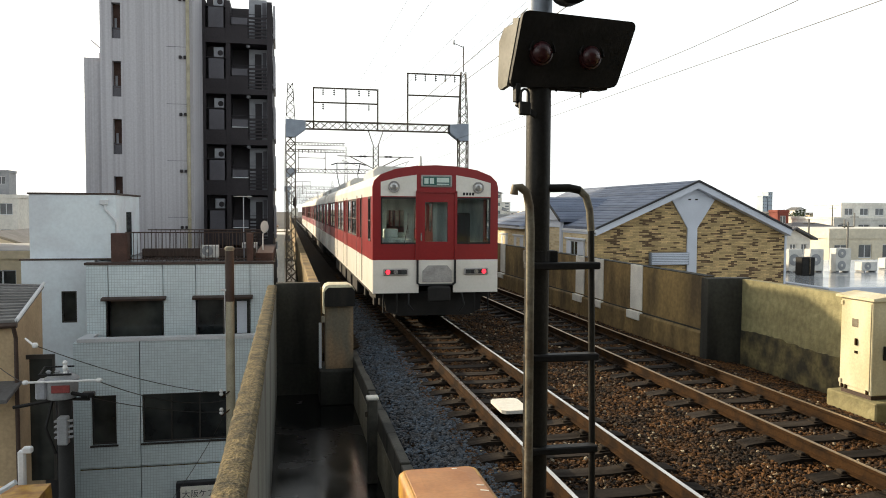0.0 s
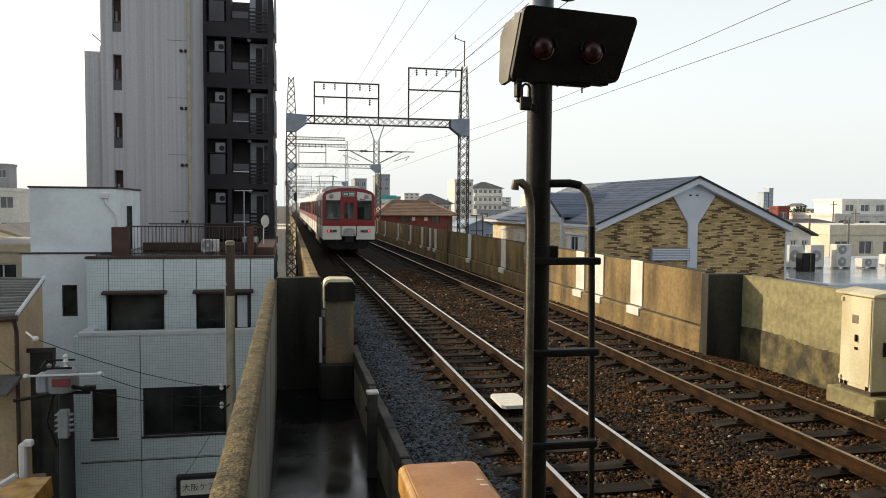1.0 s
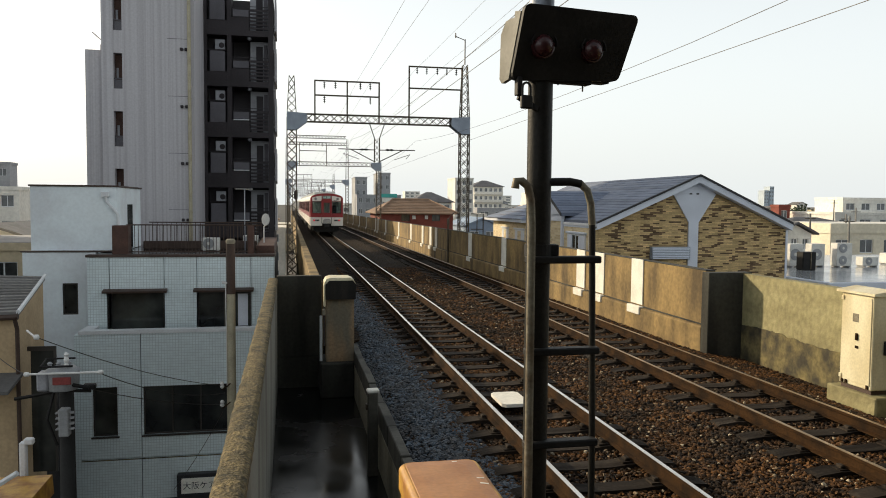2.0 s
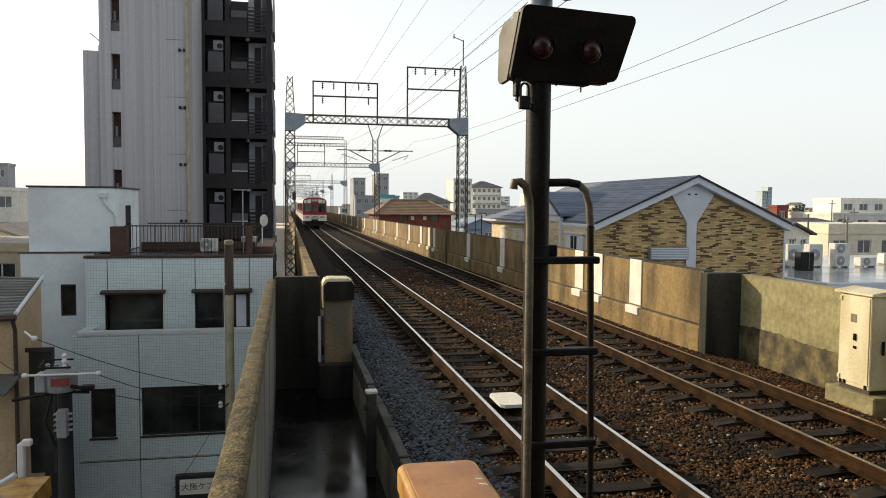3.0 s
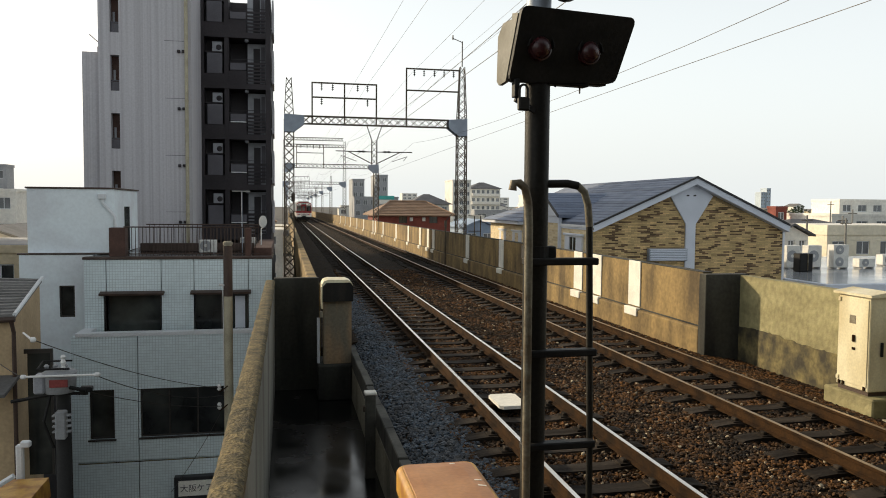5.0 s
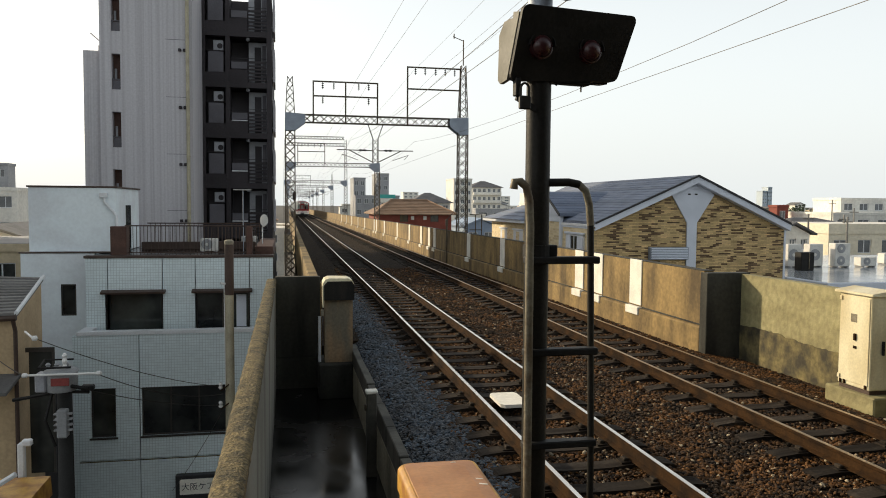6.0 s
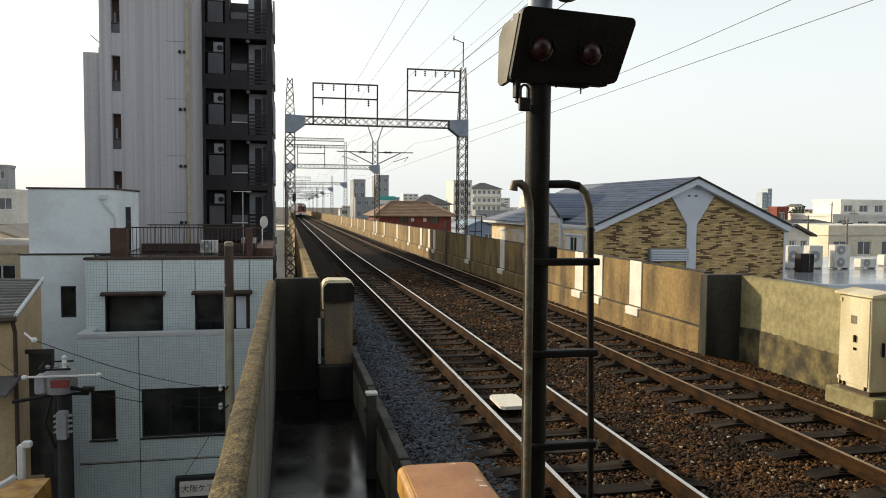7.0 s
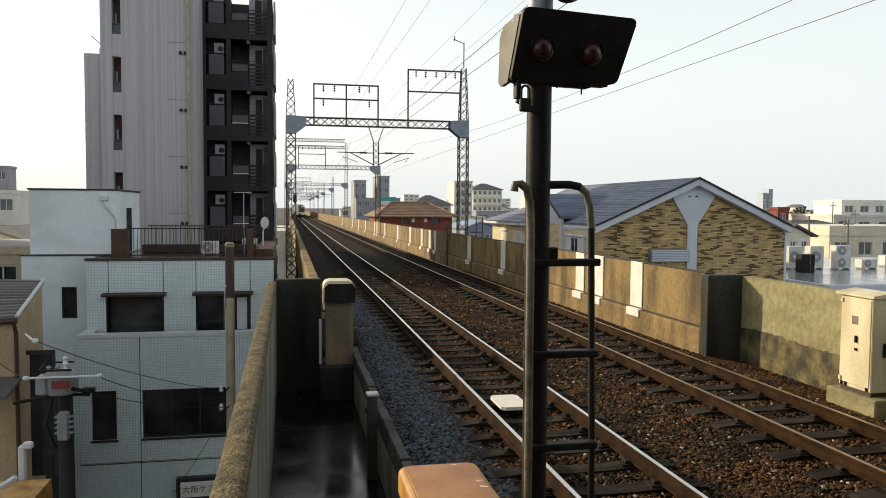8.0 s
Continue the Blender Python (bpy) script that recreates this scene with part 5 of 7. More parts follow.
for z in (12.4, 11.4):
    part("beam", lattice(B(), (0.0, 116, z), (8.4, 116, z), 0.4, 0.4, 18, 0.04), "iron", g3, "lattice cross beam")
for i, y in enumerate((152.0, 190.0, 230.0, 272.0, 318.0)):
    gantry(y, -0.2, 8.6, 6.4, (8.6, 8.8), [(1.2, 4.4, 8.6, 7.9, (1.7, 2.3, 3.5, 4.1), (), True)], "distant lattice catenary gantry spanning both tracks", drop=i < 2)


def wires(name, label, runs, r, material="wire"):
    root = thing(name, label, "overhead wire")
    for x, z, sag in runs:
        pts = []
        for a, b in ((-5, 39), (39, 76), (76, 116), (116, 152), (152, 190), (190, 230), (230, 272), (272, 318)):
            for i in range(8):
                f = i / 8
                y = a + (b - a) * f
                pts.append((x + bend(y), y, z + fall(y) - sag * 4 * f * (1 - f)))
        part("wire", B().tube(pts, r, 4), material, root)
    return root


wires("contact_lines", "dark contact and carrier wires above the two tracks", [(c + d, z, s) for c in TRACKS for d, z, s in ((0.0, 4.93, 0.0), (0.0, 5.88, 0.68))], 0.0052)
wires("feeder_lines", "thin feeder wires hung from the gantry frames", [(3.4, 8.85, 0.2), (4.03, 8.75, 0.2), (6.3, 9.45, 0.2), (7.43, 9.4, 0.2), (7.95, 9.4, 0.2)], 0.005)


# ---- helpers for buildings ----
def window(parent, x0, x1, z0, z1, y, bars=1, deep=0.12, frame_mat="alu", pane_mat="dark_glass", w=0.045, sill=True):
    """A glazed window set back in an opening that faces the camera."""
    yy = y + deep
    xs = [x0 + (x1 - x0) * i / (bars + 1) for i in range(bars + 2)]
    lights = [(a + w * (0.5 if i else 1), b - w * (0.5 if i < bars else 1), z0 + w, z1 - w) for i, (a, b) in enumerate(zip(xs, xs[1:]))]
    f = B().wall(x0, x1, z0, z1, yy - 0.045, yy + 0.02, lights)
    o = part("window", f, frame_mat, parent)
    for a, b in zip(xs, xs[1:]):
        part("pane", B().box(a + 0.02, b - 0.02, yy - 0.005, yy + 0.004, z0 + 0.03, z1 - 0.03), pane_mat, o)
    if sill:
        part("sill", B().cbox(x0 - 0.05, x1 + 0.05, y - 0.05, y + 0.05, z0 - 0.05, z0, 0.008), frame_mat, o)
    return o


def aircon(x, y, z, w=0.8, h=0.62, d=0.3, label="white air conditioner outdoor unit", double=False):
    a = thing("aircon_unit", label, "air conditioner", Matrix.Translation((x, y, z)), group="air conditioner units")
    part("case", B().cbox(x - w / 2, x + w / 2, y - d / 2, y + d / 2, z + 0.06, z + h, 0.02), "pale", a)
    for i in range(2 if double else 1):
        hh = h / (2 if double else 1)
        zc = z + 0.05 + hh * (i + 0.5)
        r = min(w, hh) * 0.38
        f = part("fan_grille", B().lathe([(r, 0.0), (r, -0.02), (r * 0.9, -0.025)], x - w * 0.12, y - d / 2, zc, "y", 18), "trans_grey", a)
        part("fan_hub", B().lathe([(r * 0.3, 0), (r * 0.25, -0.015)], x - w * 0.12, y - d / 2 - 0.025, zc, "y", 10), "pale", f)
    for s in (-1, 1):
        part("foot", B().box(x + s * w * 0.35 - 0.04, x + s * w * 0.35 + 0.04, y - d / 2 - 0.03, y + d / 2 + 0.03, z, z + 0.06), "trans_grey", a)
    return a


# ---- white tiled building beside the viaduct ----
K = 1.18


def kx(x):
    return x * K


def kz(z):
    return 2.6 + (z - 2.6) * K


def white_building():
    root = thing("tiled_building", "white mosaic-tiled three-storey building with dark windows and roof terrace", "building", Matrix.Translation((-3.5, 27, STREET)))
    y0, y1, yb = 21.0 * K, 21.9 * K, 33.0
    xl, xr = kx(-5.32), -0.47
    # lower front with panels parted by joints
    low = [(kx(-5.03), kx(-4.42), kz(-3.57), kz(-2.26)), (kx(-3.78), kx(-1.62), kz(-3.57), kz(-2.27)), (kx(-3.6), kx(-1.0), STREET + 0.6, kz(-5.3))]
    back = part("lower_storeys", B().box(xl + 0.02, xr, y0 + 0.33, yb, STREET, kz(-1.95)), "joint", root)
    zj = kz(-4.17)
    xj = kx(-3.83)
    for xa, xb in ((xl, xj - 0.012), (xj + 0.012, xr)):
        for za, zb in ((STREET, zj - 0.012), (zj + 0.012, kz(-0.86))):
            hs = [(max(h[0], xa), min(h[1], xb), max(h[2], za), min(h[3], zb)) for h in low if h[0] < xb and h[1] > xa and h[2] < zb and h[3] > za]
            part("panel", B().wall(xa, xb, za, zb, y0, y0 + 0.3, hs), "tile_white", back)
    part("balcony_coping", B().prism([(y0 - 0.03, kz(-0.86)), (y0 - 0.03, kz(-0.77)), (y0 + 0.33, kz(-0.77)), (y0 + 0.33, kz(-0.86))], xl - 0.03, xr, "x"), "alu_pale", root, "white metal coping")
    part("balcony_side", B().box(xl, xl + 0.3, y0 + 0.301, y1, kz(-2.0), kz(-0.87)), "tile_white", root)
    part("side_coping", B().box(xl - 0.03, xl + 0.33, y0 + 0.332, y1 + 0.1, kz(-0.86), kz(-0.772)), "alu_pale", root)
    part("corner_post", B().cbox(xl - 0.16, xl + 0.001, y0 + 0.02, y0 + 0.35, STREET, kz(-0.87), 0.01), "tile_white", root)
    for i, h in enumerate(low[:2]):
        w = window(back, *h, y0, bars=0 if i == 0 else 2, deep=0.14)
        if i:
            part("curtain", B().box(h[0] + 0.1, h[0] + 0.28, y0 + 0.16, y0 + 0.2, h[2] + 0.05, h[3] - 0.05), "curtain", w, "drawn pale curtain")
    part("drip_stain_ledge", B().box(xl, xr, y0 - 0.012, y0 - 0.002, zj - 0.05, zj - 0.02), "mould", back)
    # upper storey, set back behind the balcony
    up = [(kx(-4.84), kx(-3.36), kz(-0.95), kz(0.12)), (kx(-2.5), kx(-1.06), kz(-0.95), kz(0.12))]
    core = part("upper_storey", B().box(kx(-5.3), xr, y1 + 0.33, yb, kz(-2.0), kz(1.05)), "joint", root)
    xs = [kx(-5.33), kx(-4.77), kx(-3.36), kx(-2.5), kx(-1.05), xr]
    for a, b in zip(xs, xs[1:]):
        hs = [(max(h[0], a + 0.012), min(h[1], b - 0.012), h[2], h[3]) for h in up if h[0] < b - 0.05 and h[1] > a + 0.05]
        part("panel", B().wall(a + 0.012, b - 0.012, kz(-2.0), kz(1.08), y1, y1 + 0.3, hs), "tile_white", core)
    for i, h in enumerate(up):
        w = window(core, *h, y1, bars=1 if i else 0, deep=0.16, sill=False)
        part("sun_hood", B().prism([(y1 - 0.22, h[3] + 0.0), (y1 - 0.002, h[3] + 0.06), (y1 - 0.002, h[3] + 0.12), (y1 - 0.24, h[3] + 0.06)], h[0] - 0.1, h[1] + 0.1, "x"), "trim_brown", w, "dark flashing hood")
        if i:
            part("curtain", B().box(h[0] + 0.12, h[1] - 0.5, y1 + 0.18, y1 + 0.22, h[2] + 0.05, h[3] - 0.05), "curtain", w)
            part("pale_pane", B().box(h[1] - 0.42, h[1] - 0.1, y1 + 0.12, y1 + 0.125, h[2] + 0.1, h[3] - 0.1), "fascia", w)
    part("roof_slab", B().box(kx(-5.33), xr, y1 + 0.36, yb, kz(1.05), kz(1.1)), "wet", root, "wet grey roof terrace")
    part("roof_edge", B().cbox(kx(-5.36), xr, y1 - 0.05, y1 + 0.35, kz(1.082), kz(1.15), 0.012), "trim_brown", root, "dark brown flashing")
    # rendered wing with the little window
    yw = 23.0 * K
    wing = part("rendered_wing", B().wall(kx(-7.26), kx(-5.34), STREET, kz(1.15), yw, yw + 0.3, [(kx(-6.24), kx(-5.84), kz(-0.61), kz(0.28))]).box(kx(-7.26), kx(-5.34), yw + 0.302, yb, STREET, kz(1.12)), "plaster_white", root, "plain white rendered wing")
    window(wing, kx(-6.24), kx(-5.84), kz(-0.61), kz(0.28), yw, 0, 0.08, sill=False)
    part("wing_edge", B().cbox(kx(-7.3), kx(-4.9), yw - 0.04, yw + 0.3, kz(1.152), kz(1.19), 0.01), "trim_brown", wing)
    # stair house on the roof
    ys, xsr = 23.5 * K, kx(-4.86)
    sh = part("stair_house", B().box(kx(-7.18), xsr, ys, ys + 4.1, kz(1.12), kz(3.0)), "plaster_white", root, "plain white rendered stair house")
    part("stair_roof_edge", B().cbox(kx(-7.22), xsr + 0.06, ys - 0.05, ys + 4.16, kz(3.0), kz(3.05), 0.012), "trim_brown", sh)
    part("stair_door", B().box(xsr + 0.002, xsr + 0.03, ys + 1.6, ys + 2.4, kz(1.14), kz(2.5)), "dark_glass", sh)
    part("downpipe", B().tube([(xsr - 0.35, ys - 0.06, kz(2.85)), (xsr - 0.35, ys - 0.06, kz(2.6)), (xsr - 0.05, ys - 0.07, kz(2.3)), (xsr + 0.02, ys - 0.06, kz(2.2)), (xsr + 0.02, ys - 0.06, kz(1.1))], 0.05, 8), "alu_pale", sh, smooth=True)
    part("gutter_box", B().cbox(xsr - 0.5, xsr - 0.25, ys - 0.14, ys - 0.002, kz(2.72), kz(2.86), 0.01), "alu_pale", sh)
    # terrace boards and railing
    yr = y1 + 0.55
    for a, b in ((-4.82, -4.4), (-1.16, -1.0)):
        part("terrace_board", B().cbox(kx(a) * 0.985, kx(b) * 0.985, yr - 0.2, yr + 0.25, kz(1.1), kz(1.1) + 0.98, 0.01), "brown_panel", root, "brown terrace screen board")
    rl = part("railing", B().tube([(kx(-4.4), yr, kz(1.1) + 1.0), (-0.9, yr, kz(1.1) + 1.0)], 0.022, 6), "trim_brown", root, "dark steel railing")
    part("bottom_rail", B().tube([(kx(-4.4), yr, kz(1.1) + 0.12), (-0.9, yr, kz(1.1) + 0.12)], 0.016, 6), "trim_brown", rl)
    part("rear_rail", B().tube([(kx(-4.3), yr + 3.4, kz(1.1) + 1.0), (-0.9, yr + 3.4, kz(1.1) + 1.0)], 0.022, 6), "trim_brown", rl)
    bar = B().tube([(0, 0, 0), (0, 0, 1.0)], 0.011, 5).mesh("baluster")
    for i in range(38):
        part("baluster", bar, "trim_brown", rl, at=Matrix.Translation((kx(-4.38) + i * 0.112, yr, kz(1.1))))
    for i in range(24):
        part("baluster", bar, "trim_brown", rl, at=Matrix.Translation((kx(-4.2) + i * 0.17, yr + 3.4, kz(1.1))))
    part("terrace_back_wall", B().cbox(-1.1, -0.5, yr + 0.3, yb, kz(1.1), kz(1.1) + 0.3, 0.02), "brown_panel", root)
    part("dark_kerb", B().cbox(kx(-4.5), -1.2, yr + 3.5, yr + 3.7, kz(1.1), kz(1.1) + 0.3, 0.02), "trim_brown", root)


white_building()
TR = kz(1.1)
aircon(-2.72, 28.2, TR, 0.62, 0.5, label="white air conditioner outdoor unit on the roof terrace")
aircon(-1.5, 31.5, TR, 0.6, 0.45, label="white air conditioner outdoor unit behind the terrace railing")
dish = thing("satellite_dish", "white satellite dish on a bent pole by the roof terrace", "satellite dish", Matrix.Translation((-0.9, 28.6, TR)))
part("pole", B().tube([(-0.9, 28.6, TR), (-0.9, 28.6, 1.72), (-0.83, 28.5, 1.78), (-0.83, 28.4, 1.95)], 0.02, 8), "alu_pale", dish)
dd = B()
dd.lathe([(0.22, 0.0), (0.21, 0.02), (0.15, 0.05), (0.04, 0.07)], 0, 0, 0, "y", 24)
part("reflector", dd, "pale", dish, smooth=True, at=Matrix.Translation((-0.83, 28.3, 1.98)) @ Matrix.Rotation(0.5, 4, "Z") @ Matrix.Diagonal((0.72, 1, 1, 1)))
part("feed_arm", B().tube([(-0.83, 28.35, 1.75), (-0.7, 28.0, 1.9)], 0.012, 6), "alu_pale", dish)
ant = thing("tv_aerial", "thin bluish television aerial pole on the terrace", "aerial", Matrix.Translation((-1.6, 29.0, TR)))
part("pole", B().tube([(-1.6, 29, TR), (-1.6, 29, 3.1)], 0.018, 6), "gusset", ant)
part("boom", B().tube([(-1.95, 29, 3.08), (-1.3, 29, 3.08)], 0.014, 6), "pale", ant)
for i in range(5):
    part("element", B().tube([(-1.9 + i * 0.14, 28.8, 3.08), (-1.9 + i * 0.14, 29.2, 3.08)], 0.006, 5), "pale", ant)


# ---- grey apartment tower ----
def tower():
    k = 1.11
    yt = 35.5 * k
    def tx(x):
        return x * k
    def tz(z):
        return 2.6 + (z - 2.6) * k
    root = thing("apartment_tower", "grey apartment tower with dark recessed balconies and open stair windows", "building", Matrix.Translation((-5, 45, STREET)))
    P = 2.49
    top = 14.0
    rows = range(-3, 2)
    holes = [(tx(-7.42), tx(-7.06), tz(7.46 + P * i), tz(8.99 + P * i)) for i in rows]
    wall = part("end_wall", B().wall(tx(-7.9), -4.517, STREET, top, yt, yt + 0.4, holes), "tower_grey", root, "grey ribbed end wall")
    part("stair_core", B().box(tx(-7.9), -4.517, yt + 1.6, 51.9, STREET, top).box(-4.7, -4.517, yt + 0.402, yt + 1.598, STREET, top), "tower_grey", root)
    part("stair_side", B().box(tx(-7.9), tx(-7.75), yt + 0.402, yt + 1.598, STREET, top).box(tx(-6.5), tx(-6.4), yt + 0.402, yt + 1.598, STREET, top), "tower_grey", root)
    part("low_wing", B().box(tx(-8.62), tx(-7.902), yt + 0.3, 51.9, STREET, tz(9.13)), "tower_grey", root)
    part("wing_post", B().box(tx(-8.1), tx(-7.903), yt + 0.8, yt + 1.2, tz(9.13), tz(9.45)).tube([(tx(-8.45), yt + 1, tz(10.0)), (tx(-8.0), yt + 1, tz(9.6))], 0.03, 5).tube([(tx(-8.05), yt + 1, tz(9.4)), (tx(-8.05), yt + 1, tz(10.0))], 0.03, 5), "tower_grey", root)
    part("annex", B().box(tx(-9.1), tx(-8.63), yt + 5, yt + 12, STREET, tz(4.4)), "far_white", root)
    for i, h in enumerate(holes):
        w = part("stair_opening", B().box(h[0], h[1], yt + 0.1, yt + 0.16, h[2] + 0.48, h[2] + 0.53).box(h[0], h[1], yt + 0.1, yt + 0.16, h[2] + 0.02, h[2] + 0.07), "tower_panel", wall)
        part("infill", B().box(h[0] + 0.02, h[1] - 0.02, yt + 0.12, yt + 0.14, h[2] + 0.07, h[2] + 0.45), "tower_panel", w)
        part("landing_wall", B().box(h[0] - 0.1, h[1] + 0.1, yt + 0.45, yt + 0.55, h[2] - 0.1, h[3] + 0.1), "brown_panel", w, "brown landing wall")
        # solid pale panel painted as a bright gap in the landing
        part("bright_gap", B().box(h[0] + 0.06, h[0] + 0.16, yt + 0.40, yt + 0.44, h[2] + 0.55, h[2] + 1.05), "balcony_unit", w)
    # rainwater pipe with brackets, and vents
    pp = part("downpipe", B().tube([(-4.74, yt - 0.14, STREET), (-4.74, yt - 0.14, top)], 0.085, 10), "pipe", root, "yellowed downpipe", smooth=True)
    for i in rows:
        part("pipe_clip", B().lathe([(0.1, -0.03), (0.1, 0.03)], -4.74, yt - 0.14, tz(9.6 + P * i), "z", 10), "pipe", pp)
        for x in (-4.6, -4.4):
            part("vent_hood", B().cbox(tx(x) - 0.07, tx(x) + 0.07, yt - 0.12, yt - 0.002, tz(9.26 + P * i) - 0.07, tz(9.26 + P * i) + 0.07, 0.02), "tower_dark", wall)
        part("floor_joint", B().box(tx(-5.2), tx(-4.3), yt - 0.006, yt - 0.001, tz(9.7 + P * i), tz(9.7 + P * i) + 0.02), "tower_panel", wall)
    # balcony stack, set back behind the end wall
    H, yf, xa, xb = P * k, 43.7, -4.515, -0.82
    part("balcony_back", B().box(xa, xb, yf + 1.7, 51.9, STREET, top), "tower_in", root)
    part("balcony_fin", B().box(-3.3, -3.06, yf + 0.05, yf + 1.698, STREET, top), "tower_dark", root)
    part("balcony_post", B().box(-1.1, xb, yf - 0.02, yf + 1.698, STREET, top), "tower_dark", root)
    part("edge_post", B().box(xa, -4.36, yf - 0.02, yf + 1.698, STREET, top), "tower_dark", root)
    for i in range(-3, 4):
        z = 3.7 + H * i
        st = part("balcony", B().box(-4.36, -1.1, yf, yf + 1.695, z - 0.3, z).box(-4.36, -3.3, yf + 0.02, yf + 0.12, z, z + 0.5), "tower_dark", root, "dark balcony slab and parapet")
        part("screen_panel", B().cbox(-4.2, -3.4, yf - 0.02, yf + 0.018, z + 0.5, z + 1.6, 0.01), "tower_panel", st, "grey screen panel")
        a = part("balcony_aircon", B().cbox(-3.95, -3.42, yf + 0.25, yf + 0.55, z + 1.72, z + 2.26, 0.02), "balcony_unit", st, "white air conditioner on the balcony, shade dimmed into its colour")
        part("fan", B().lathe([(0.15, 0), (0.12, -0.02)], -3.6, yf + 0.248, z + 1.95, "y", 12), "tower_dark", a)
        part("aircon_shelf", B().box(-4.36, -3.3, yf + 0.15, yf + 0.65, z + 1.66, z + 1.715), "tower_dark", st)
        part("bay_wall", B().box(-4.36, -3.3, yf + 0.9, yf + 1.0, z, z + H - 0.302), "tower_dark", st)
        part("pale_front", B().cbox(-2.98, -2.14, yf - 0.03, yf, z + 0.72, z + 1.09, 0.008), "tower_panel", st, "pale balcony front")
        part("front_lower", B().box(-3.06, -2.12, yf + 0.003, yf + 0.05, z, z + 0.68), "tower_dark", st)
        part("front_frame", B().box(-3.06, -1.1, yf + 0.055, yf + 0.1, z + 1.12, z + 1.17), "tower_dark", st)
        if i in (-1, 0, 1):
            part("bright_strip", B().tube([(-2.98, yf - 0.05, z + 0.66), (-2.14, yf - 0.05, z + 0.66)], 0.032, 8), "alu_pale", st, "bright strip on the parapet")
        for j in range(6):
            part("louvre", B().box(-2.08, -1.12, yf - 0.03, yf + 0.03, z + 0.08 + j * 0.19, z + 0.17 + j * 0.19), "tower_dark", st)
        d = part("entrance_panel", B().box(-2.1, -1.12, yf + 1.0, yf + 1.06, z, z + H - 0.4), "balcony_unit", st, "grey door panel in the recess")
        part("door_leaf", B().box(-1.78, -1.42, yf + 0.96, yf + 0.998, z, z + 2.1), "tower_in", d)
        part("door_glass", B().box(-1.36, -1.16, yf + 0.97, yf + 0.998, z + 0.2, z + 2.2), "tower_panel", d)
        part("ceiling_lamp", B().lathe([(0.09, 0), (0.12, -0.12), (0.04, -0.18)], -2.12, yf + 0.3, z + H - 0.305, "z", 10), "balcony_unit", st)
        part("side_screen", B().prism([(yf + 0.3, z + 0.1), (yf + 2.6, z), (yf + 2.6, z + 1.7), (yf + 0.3, z + 1.9)], xb + 0.06, xb + 0.16, "x").box(xb + 0.002, xb + 0.06, yf + 0.4, yf + 0.5, z + 0.3, z + 0.4).box(xb + 0.002, xb + 0.06, yf + 2.4, yf + 2.5, z + 0.3, z + 0.4), "tower_grey", st, "pale grey side screen")
        part("inner_rail", B().box(-3.05, -1.12, yf + 0.1, yf + 0.13, z + 1.3, z + 1.33), "tower_in", st)


tower()


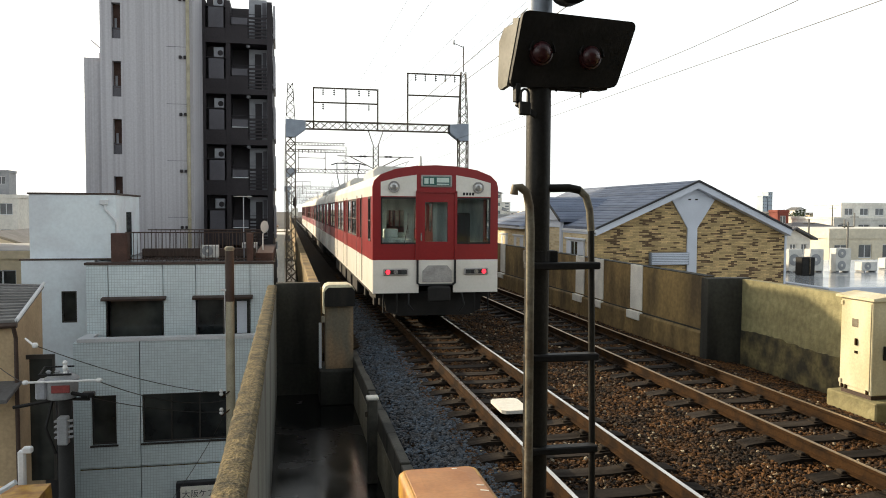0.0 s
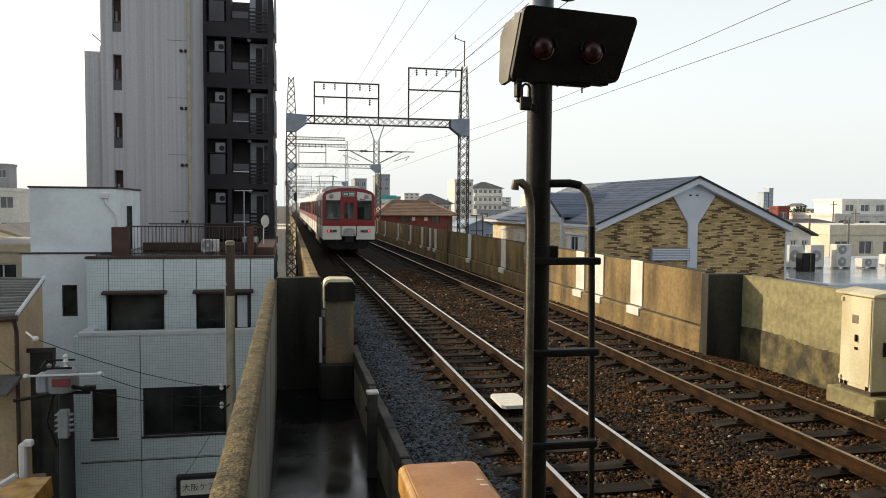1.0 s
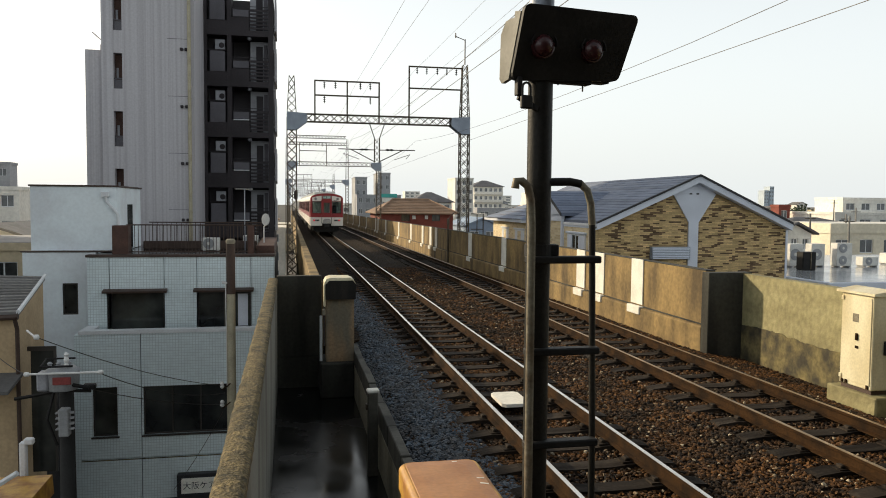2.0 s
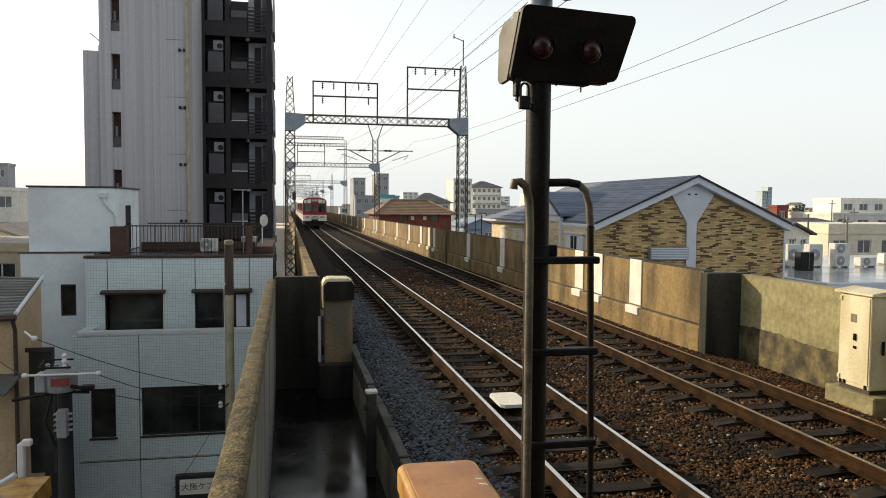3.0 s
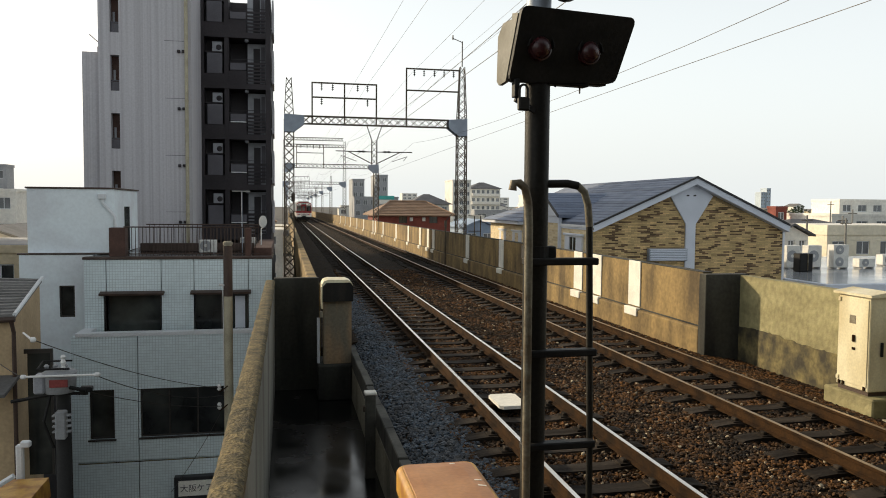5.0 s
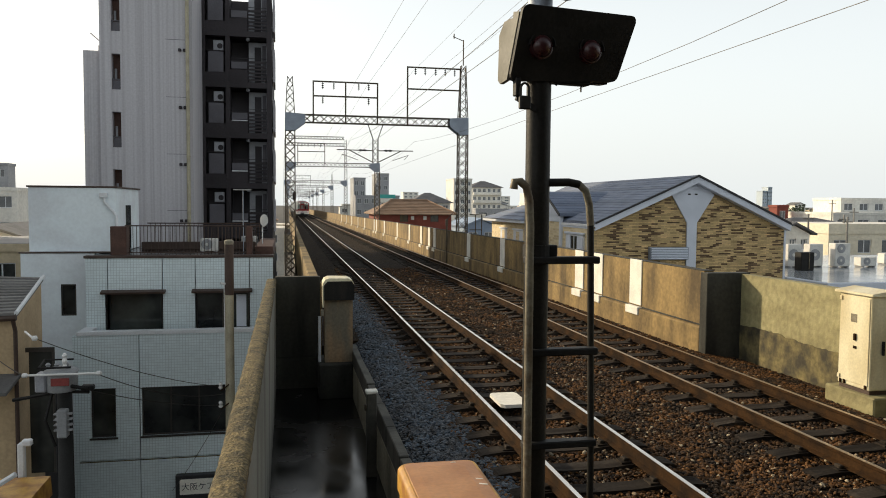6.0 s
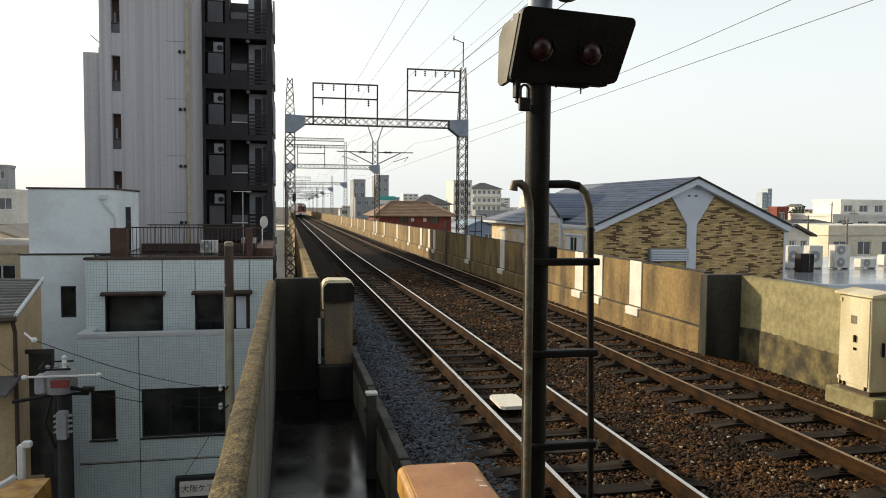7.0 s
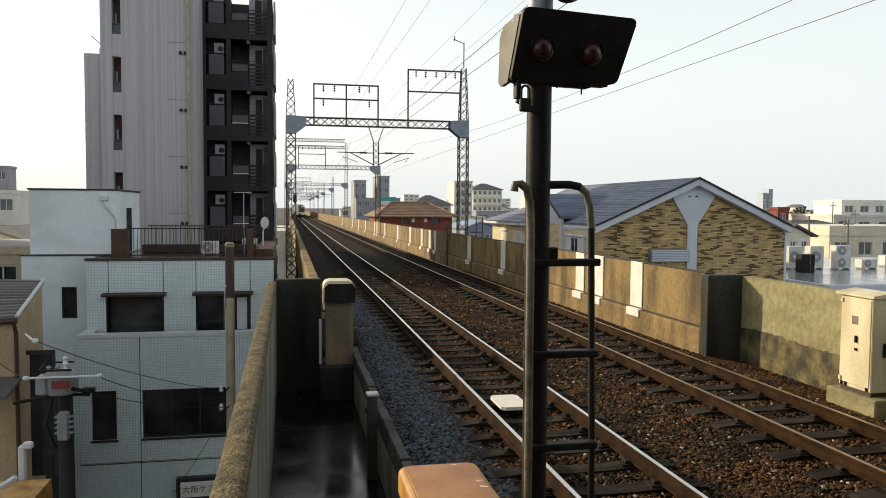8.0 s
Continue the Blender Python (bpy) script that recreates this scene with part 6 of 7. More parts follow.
# ---- gabled brick house across the tracks ----
def gable_house():
    k = 0.933
    yh = 28.0
    def hx(x):
        return x * k
    def hz(z):
        return 2.6 + (z - 2.6) * k
    xl, xr, xp = hx(12.52), hx(21.55), hx(17.1)
    ze, zp = hz(1.84), hz(3.84)
    root = thing("gabled_house", "tan brick house with blue-grey slate gable roof and pale Y-shaped trim", "house", Matrix.Translation((xp, yh + 6, STREET)))
    yb = yh + 13
    part("wall", B().prism([(xl + 0.03, STREET), (xr - 0.03, STREET), (xr - 0.03, ze - 0.02), (xp, zp - 0.08), (xl + 0.03, ze - 0.02)], yh + 0.05, yb), "mortar", root, "tan wall")
    wall = root.children[0]
    # bricks in running bond; some dark
    rr = random.Random(11)
    bw, bh = 0.27, 0.06
    light = B().cbox(0, bw - 0.01, -0.014, 0.02, 0, bh - 0.01, 0.003).mesh("brick")
    light.materials.append(M["brick_tan"])
    dark = light.copy()
    dark.materials.clear()
    dark.materials.append(M["brick_dark"])
    joined = {"brick_tan": B(), "brick_dark": B()}
    count = 0
    z0 = hz(-0.75)
    nrow = int((zp - z0) / bh)
    slope = (zp - ze) / (xp - xl)
    for r in range(nrow):
        z = z0 + r * bh
        run = 0
        x = xl + 0.05 - (bw / 2 if r % 2 else 0)
        while x < xr - 0.05:
            run -= 1
            if run < -rr.choice((2, 2, 3, 4, 5)):
                run = rr.choice((1, 1, 2, 2))
            isdark = run > 0 and rr.random() < 0.85
            xa, xb = max(x, xl + 0.04), min(x + bw - 0.01, xr - 0.04)
            zt = z + bh - 0.01
            lim = min(ze + slope * (xa - xl), ze + slope * (xr - xb)) - 0.2
            mid = (xa + xb) / 2
            v = abs(mid - hx(17.03))
            inv = v < 0.28 or (z > hz(1.95) and v < 0.22 + (z - hz(1.95)) * 0.82)
            louvre = hx(15.05) < mid < hx(16.85) and hz(0.33) < z < hz(0.87)
            if zt < lim and xb - xa > 0.06 and not inv and not louvre:
                if xb - xa > bw - 0.02 and z > hz(-0.35) and count < 300 and z < hz(0.78):
                    part("brick", dark if isdark else light, "brick_tan", wall, at=Matrix.Translation((xa, yh + 0.03, z)))
                    count += 1
                else:
                    joined["brick_dark" if isdark else "brick_tan"].cbox(xa, xb, yh + 0.016, yh + 0.05, z, zt, 0.003)
            x += bw
    for kk, b in joined.items():
        tagged(part("brickwork", b, kk, wall), kind="stuff")
    # pale Y: broad head under the ridge and a narrow leg
    yx = hx(17.03)
    part("y_trim", B().prism([(yx - 0.21, STREET), (yx + 0.21, STREET), (yx + 0.21, hz(1.9)), (yx + 0.95, hz(3.12)), (yx + 0.4, hz(3.5)), (yx + 0.06, zp - 0.1), (yx - 0.4, hz(3.5)), (yx - 0.92, hz(3.12)), (yx - 0.21, hz(1.9))], yh - 0.03, yh + 0.04), "fascia", root, "pale Y-shaped rendered trim")
    for s in (-0.16, 0.14):
        part("vent_slot", B().cbox(yx + s - 0.06, yx + s + 0.06, yh - 0.045, yh - 0.029, hz(3.1), hz(3.16), 0.006), "black_trim", root)
    part("corner_strip", B().box(xl - 0.03, xl + 0.04, yh - 0.01, yh + 0.08, STREET, ze - 0.05), "fascia", root)
    part("corner_strip", B().box(xr - 0.04, xr + 0.05, yh - 0.01, yh + 0.08, STREET, ze - 0.05), "fascia", root)
    # louvred vent box
    lv = part("louvre_box", B().cbox(hx(15.05), hx(16.83), yh - 0.16, yh + 0.04, hz(0.33), hz(0.86), 0.01), "gusset", root, "grey louvred shutter box")
    for i in range(7):
        part("slat", B().prism([(yh - 0.2, hz(0.36) + i * 0.066), (yh - 0.162, hz(0.36) + i * 0.066 + 0.03), (yh - 0.162, hz(0.36) + i * 0.066 + 0.045), (yh - 0.2, hz(0.36) + i * 0.066 + 0.015)], hx(15.1), hx(16.78), "x"), "fascia", lv)
    # roof
    for s, xe in ((-1, xl), (1, xr)):
        ov = 0.03
        ex, ez = xe + s * ov, ze - slope * ov
        rf = part("roof_slope", B().prism([(ex, ez + 0.08), (xp, zp + 0.08), (xp, zp - 0.02), (ex, ez - 0.02)], yh - 0.3, yb + 0.3), "roof_blue", root, "blue-grey slate roof slope")
        L = math.hypot(xp - ex, zp - ez)
        nrow = 17
        if s < 0:
            for i in range(nrow):
                f0, f1 = i / nrow, (i + 1) / nrow
                a, b = Vector((ex + (xp - ex) * f0, 0, ez + 0.09 + (zp - ez) * f0)), Vector((ex + (xp - ex) * f1, 0, ez + 0.09 + (zp - ez) * f1))
                part("slate_course", B().prism([(a.x, a.z + 0.025), (b.x, b.z + 0.006), (b.x, b.z - 0.004), (a.x, a.z)], yh - 0.28, yb + 0.28), "roof_blue", rf)
        part("barge_trim", B().prism([(ex - s * 0.0, ez + 0.1), (xp, zp + 0.11), (xp, zp + 0.03), (ex, ez + 0.02)], yh - 0.38, yh - 0.3), "black_trim", rf, "black roof edge")
        part("barge_board", B().prism([(ex, ez + 0.015), (xp, zp + 0.025), (xp, zp - 0.22), (ex, ez - 0.23)], yh - 0.33, yh - 0.28), "fascia", rf, "pale barge board")
        part("soffit", B().prism([(ex, ez - 0.2), (xp, zp - 0.2), (xp, zp - 0.23), (ex, ez - 0.23)], yh - 0.28, yh + 0.02), "fascia", rf)
        part("gutter", B().prism([(ex - 0.07, ez - 0.1), (ex + 0.07, ez - 0.1), (ex + 0.06, ez), (ex - 0.06, ez)], yh - 0.3, yb + 0.3), "alu_pale", rf)
    # brick side that faces the tracks, with a cross-gabled bay
    part("side_cladding", B().box(xl - 0.03, xl + 0.028, yh + 0.12, yb, STREET, ze - 0.12), "cream_brick", root, "cream speckled brick side wall")
    part("eave_board", B().box(xl - 0.06, xl - 0.032, yh + 0.1, yb, ze - 0.2, ze - 0.03), "fascia", root, "pale eave board")
    b0, b1, bxl = yh + 3.3, yh + 6.7, xl - 0.12
    bm, zg, zr = (b0 + b1) / 2, 2.2, 3.12
    bay = part("side_bay", B().box(bxl, xl - 0.031, b0, b1, STREET, zg), "cream_brick", root, "cream brick side bay")
    cr = part("bay_roof", B().prism([(b0 - 0.3, zg - 0.06), (bm, zr), (b1 + 0.3, zg - 0.06), (b1 + 0.3, zg + 0.04), (bm, zr + 0.1), (b0 - 0.3, zg + 0.04)], bxl - 0.15, xl + 3.2, "x"), "roof_blue", bay, "cross roof over the bay")
    for i in range(9):
        f0, f1 = i / 9, (i + 1) / 9
        ya, yc, za, zc = b0 - 0.3 + (bm - b0 + 0.3) * f0, b0 - 0.3 + (bm - b0 + 0.3) * f1, zg + 0.045 + (zr - zg + 0.06) * f0, zg + 0.045 + (zr - zg + 0.06) * f1
        part("slate_course", B().prism([(ya, za), (yc, zc), (yc, zc + 0.006), (ya, za + 0.03)], bxl - 0.15, xl + 3.1, "x"), "roof_blue", cr)
    part("pediment", B().prism([(b0 - 0.25, zg), (b1 + 0.25, zg), (bm, zr - 0.03)], bxl - 0.1, bxl + 0.0, "x"), "fascia", bay, "pale gable pediment")
    part("round_vent", B().lathe([(0.3, 0.0), (0.3, -0.03), (0.24, -0.035), (0.24, -0.01)], bxl - 0.1, bm, (zg * 2 + zr) / 3, "x", 18), "trans_grey", bay, "round grille in the pediment")
    part("bay_verge", B().prism([(b0 - 0.32, zg - 0.06), (bm, zr + 0.02), (bm, zr + 0.13), (b0 - 0.32, zg + 0.06)], bxl - 0.2, bxl - 0.152, "x"), "black_trim", bay)
    part("bay_frieze", B().box(bxl - 0.04, bxl - 0.002, b0, b1, zg - 0.3, zg - 0.002), "fascia", bay, "pale frieze board")
    part("bay_corner", B().cbox(bxl - 0.03, bxl + 0.12, b0 - 0.03, b0 + 0.12, STREET, zg - 0.02, 0.01), "fascia", bay)
    part("rain_pipe", B().tube([(xl - 0.09, yh + 0.25, ze - 0.1), (xl - 0.09, yh + 0.25, STREET)], 0.045, 8), "alu_pale", root)
    side_window(root, xl - 0.03, yh + 0.75, yh + 2.75, 0.15, 1.42)


def side_window(parent, x, y0, y1, z0, z1):
    """A white-framed window with pale blue shutters on a wall that faces the tracks."""
    w = part("window", B().box(x - 0.05, x - 0.002, y0, y1, z0, z0 + 0.07).box(x - 0.05, x - 0.002, y0, y1, z1 - 0.07, z1).box(x - 0.05, x - 0.002, y0, y0 + 0.07, z0 + 0.07, z1 - 0.07).box(x - 0.05, x - 0.002, y1 - 0.07, y1, z0 + 0.07, z1 - 0.07), "alu_pale", parent, "white window frame")
    a, b = y0 + (y1 - y0) * 0.36, y0 + (y1 - y0) * 0.72
    part("pane", B().box(x - 0.03, x - 0.002, a, b, z0 + 0.07, z1 - 0.07), "dark_glass", w)
    for c, d in ((y0 + 0.07, a), (b, y1 - 0.07)):
        sh = part("shutter", B().box(x - 0.06, x - 0.002, c + 0.01, d - 0.01, z0 + 0.07, z1 - 0.07), "fascia", w, "pale blue shutter")
    part("mullion", B().box(x - 0.045, x - 0.002, (a + b) / 2 - 0.03, (a + b) / 2 + 0.03, z0 + 0.07, z1 - 0.07), "alu_pale", w)
    part("hood", B().cbox(x - 0.12, x - 0.002, y0 - 0.06, y1 + 0.06, z1, z1 + 0.09, 0.015), "fascia", w)
    return w


gable_house()


# ---- small houses, blocks and skyline ----
def block(name, label, x0, x1, y0, y1, z1, wall, roof="far_dark", storeys=2, cols=3, roofing="flat", win="dark_glass", rows_from=0, rise=1.5, z0=STREET, side=False, band=0.35):
    """A building with inset windows on the side that faces the station."""
    root = thing(name, label, "building", Matrix.Translation(((x0 + x1) / 2, (y0 + y1) / 2, z0)))
    h = (z1 - z0) / storeys
    w = (x1 - x0) / cols
    holes = [(x0 + w * (i + 0.22), x0 + w * (i + 0.78), z0 + h * (j + 0.35), z0 + h * (j + 0.8)) for i in range(cols) for j in range(rows_from, storeys)]
    wl_ = part("wall", B().wall(x0, x1, z0, z1, y0, y0 + 0.25, holes).box(x0, x1, y0 + 0.5, y1, z0, z1), wall, root)
    part("wall_joint", B().box(x0, x0 + 0.2, y0 + 0.252, y0 + 0.498, z0, z1).box(x1 - 0.2, x1, y0 + 0.252, y0 + 0.498, z0, z1), wall, wl_)
    for hh in holes:
        window(wl_, *hh, y0, 1, 0.15, frame_mat="alu_pale", pane_mat="far_pane" if y0 > 50 else win, w=0.06, sill=False)
    if side:
        n = max(2, int((y1 - y0) / 3))
        for i in range(n):
            for j in range(rows_from, storeys):
                ya = y0 + (y1 - y0) * (i + 0.3) / n
                part("side_window", B().cbox(x0 - 0.03, x0 + 0.02, ya, ya + 1.2, z0 + h * (j + 0.35), z0 + h * (j + 0.8), 0.02), win, wl_)
    if roofing == "flat":
        part("parapet", B().box(x0 - 0.1, x1 + 0.1, y0 - 0.1, y1 + 0.1, z1, z1 + band), wall, root)
        part("roof_deck", B().box(x0 + 0.1, x1 - 0.1, y0 + 0.1, y1 - 0.1, z1 + band + 0.001, z1 + band + 0.02), roof, root)
    elif roofing == "hip":
        o, r = 0.6, min(x1 - x0, y1 - y0) * 0.42
        a = [(x0 - o, y0 - o, z1), (x1 + o, y0 - o, z1), (x1 + o, y1 + o, z1), (x0 - o, y1 + o, z1)]
        m = (y0 + y1) / 2
        part("roof", B().add(a + [(x0 + r, m, z1 + rise), (x1 - r, m, z1 + rise)], [(0, 1, 5, 4), (1, 2, 5), (2, 3, 4, 5), (3, 0, 4), (3, 2, 1, 0)]), roof, root, "hipped roof")
        part("eave", B().box(x0 - o, x1 + o, y0 - o, y1 + o, z1 - 0.1, z1 - 0.004), roof, root)
    else:
        o, m = 0.4, (x0 + x1) / 2
        part("roof", B().prism([(x0 - o, z1 - 0.1), (m, z1 + rise), (x1 + o, z1 - 0.1), (x1 + o, z1 + 0.05), (m, z1 + rise + 0.16), (x0 - o, z1 + 0.05)], y0 - o, y1 + o), roof, root, "pitched roof")
        part("gable", B().prism([(x0, z1 - 0.01), (x1, z1 - 0.01), (m, z1 + rise - 0.08)], y0 + 0.02, y1 - 0.02), wall, root)
    return root


def cream_house():
    root = thing("cream_house", "cream brick house with grey slate hipped roof beside the railway", "house", Matrix.Translation((14.5, 40.5, STREET)))
    x0, x1, y0, y1, z1 = 11.7, 18.0, 36.7, 43.1, 1.72
    part("wall", B().box(x0, x1, y0, y1, STREET, z1), "cream_brick", root, "cream speckled brick wall")
    part("eave", B().cbox(x0 - 0.45, x1 + 0.4, y0 - 0.4, y1 + 0.4, z1 - 0.02, z1 + 0.14, 0.02), "fascia", root, "pale eave board")
    e = [(x0 - 0.5, y0 - 0.45, z1 + 0.142), (x1 + 0.45, y0 - 0.45, z1 + 0.142), (x1 + 0.45, y1 + 0.45, z1 + 0.142), (x0 - 0.5, y1 + 0.45, z1 + 0.142)]
    m = (y0 + y1) / 2
    rf = part("roof", B().add(e + [(x0 + 2.6, m, 3.1), (x1 - 2.6, m, 3.1)], [(0, 1, 5, 4), (1, 2, 5), (2, 3, 4, 5), (3, 0, 4), (3, 2, 1, 0)]), "roof_blue", root, "grey slate hipped roof")
    for i in range(7):
        f = i / 7
        p, q = (Vector(e[k]).lerp(Vector((x0 + 2.6, m, 3.1)), f) for k in (0, 3))
        part("slate_course", B().tube([p + Vector((0, 0, 0.015)), q + Vector((0, 0, 0.015))], 0.02, 4), "roof_blue", rf)
    side_window(root, x0, 36.95, 38.6, 0.1, 1.3)
    side_window(root, x0, 39.75, 41.1, 0.1, 1.3)


cream_house()
block("blue_shed", "blue sided shed roof beyond the parapet", 22.0, 26.2, 94, 104, -0.1, "far_blue", "far_blue", 2, 2, "gable", rise=0.9)
def red_hall():
    root = thing("red_brick_hall", "long red brick hall with a brown hipped tile roof", "building", Matrix.Translation((13.3, 86, STREET)))
    x0, x1, y0, y1, z1 = 9.5, 17.3, 80.4, 91, 1.5
    holes = [(11.7, 12.6, 0.75, 1.45), (15.0, 15.9, 0.75, 1.45)]
    wl_ = part("wall", B().wall(x0, x1, STREET, z1, y0, y0 + 0.3, holes).box(x0, x1, y0 + 0.6, y1, STREET, z1).box(x0, x0 + 0.2, y0 + 0.302, y0 + 0.598, STREET, z1).box(x1 - 0.2, x1, y0 + 0.302, y0 + 0.598, STREET, z1), "brick_red", root, "red brick wall")
    for h in holes:
        window(wl_, *h, y0, 1, 0.15, frame_mat="alu", pane_mat="dark_glass", w=0.06, sill=False)
    for x in (13.05, 14.4):
        part("vent_plate", B().cbox(x - 0.18, x + 0.18, y0 - 0.06, y0 - 0.002, 0.95, 1.35, 0.02), "pale", wl_, "pale vent plate")
    o = 0.55
    e = [(x0 - o, y0 - o, z1 + 0.1), (x1 + o, y0 - o, z1 + 0.1), (x1 + o, y1 + o, z1 + 0.1), (x0 - o, y1 + o, z1 + 0.1)]
    m = (y0 + y1) / 2
    rf = part("roof", B().add(e + [(x0 + 1.9, m, 3.05), (x1 - 1.7, m, 3.05)], [(0, 1, 5, 4), (1, 2, 5), (2, 3, 4, 5), (3, 0, 4), (3, 2, 1, 0)]), "roof_brown", root, "brown tiled hipped roof")
    part("ridge", B().tube([(x0 + 1.9, m, 3.08), (x1 - 1.7, m, 3.08)], 0.12, 8), "roof_brown", rf)
    for a, b in ((0, 4), (1, 5)):
        part("hip_ridge", B().tube([e[a], (x0 + 1.9, m, 3.08) if b == 4 else (x1 - 1.7, m, 3.08)], 0.09, 6), "roof_brown", rf)
    for i in range(1, 9):
        f = i / 9
        p, q = Vector(e[0]).lerp(Vector((x0 + 1.9, m, 3.05)), f), Vector(e[1]).lerp(Vector((x1 - 1.7, m, 3.05)), f)
        part("tile_course", B().tube([p + Vector((0, 0, 0.02)), q + Vector((0, 0, 0.02))], 0.035, 4), "roof_brown", rf)
    part("eave", B().cbox(x0 - o, x1 + o, y0 - o, y1 + o, z1 - 0.02, z1 + 0.096, 0.02), "roof_brown", root)


red_hall()
ab = block("apartment_block", "pale apartment block with rows of balconies and dark roof", 60.9, 71.0, 250, 262, 8.6, "far_white", "far_dark", 6, 6, "hip", rise=2.2, rows_from=1)
for i in range(1, 6):
    part("balcony", B().cbox(61.1, 70.8, 248.9, 249.98, STREET + i * 2.68, STREET + i * 2.68 + 0.95, 0.05), "far_white", ab)
block("white_flats", "pale stepped flats behind the gantry mast", 43.6, 48.6, 200, 210, 9.3, "far_white", "far_grey", 7, 3, rows_from=2)
block("dark_roof_house", "house with a dark pitched roof behind the brick hall", 24.5, 32, 150, 160, 3.0, "far_white", "far_dark", 4, 4, "hip", rise=2.0, rows_from=3)
block("grey_block", "tall grey office block in the distance", 18.6, 22.0, 220, 232, 9.8, "far_grey", "far_dark", 6, 2, rows_from=3)
block("grey_block", "taller grey block with roof sign in the distance", 25.4, 29.0, 222, 234, 11.2, "far_grey", "far_dark", 7, 2, rows_from=5)
block("grey_block", "broad grey block below the taller ones", 18.6, 31.0, 214, 219, 4.7, "far_grey", "far_dark", 4, 6, rows_from=2)
bb = thing("billboard", "teal roof billboard in the distance", "billboard", Matrix.Translation((25, 205, 3)))
part("board", B().cbox(24.2, 28.6, 205, 205.4, 4.2, 5.2, 0.05), "green_sign", bb)
part("lower_board", B().cbox(24.6, 28.0, 205.05, 205.35, 3.0, 4.15, 0.05), "far_white", bb)
part("legs", B().box(24.9, 25.1, 205.1, 205.3, -4, 3.0).box(27.6, 27.8, 205.1, 205.3, -4, 3.0), "iron", bb)

# flat wet roof beside the gabled house, with its machines
fr = thing("flat_roof_building", "low building with a wet flat roof", "building", Matrix.Translation((28, 33, STREET)))
part("walls", B().box(20.6, 40, 25.9, 42, STREET, -0.42), "far_white", fr)
part("roof_deck", B().box(20.65, 39.9, 26, 41.9, -0.415, -0.36), "membrane", fr, "wet grey roof membrane")
part("roof_kerb", B().cbox(20.3, 40, 25.6, 25.88, -0.8, -0.3, 0.02).cbox(20.3, 20.58, 25.9, 42, -0.8, -0.3, 0.02), "fascia", fr)
for x, y, w, h, dbl in ((24.55, 33.6, 0.75, 1.15, False), (25.75, 33.6, 0.75, 1.15, False), (27.0, 33.3, 0.85, 1.2, True), (28.5, 33.3, 0.9, 0.5, False), (31.0, 34.6, 0.9, 0.6, False)):
    aircon(x, y, -0.36, w, h, 0.5, "white air conditioner unit on the wet flat roof", dbl)
vt = thing("black_vent_stack", "black rooftop vent casing on the wet roof", "vent", Matrix.Translation((24.1, 31.8, -0.36)))
part("case", B().cbox(23.6, 24.3, 31.6, 32.1, -0.36, 0.5, 0.03), "black", vt)
part("edge_strip", B().cbox(23.99, 24.04, 31.57, 31.599, -0.3, 0.48, 0.008), "pole_grey", vt)
block("cream_block", "cream two-storey block with balconies across the roofs", 45.9, 58, 58, 66, 0.35, "far_cream", "far_white", 3, 5, rows_from=2, band=0.85)
block("white_block", "white stepped building on the skyline", 73.4, 96, 92, 104, 1.6, "far_white", "far_white", 3, 7, rows_from=2)
block("small_house", "small grey house with dark roof among the rooftops", 38.0, 41.0, 54, 60, 0.5, "far_white", "far_dark", 4, 3, "gable", rise=0.8, rows_from=2)
block("small_house", "small pale house with dark roof among the rooftops", 46, 52, 70, 77, 0.1, "far_white", "far_dark", 4, 4, "gable", rise=0.8, rows_from=2)
block("small_house", "low pale block with flat roof among the rooftops", 56, 62, 76, 84, 0.0, "far_white", "far_grey", 4, 4, rows_from=2)
block("small_house", "reddish chimney block above the rooftops", 70.4, 72.2, 100, 102, 2.6, "brick_red", "far_dark", 4, 1, rows_from=3)
block("small_house", "white upper storey on the skyline block", 78.6, 94, 97, 103, 3.7, "far_white", "far_white", 5, 6, rows_from=4)
for x, y, t in ((41.6, 55, 2.1), (43.6, 53, 1.9), (55, 66, 2.6), (70, 88, 3.6), (49, 60, 2.0)):
    o = thing("utility_pole", "thin distant utility pole above the rooftops", "utility pole", Matrix.Translation((x, y, STREET)), group="distant poles")
    part("shaft", B().tube([(x, y, STREET), (x, y, t)], [0.13, 0.07], 8), "plain_render", o)
    part("crossarm", B().box(x - 0.5, x + 0.5, y - 0.04, y + 0.04, t - 0.45, t - 0.38), "iron", o)
block("roof_row", "long low house row with dark roofs beyond the cream block", 52.2, 60.0, 72, 78, 0.60, "far_grey", "far_dark", 4, 6, "hip", rise=0.9, rows_from=3)
block("dark_house", "dark-roofed house among low roofs", 43, 52, 72, 82, 0.6, "far_grey", "far_dark", 2, 4, "gable", rise=1.4)

# scattered low-rise city to the horizon
rc = random.Random(29)
spots = []
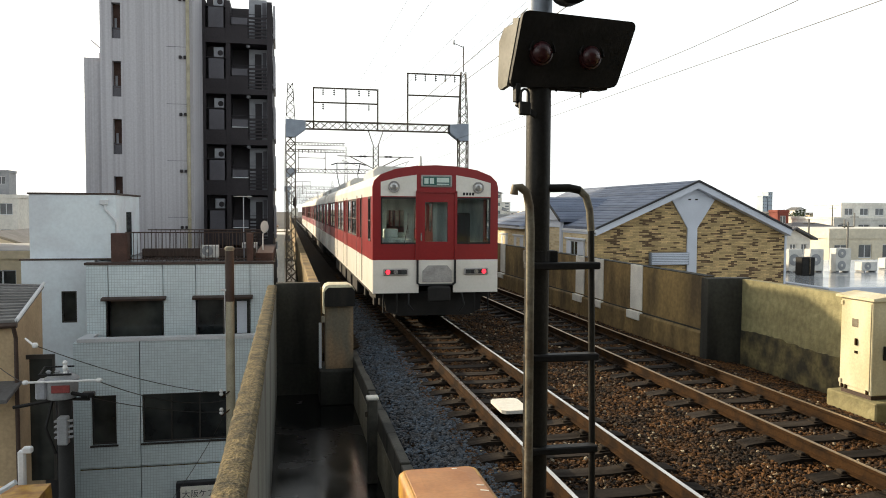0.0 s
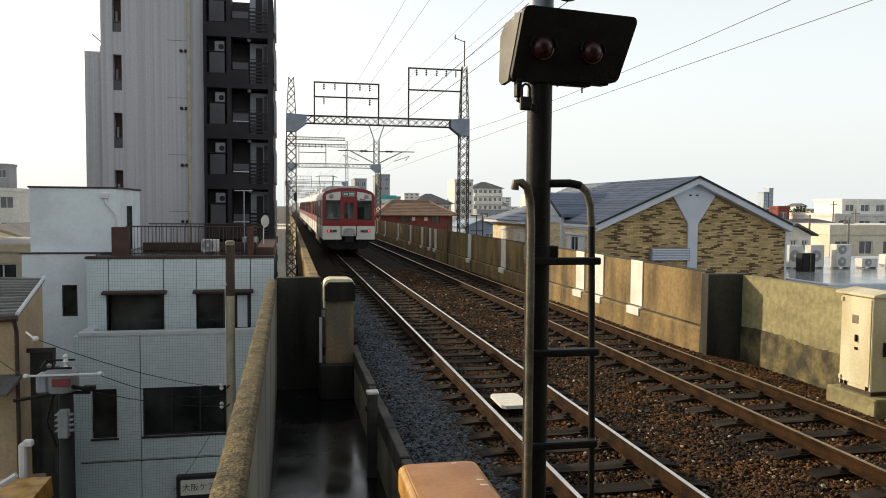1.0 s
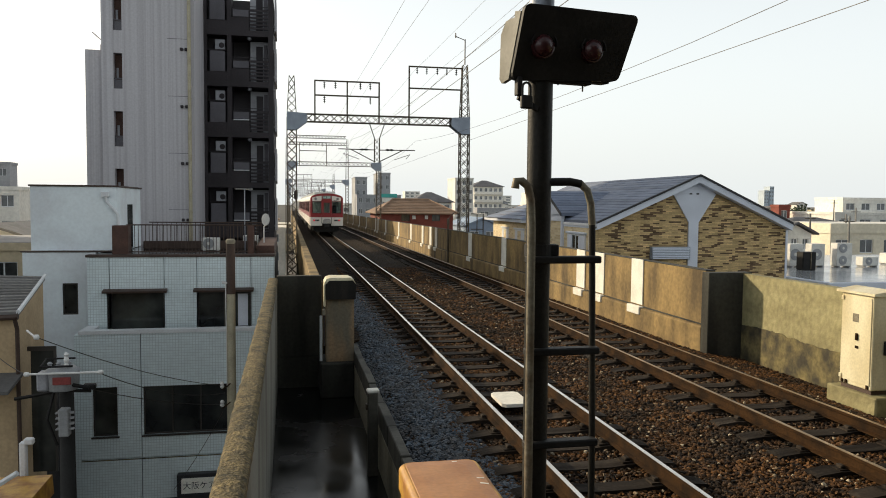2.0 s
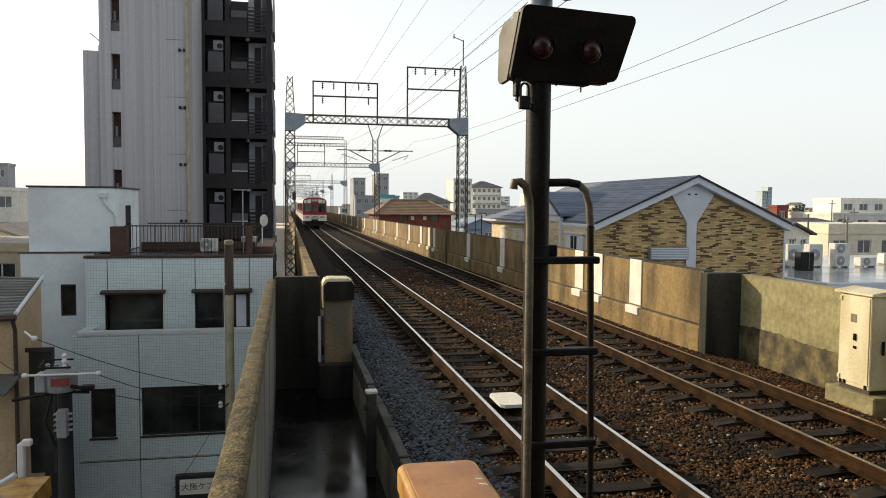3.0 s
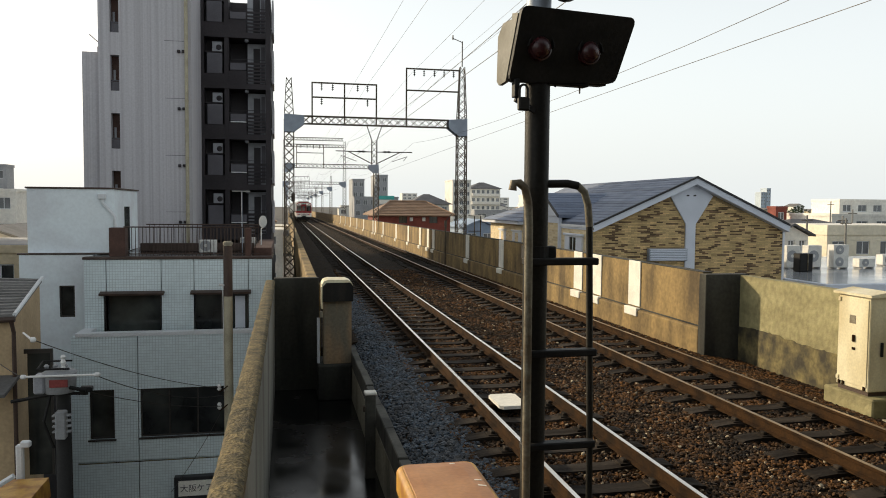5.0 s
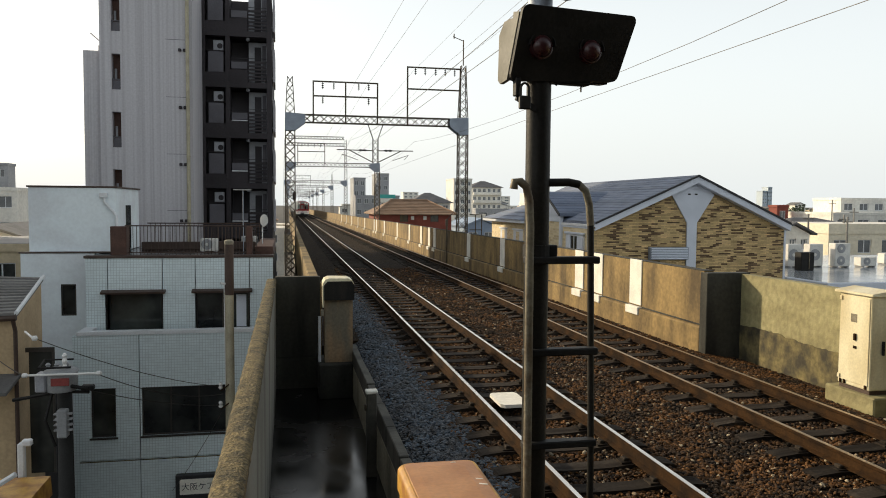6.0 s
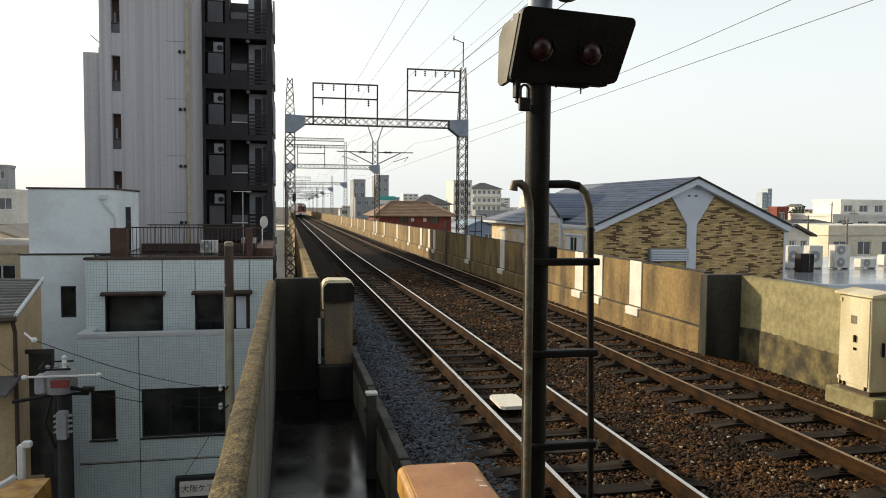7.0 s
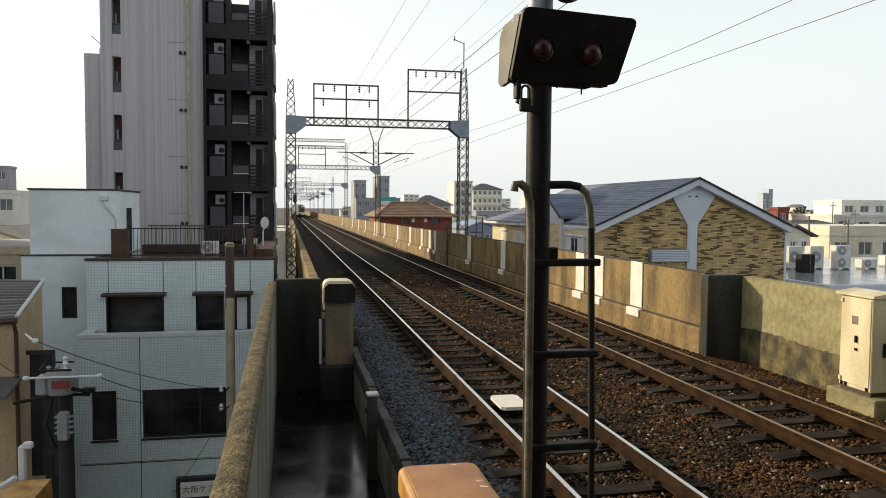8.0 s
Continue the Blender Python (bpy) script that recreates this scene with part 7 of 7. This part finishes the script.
for i in range(150):
    ang = radians(rc.uniform(-24, 45))
    dist = rc.uniform(95, 620) if i > 40 else rc.uniform(70, 200)
    x, y = dist * math.sin(ang), dist * math.cos(ang)
    w, d = rc.uniform(7, 15), rc.uniform(7, 14)
    if (ang > 0.06 and dist < 190) or -9 < x - bend(y) < 17 or y < 60 or (x < 0 and y < 75) or any(abs(x - a) < 14 and abs(y - b) < 14 for a, b in spots):
        continue
    if 17 <= x < 34 and 190 < y < 240 or (24 < x < 34 and 90 < y < 130) or (40 < x < 60 and y < 84):
        continue
    spots.append((x, y))
    top = rc.choice((-2.2, -1.5, -0.8, -0.5, 0.2, 0.8)) + max(0, dist - 150) * 0.004 + (rc.uniform(1, 5) if rc.random() < 0.12 else 0)
    wall = rc.choice(("far_white", "far_white", "far_tan", "far_grey", "far_grey"))
    pitched = rc.random() < 0.45
    block("city_house", "distant low house with " + ("a dark pitched roof" if pitched else "a flat roof"), x, x + w, y, y + d, top, wall, rc.choice(("far_dark", "roof_grey", "roof_brown")) if pitched else "far_white", 2 if dist > 150 else 3, 3 if dist > 150 else 4, "gable" if pitched else "flat", rows_from=1 if dist > 100 else 0, rise=rc.uniform(1.0, 1.8))
for x, y, w, z in ((150, 560, 16, 9), (190, 600, 14, 12), (330, 560, 20, 11), (60, 620, 14, 9), (90, 600, 12, 12), (110, 640, 20, 8)):
    block("distant_tower", "pale distant apartment tower on the skyline", x, x + w, y, y + 12, z, "far_white", "far_white", 8, 3, rows_from=4)

for x, w, z in ((270.3, 2.9, 11.8), (273.8, 2.7, 14.1)):
    block("distant_tower", "slim tower on the skyline, haze blue put into its colour", x, x + w, 398, 404, z, "far_haze_blue", "far_haze_blue", 10, 2, rows_from=6)


def trees(name, label, x0, x1, y0, y1, z0, z1, count, seed):
    """Far woodland: many small clumps of leaves on trunks."""
    rs = random.Random(seed)
    b = B()
    for i in range(count):
        cx, cy, s = rs.uniform(x0, x1), rs.uniform(y0, y1), rs.uniform(0.6, 1.0)
        h = z0 + (z1 - z0) * s
        b.tube([(cx, cy, STREET), (cx, cy, h - 1.5)], [0.25, 0.1], 5)
        for j in range(26):
            a, r = rs.uniform(0, 6.283), rs.uniform(0.2, 3.2)
            px, py, pz = cx + r * math.cos(a), cy + r * math.sin(a), h - rs.uniform(0, 4.5) - r * 0.4
            for q in range(5):
                v = [(px + rs.uniform(-0.7, 0.7), py + rs.uniform(-0.7, 0.7), pz + rs.uniform(-0.6, 0.6)) for _ in range(3)]
                b.add(v, [(0, 1, 2)])
    return tagged(part(name, b, "leaf"), label, "trees", kind="stuff")


trees("distant_trees", "dark hazy band of trees on the skyline", 215, 360, 330, 380, -3, 4.5, 60, 5)
trees("trackside_trees", "bare dark trees far along the railway", 24, 60, 240, 300, -4, 3.5, 24, 6)


# ---- houses and street fittings low on the near side ----
def tan_house():
    root = thing("tan_house", "tan rendered house with a grey slate lean-to roof", "house", Matrix.Translation((-7.5, 22, STREET)))
    part("front_wall", B().box(-10.4, -6.103, 17.96, 18.2, STREET, 0.02), "tan_wall", root)
    part("side_wall", B().add([(-5.85, 17.95, STREET), (-6.28, 21.4, STREET), (-6.28, 21.4, 0.52), (-5.85, 17.95, 0.1), (-6.1, 17.95, STREET), (-6.5, 21.4, STREET), (-6.5, 21.4, 0.52), (-6.1, 17.95, 0.1)], [(0, 1, 2, 3), (4, 5, 6, 7), (0, 1, 5, 4), (1, 2, 6, 5), (2, 3, 7, 6), (3, 0, 4, 7)]), "tan_wall", root, "tan gable wall")
    lo0, lo1, hi0, hi1 = Vector((-10.4, 17.8, -0.05)), Vector((-5.73, 17.8, 0.17)), Vector((-10.4, 21.5, 0.78)), Vector((-6.25, 21.5, 0.61))
    dz = Vector((0, 0, 0.08))
    rf = part("roof", B().add([lo0, lo1, hi1, hi0, lo0 - dz, lo1 - dz, hi1 - dz, hi0 - dz], [(0, 1, 2, 3), (4, 5, 6, 7), (0, 1, 5, 4), (1, 2, 6, 5), (2, 3, 7, 6), (3, 0, 4, 7)]), "roof_grey", root, "grey slate lean-to roof")
    for i in range(13):
        p = [lo0.lerp(hi0, i / 13), lo1.lerp(hi1, i / 13), lo1.lerp(hi1, (i + 1) / 13), lo0.lerp(hi0, (i + 1) / 13)]
        u, w = Vector((0, 0, 0.04)), Vector((0, 0, 0.008))
        part("slate_course", B().add([p[0] + u, p[1] + u, p[2] + w, p[3] + w, p[0], p[1]], [(0, 1, 2, 3), (0, 1, 5, 4)]), "roof_grey", rf)
    part("verge", B().tube([lo1 + dz * 0.3, hi1 + dz * 0.5], 0.045, 6), "alu_pale", rf, "pale verge trim")
    part("gutter", B().tube([lo0 - dz, lo1 - dz], 0.06, 8), "trim_brown", rf)
    part("downpipe", B().tube([(-5.8, 17.8, 0.05), (-5.78, 17.88, -0.2), (-5.78, 17.88, STREET)], 0.045, 8), "trim_brown", root)
    part("balcony_screen", B().cbox(-5.75, -5.25, 18.6, 18.7, -3.6, -0.75, 0.01), "dark_glass", root)
    part("screen_frame", B().box(-5.8, -5.2, 18.54, 18.598, -0.8, -0.7).box(-5.25, -5.2, 18.54, 18.598, -3.6, -0.8), "alu", root)
    part("lower_canopy", B().prism([(17.0, -1.35), (17.95, -1.15), (17.95, -1.22), (17.0, -1.42)], -9, -5.7, "x"), "roof_grey", root)


tan_house()
dk = thing("alley_building", "dark unlit building down in the alley", "building", Matrix.Translation((-7, 22.5, STREET)))
part("wall", B().box(-10.4, kx(-5.5), 22.0, 23.8, STREET, kz(-1.9)), "tower_dark", dk)
part("frame_posts", B().box(-7.9, -7.8, 21.8, 21.9, STREET, kz(-1.6)).box(-7.1, -7.0, 21.8, 21.9, STREET, kz(-1.9)).box(-7.9, -7.0, 21.8, 21.9, kz(-2.6), kz(-2.52)), "alu", dk)
block("left_apartments", "pale apartment block with balconies beyond the rooftops", -38, -28.6, 90, 94, 3.7, "far_white", "far_white", 4, 4, rows_from=2)
block("left_tower", "hazy pale tower behind the apartment block", -42.5, -38.6, 118, 121, 7.6, "far_grey", "far_grey", 6, 2, rows_from=3)
block("left_house", "grey-roofed low house behind the white building", -22, -14.5, 52, 60, -0.3, "far_white", "roof_grey", 3, 3, "gable", rise=1.3, rows_from=2)
block("left_house", "low house with flat pale roof behind the white building", -16, -9.6, 38, 46, 0.3, "far_tan", "far_grey", 3, 3, rows_from=2)


def utility_pole(x, y, top, label, r=0.13):
    p = thing("utility_pole", label, "utility pole", Matrix.Translation((x, y, STREET)))
    part("shaft", B().lathe([(r * 1.35, 0), (r, top - STREET - 0.05), (r * 0.9, top - STREET)], x, y, STREET, "z", 16), "pipe" if r < 0.125 else "joint", p, smooth=True)
    return p


up = utility_pole(-1.53, 21.0, 1.55, "slender concrete utility pole with a dark sleeve at its top", 0.105)
part("sleeve", B().lathe([(0.118, 0), (0.118, 1.35)], -1.53, 21.0, 0.15, "z", 16), "trim_brown", up, "dark brown sleeve", smooth=True)
part("cap", B().lathe([(0.125, 0), (0.125, 0.07), (0.08, 0.1)], -1.53, 21.0, 1.52, "z", 16), "concrete", up, smooth=True)
part("lamp_bracket", B().tube([(-1.62, 20.95, 0.45), (-1.75, 20.9, 0.47)], 0.03, 6), "porcelain", up)
part("cable", B().tube([(-1.66, 20.9, 0.45), (-1.64, 20.9, -2.4)], 0.012, 5), "porcelain", up)

tp = utility_pole(-4.12, 15.3, -0.5, "dark utility pole carrying a grey transformer", 0.126)
tank = part("transformer_tank", B().lathe([(0.25, 0.0), (0.27, 0.03), (0.28, 0.33), (0.3, 0.345), (0.29, 0.37), (0.2, 0.42)], -4.08, 14.95, -0.86, "z", 24), "trans_grey", tp, "grey transformer tank with red mark", smooth=True)
part("side_tank", B().cbox(-4.47, -4.28, 14.72, 15.0, -0.85, -0.5, 0.03), "balcony_unit", tank, "pale grey side box")
part("red_mark", B().cbox(-4.18, -3.87, 14.655, 14.672, -0.72, -0.58, 0.006), "red_mark", tank)
for x in (-4.3, -4.15, -3.98):
    part("bushing", B().lathe([(0.02, 0), (0.05, 0.03), (0.03, 0.06), (0.05, 0.09), (0.02, 0.12)], x, 14.95, -0.47, "z", 10), "trans_grey", tank)
part("tall_bushing", B().lathe([(0.03, 0), (0.05, 0.06), (0.03, 0.12), (0.05, 0.18), (0.03, 0.24), (0.05, 0.28), (0.02, 0.32)], -3.99, 14.85, -0.48, "z", 10), "porcelain", tank)
part("top_frame", B().tube([(-4.42, 14.75, -0.4), (-3.86, 14.75, -0.4)], 0.022, 6).tube([(-4.4, 15.1, -0.32), (-3.9, 15.1, -0.32)], 0.018, 6).tube([(-4.4, 14.75, -0.4), (-4.4, 15.1, -0.32)], 0.018, 6), "black", tank)
arm = part("crossarm", B().cbox(-4.58, -3.3, 14.6, 14.64, -0.515, -0.48, 0.008), "porcelain", tp)
for x in (-4.59, -3.36):
    part("pin_insulator", B().lathe([(0.02, -0.05), (0.042, -0.03), (0.042, 0.03), (0.02, 0.05)], x, 14.62, -0.497, "x", 12), "porcelain", arm)
part("upper_arm", B().tube([(-4.52, 14.9, 0.12), (-4.75, 15.2, 0.2)], 0.02, 6), "porcelain", tp)
part("pin_insulator", B().lathe([(0.02, -0.05), (0.05, -0.03), (0.05, 0.03), (0.02, 0.05)], -4.5, 14.9, 0.12, "x", 12), "porcelain", tp)
sw = part("switch_box", B().cbox(-4.14, -3.96, 14.8, 14.98, -1.72, -1.2, 0.02), "trans_grey", tp, "grey switch box")
for i in range(4):
    part("fin", B().cbox(-4.2, -3.88, 14.84, 14.94, -1.6 + i * 0.1, -1.57 + i * 0.1, 0.006), "trans_grey", sw)
part("brace", B().tube([(-4.95, 15.1, -1.05), (-4.1, 15.0, -0.9), (-3.6, 14.9, -0.9)], 0.035, 6).tube([(-4.25, 15.0, -0.9), (-4.35, 14.9, -1.4), (-4.2, 14.95, -1.9)], 0.03, 6).tube([(-3.9, 14.8, -0.75), (-3.6, 14.8, -0.82)], 0.04, 6), "black", tp)
part("junction", B().cbox(-3.72, -3.5, 14.8, 14.95, -0.86, -0.76, 0.02), "black", tp)
lv = thing("street_awning", "orange-brown awning roof with a white pipe beside it", "awning", Matrix.Translation((-3.9, 11.5, STREET)))
part("awning", B().prism([(-4.4, -1.42), (-3.42, -1.42), (-3.4, -1.7), (-4.4, -1.7)], 11.0, 11.9), "yellow", lv)
part("awning_edge", B().tube([(-4.4, 10.95, -1.55), (-3.58, 10.95, -1.05)], 0.04, 6), "alu_pale", lv)
part("white_pipe", B().cbox(-3.9, -3.8, 12.0, 12.1, STREET, -0.95, 0.02).cbox(-3.84, -3.7, 12.0, 12.1, -1.0, -0.9, 0.02), "alu_pale", lv)
part("post", B().cbox(-4.1, -4.0, 11.5, 11.6, STREET, -1.5, 0.01), "alu", lv)

cb = thing("service_cables", "thin dark service cables slung over the alley", "cable")
def cable(a, b, sag, r=0.008):
    pts = []
    for i in range(13):
        f = i / 12
        p = Vector(a).lerp(Vector(b), f)
        p.z -= sag * 4 * f * (1 - f)
        pts.append(p)
    part("cable", B().tube(pts, r, 5), "wire", cb)
cable((-4.5, 14.9, 0.12), (-1.75, 20.9, -2.3), 0.15)
cable((-3.4, 14.6, -0.5), (-1.7, 20.9, -2.5), 0.2)
cable((-4.6, 14.6, -0.5), (-7.4, 20, -0.6), 0.1)
cable((-3.55, 14.8, -0.85), (-1.7, 20.9, -2.8), 0.1)
cable((-3.4, 23.5, -6.0), (-1.75, 20.9, -3.0), 0.1)
ci = thing("cable_insulators", "small white cable insulators on the parapet's outer side", "insulator", Matrix.Translation((-1.7, 20.8, -2.6)))
for z in (-2.35, -2.85):
    part("insulator", B().lathe([(0.03, 0), (0.06, 0.04), (0.04, 0.09), (0.06, 0.13), (0.03, 0.18)], -1.76, 20.8, z, "z", 10), "porcelain", ci)
part("strap", B().tube([(-1.76, 20.8, -2.9), (-1.55, 20.9, -2.75)], 0.02, 6).tube([(-1.76, 20.8, -2.4), (-1.55, 20.9, -2.25)], 0.02, 6), "rust", ci)

# shop sign on the white building
sg = thing("shop_sign", "white shop sign with black brushed lettering", "sign", Matrix.Translation((kx(-2.4), 24.6, kz(-5.0))))
part("case", B().cbox(kx(-2.93), kx(-1.0), 24.5, 24.75, kz(-5.3), kz(-4.62), 0.02), "black_trim", sg)
part("face", B().box(kx(-2.82), kx(-1.1), 24.485, 24.499, kz(-5.13), kz(-4.72)), "white_paint", sg)
tc = bpy.data.curves.new("lettering", "FONT")
tc.body, tc.size, tc.extrude = "大阪ケアキ", 0.25, 0.002
to = bpy.data.objects.new("lettering_source", tc)
scene.collection.objects.link(to)
bpy.context.view_layer.update()
tm = bpy.data.meshes.new_from_object(to.evaluated_get(bpy.context.evaluated_depsgraph_get()))
bpy.data.objects.remove(to)
part("lettering", tm, "ink", sg, at=Matrix.Translation((kx(-2.78), 24.48, kz(-5.0))) @ Matrix.Rotation(radians(90), 4, "X"))

ws = thing("wayside_signal", "far wayside signal with white boards beside the track", "signal", Matrix.Translation((1.1, 128, -0.5)))
part("post", B().tube([(1.1, 128, -0.9), (1.1, 128, 4.3)], 0.09, 8), "iron", ws)
part("head", B().cbox(0.8, 1.4, 127.7, 128.0, 3.2, 4.5, 0.08), "black", ws)
part("board", B().cbox(0.55, 1.65, 127.75, 127.9, 1.6, 2.9, 0.03), "white_paint", ws)
for z in (3.5, 3.85, 4.2):
    part("lens", B().lathe([(0.1, 0), (0.09, -0.04)], 1.1, 127.7, z, "y", 12), "lens_red", ws)


motions()
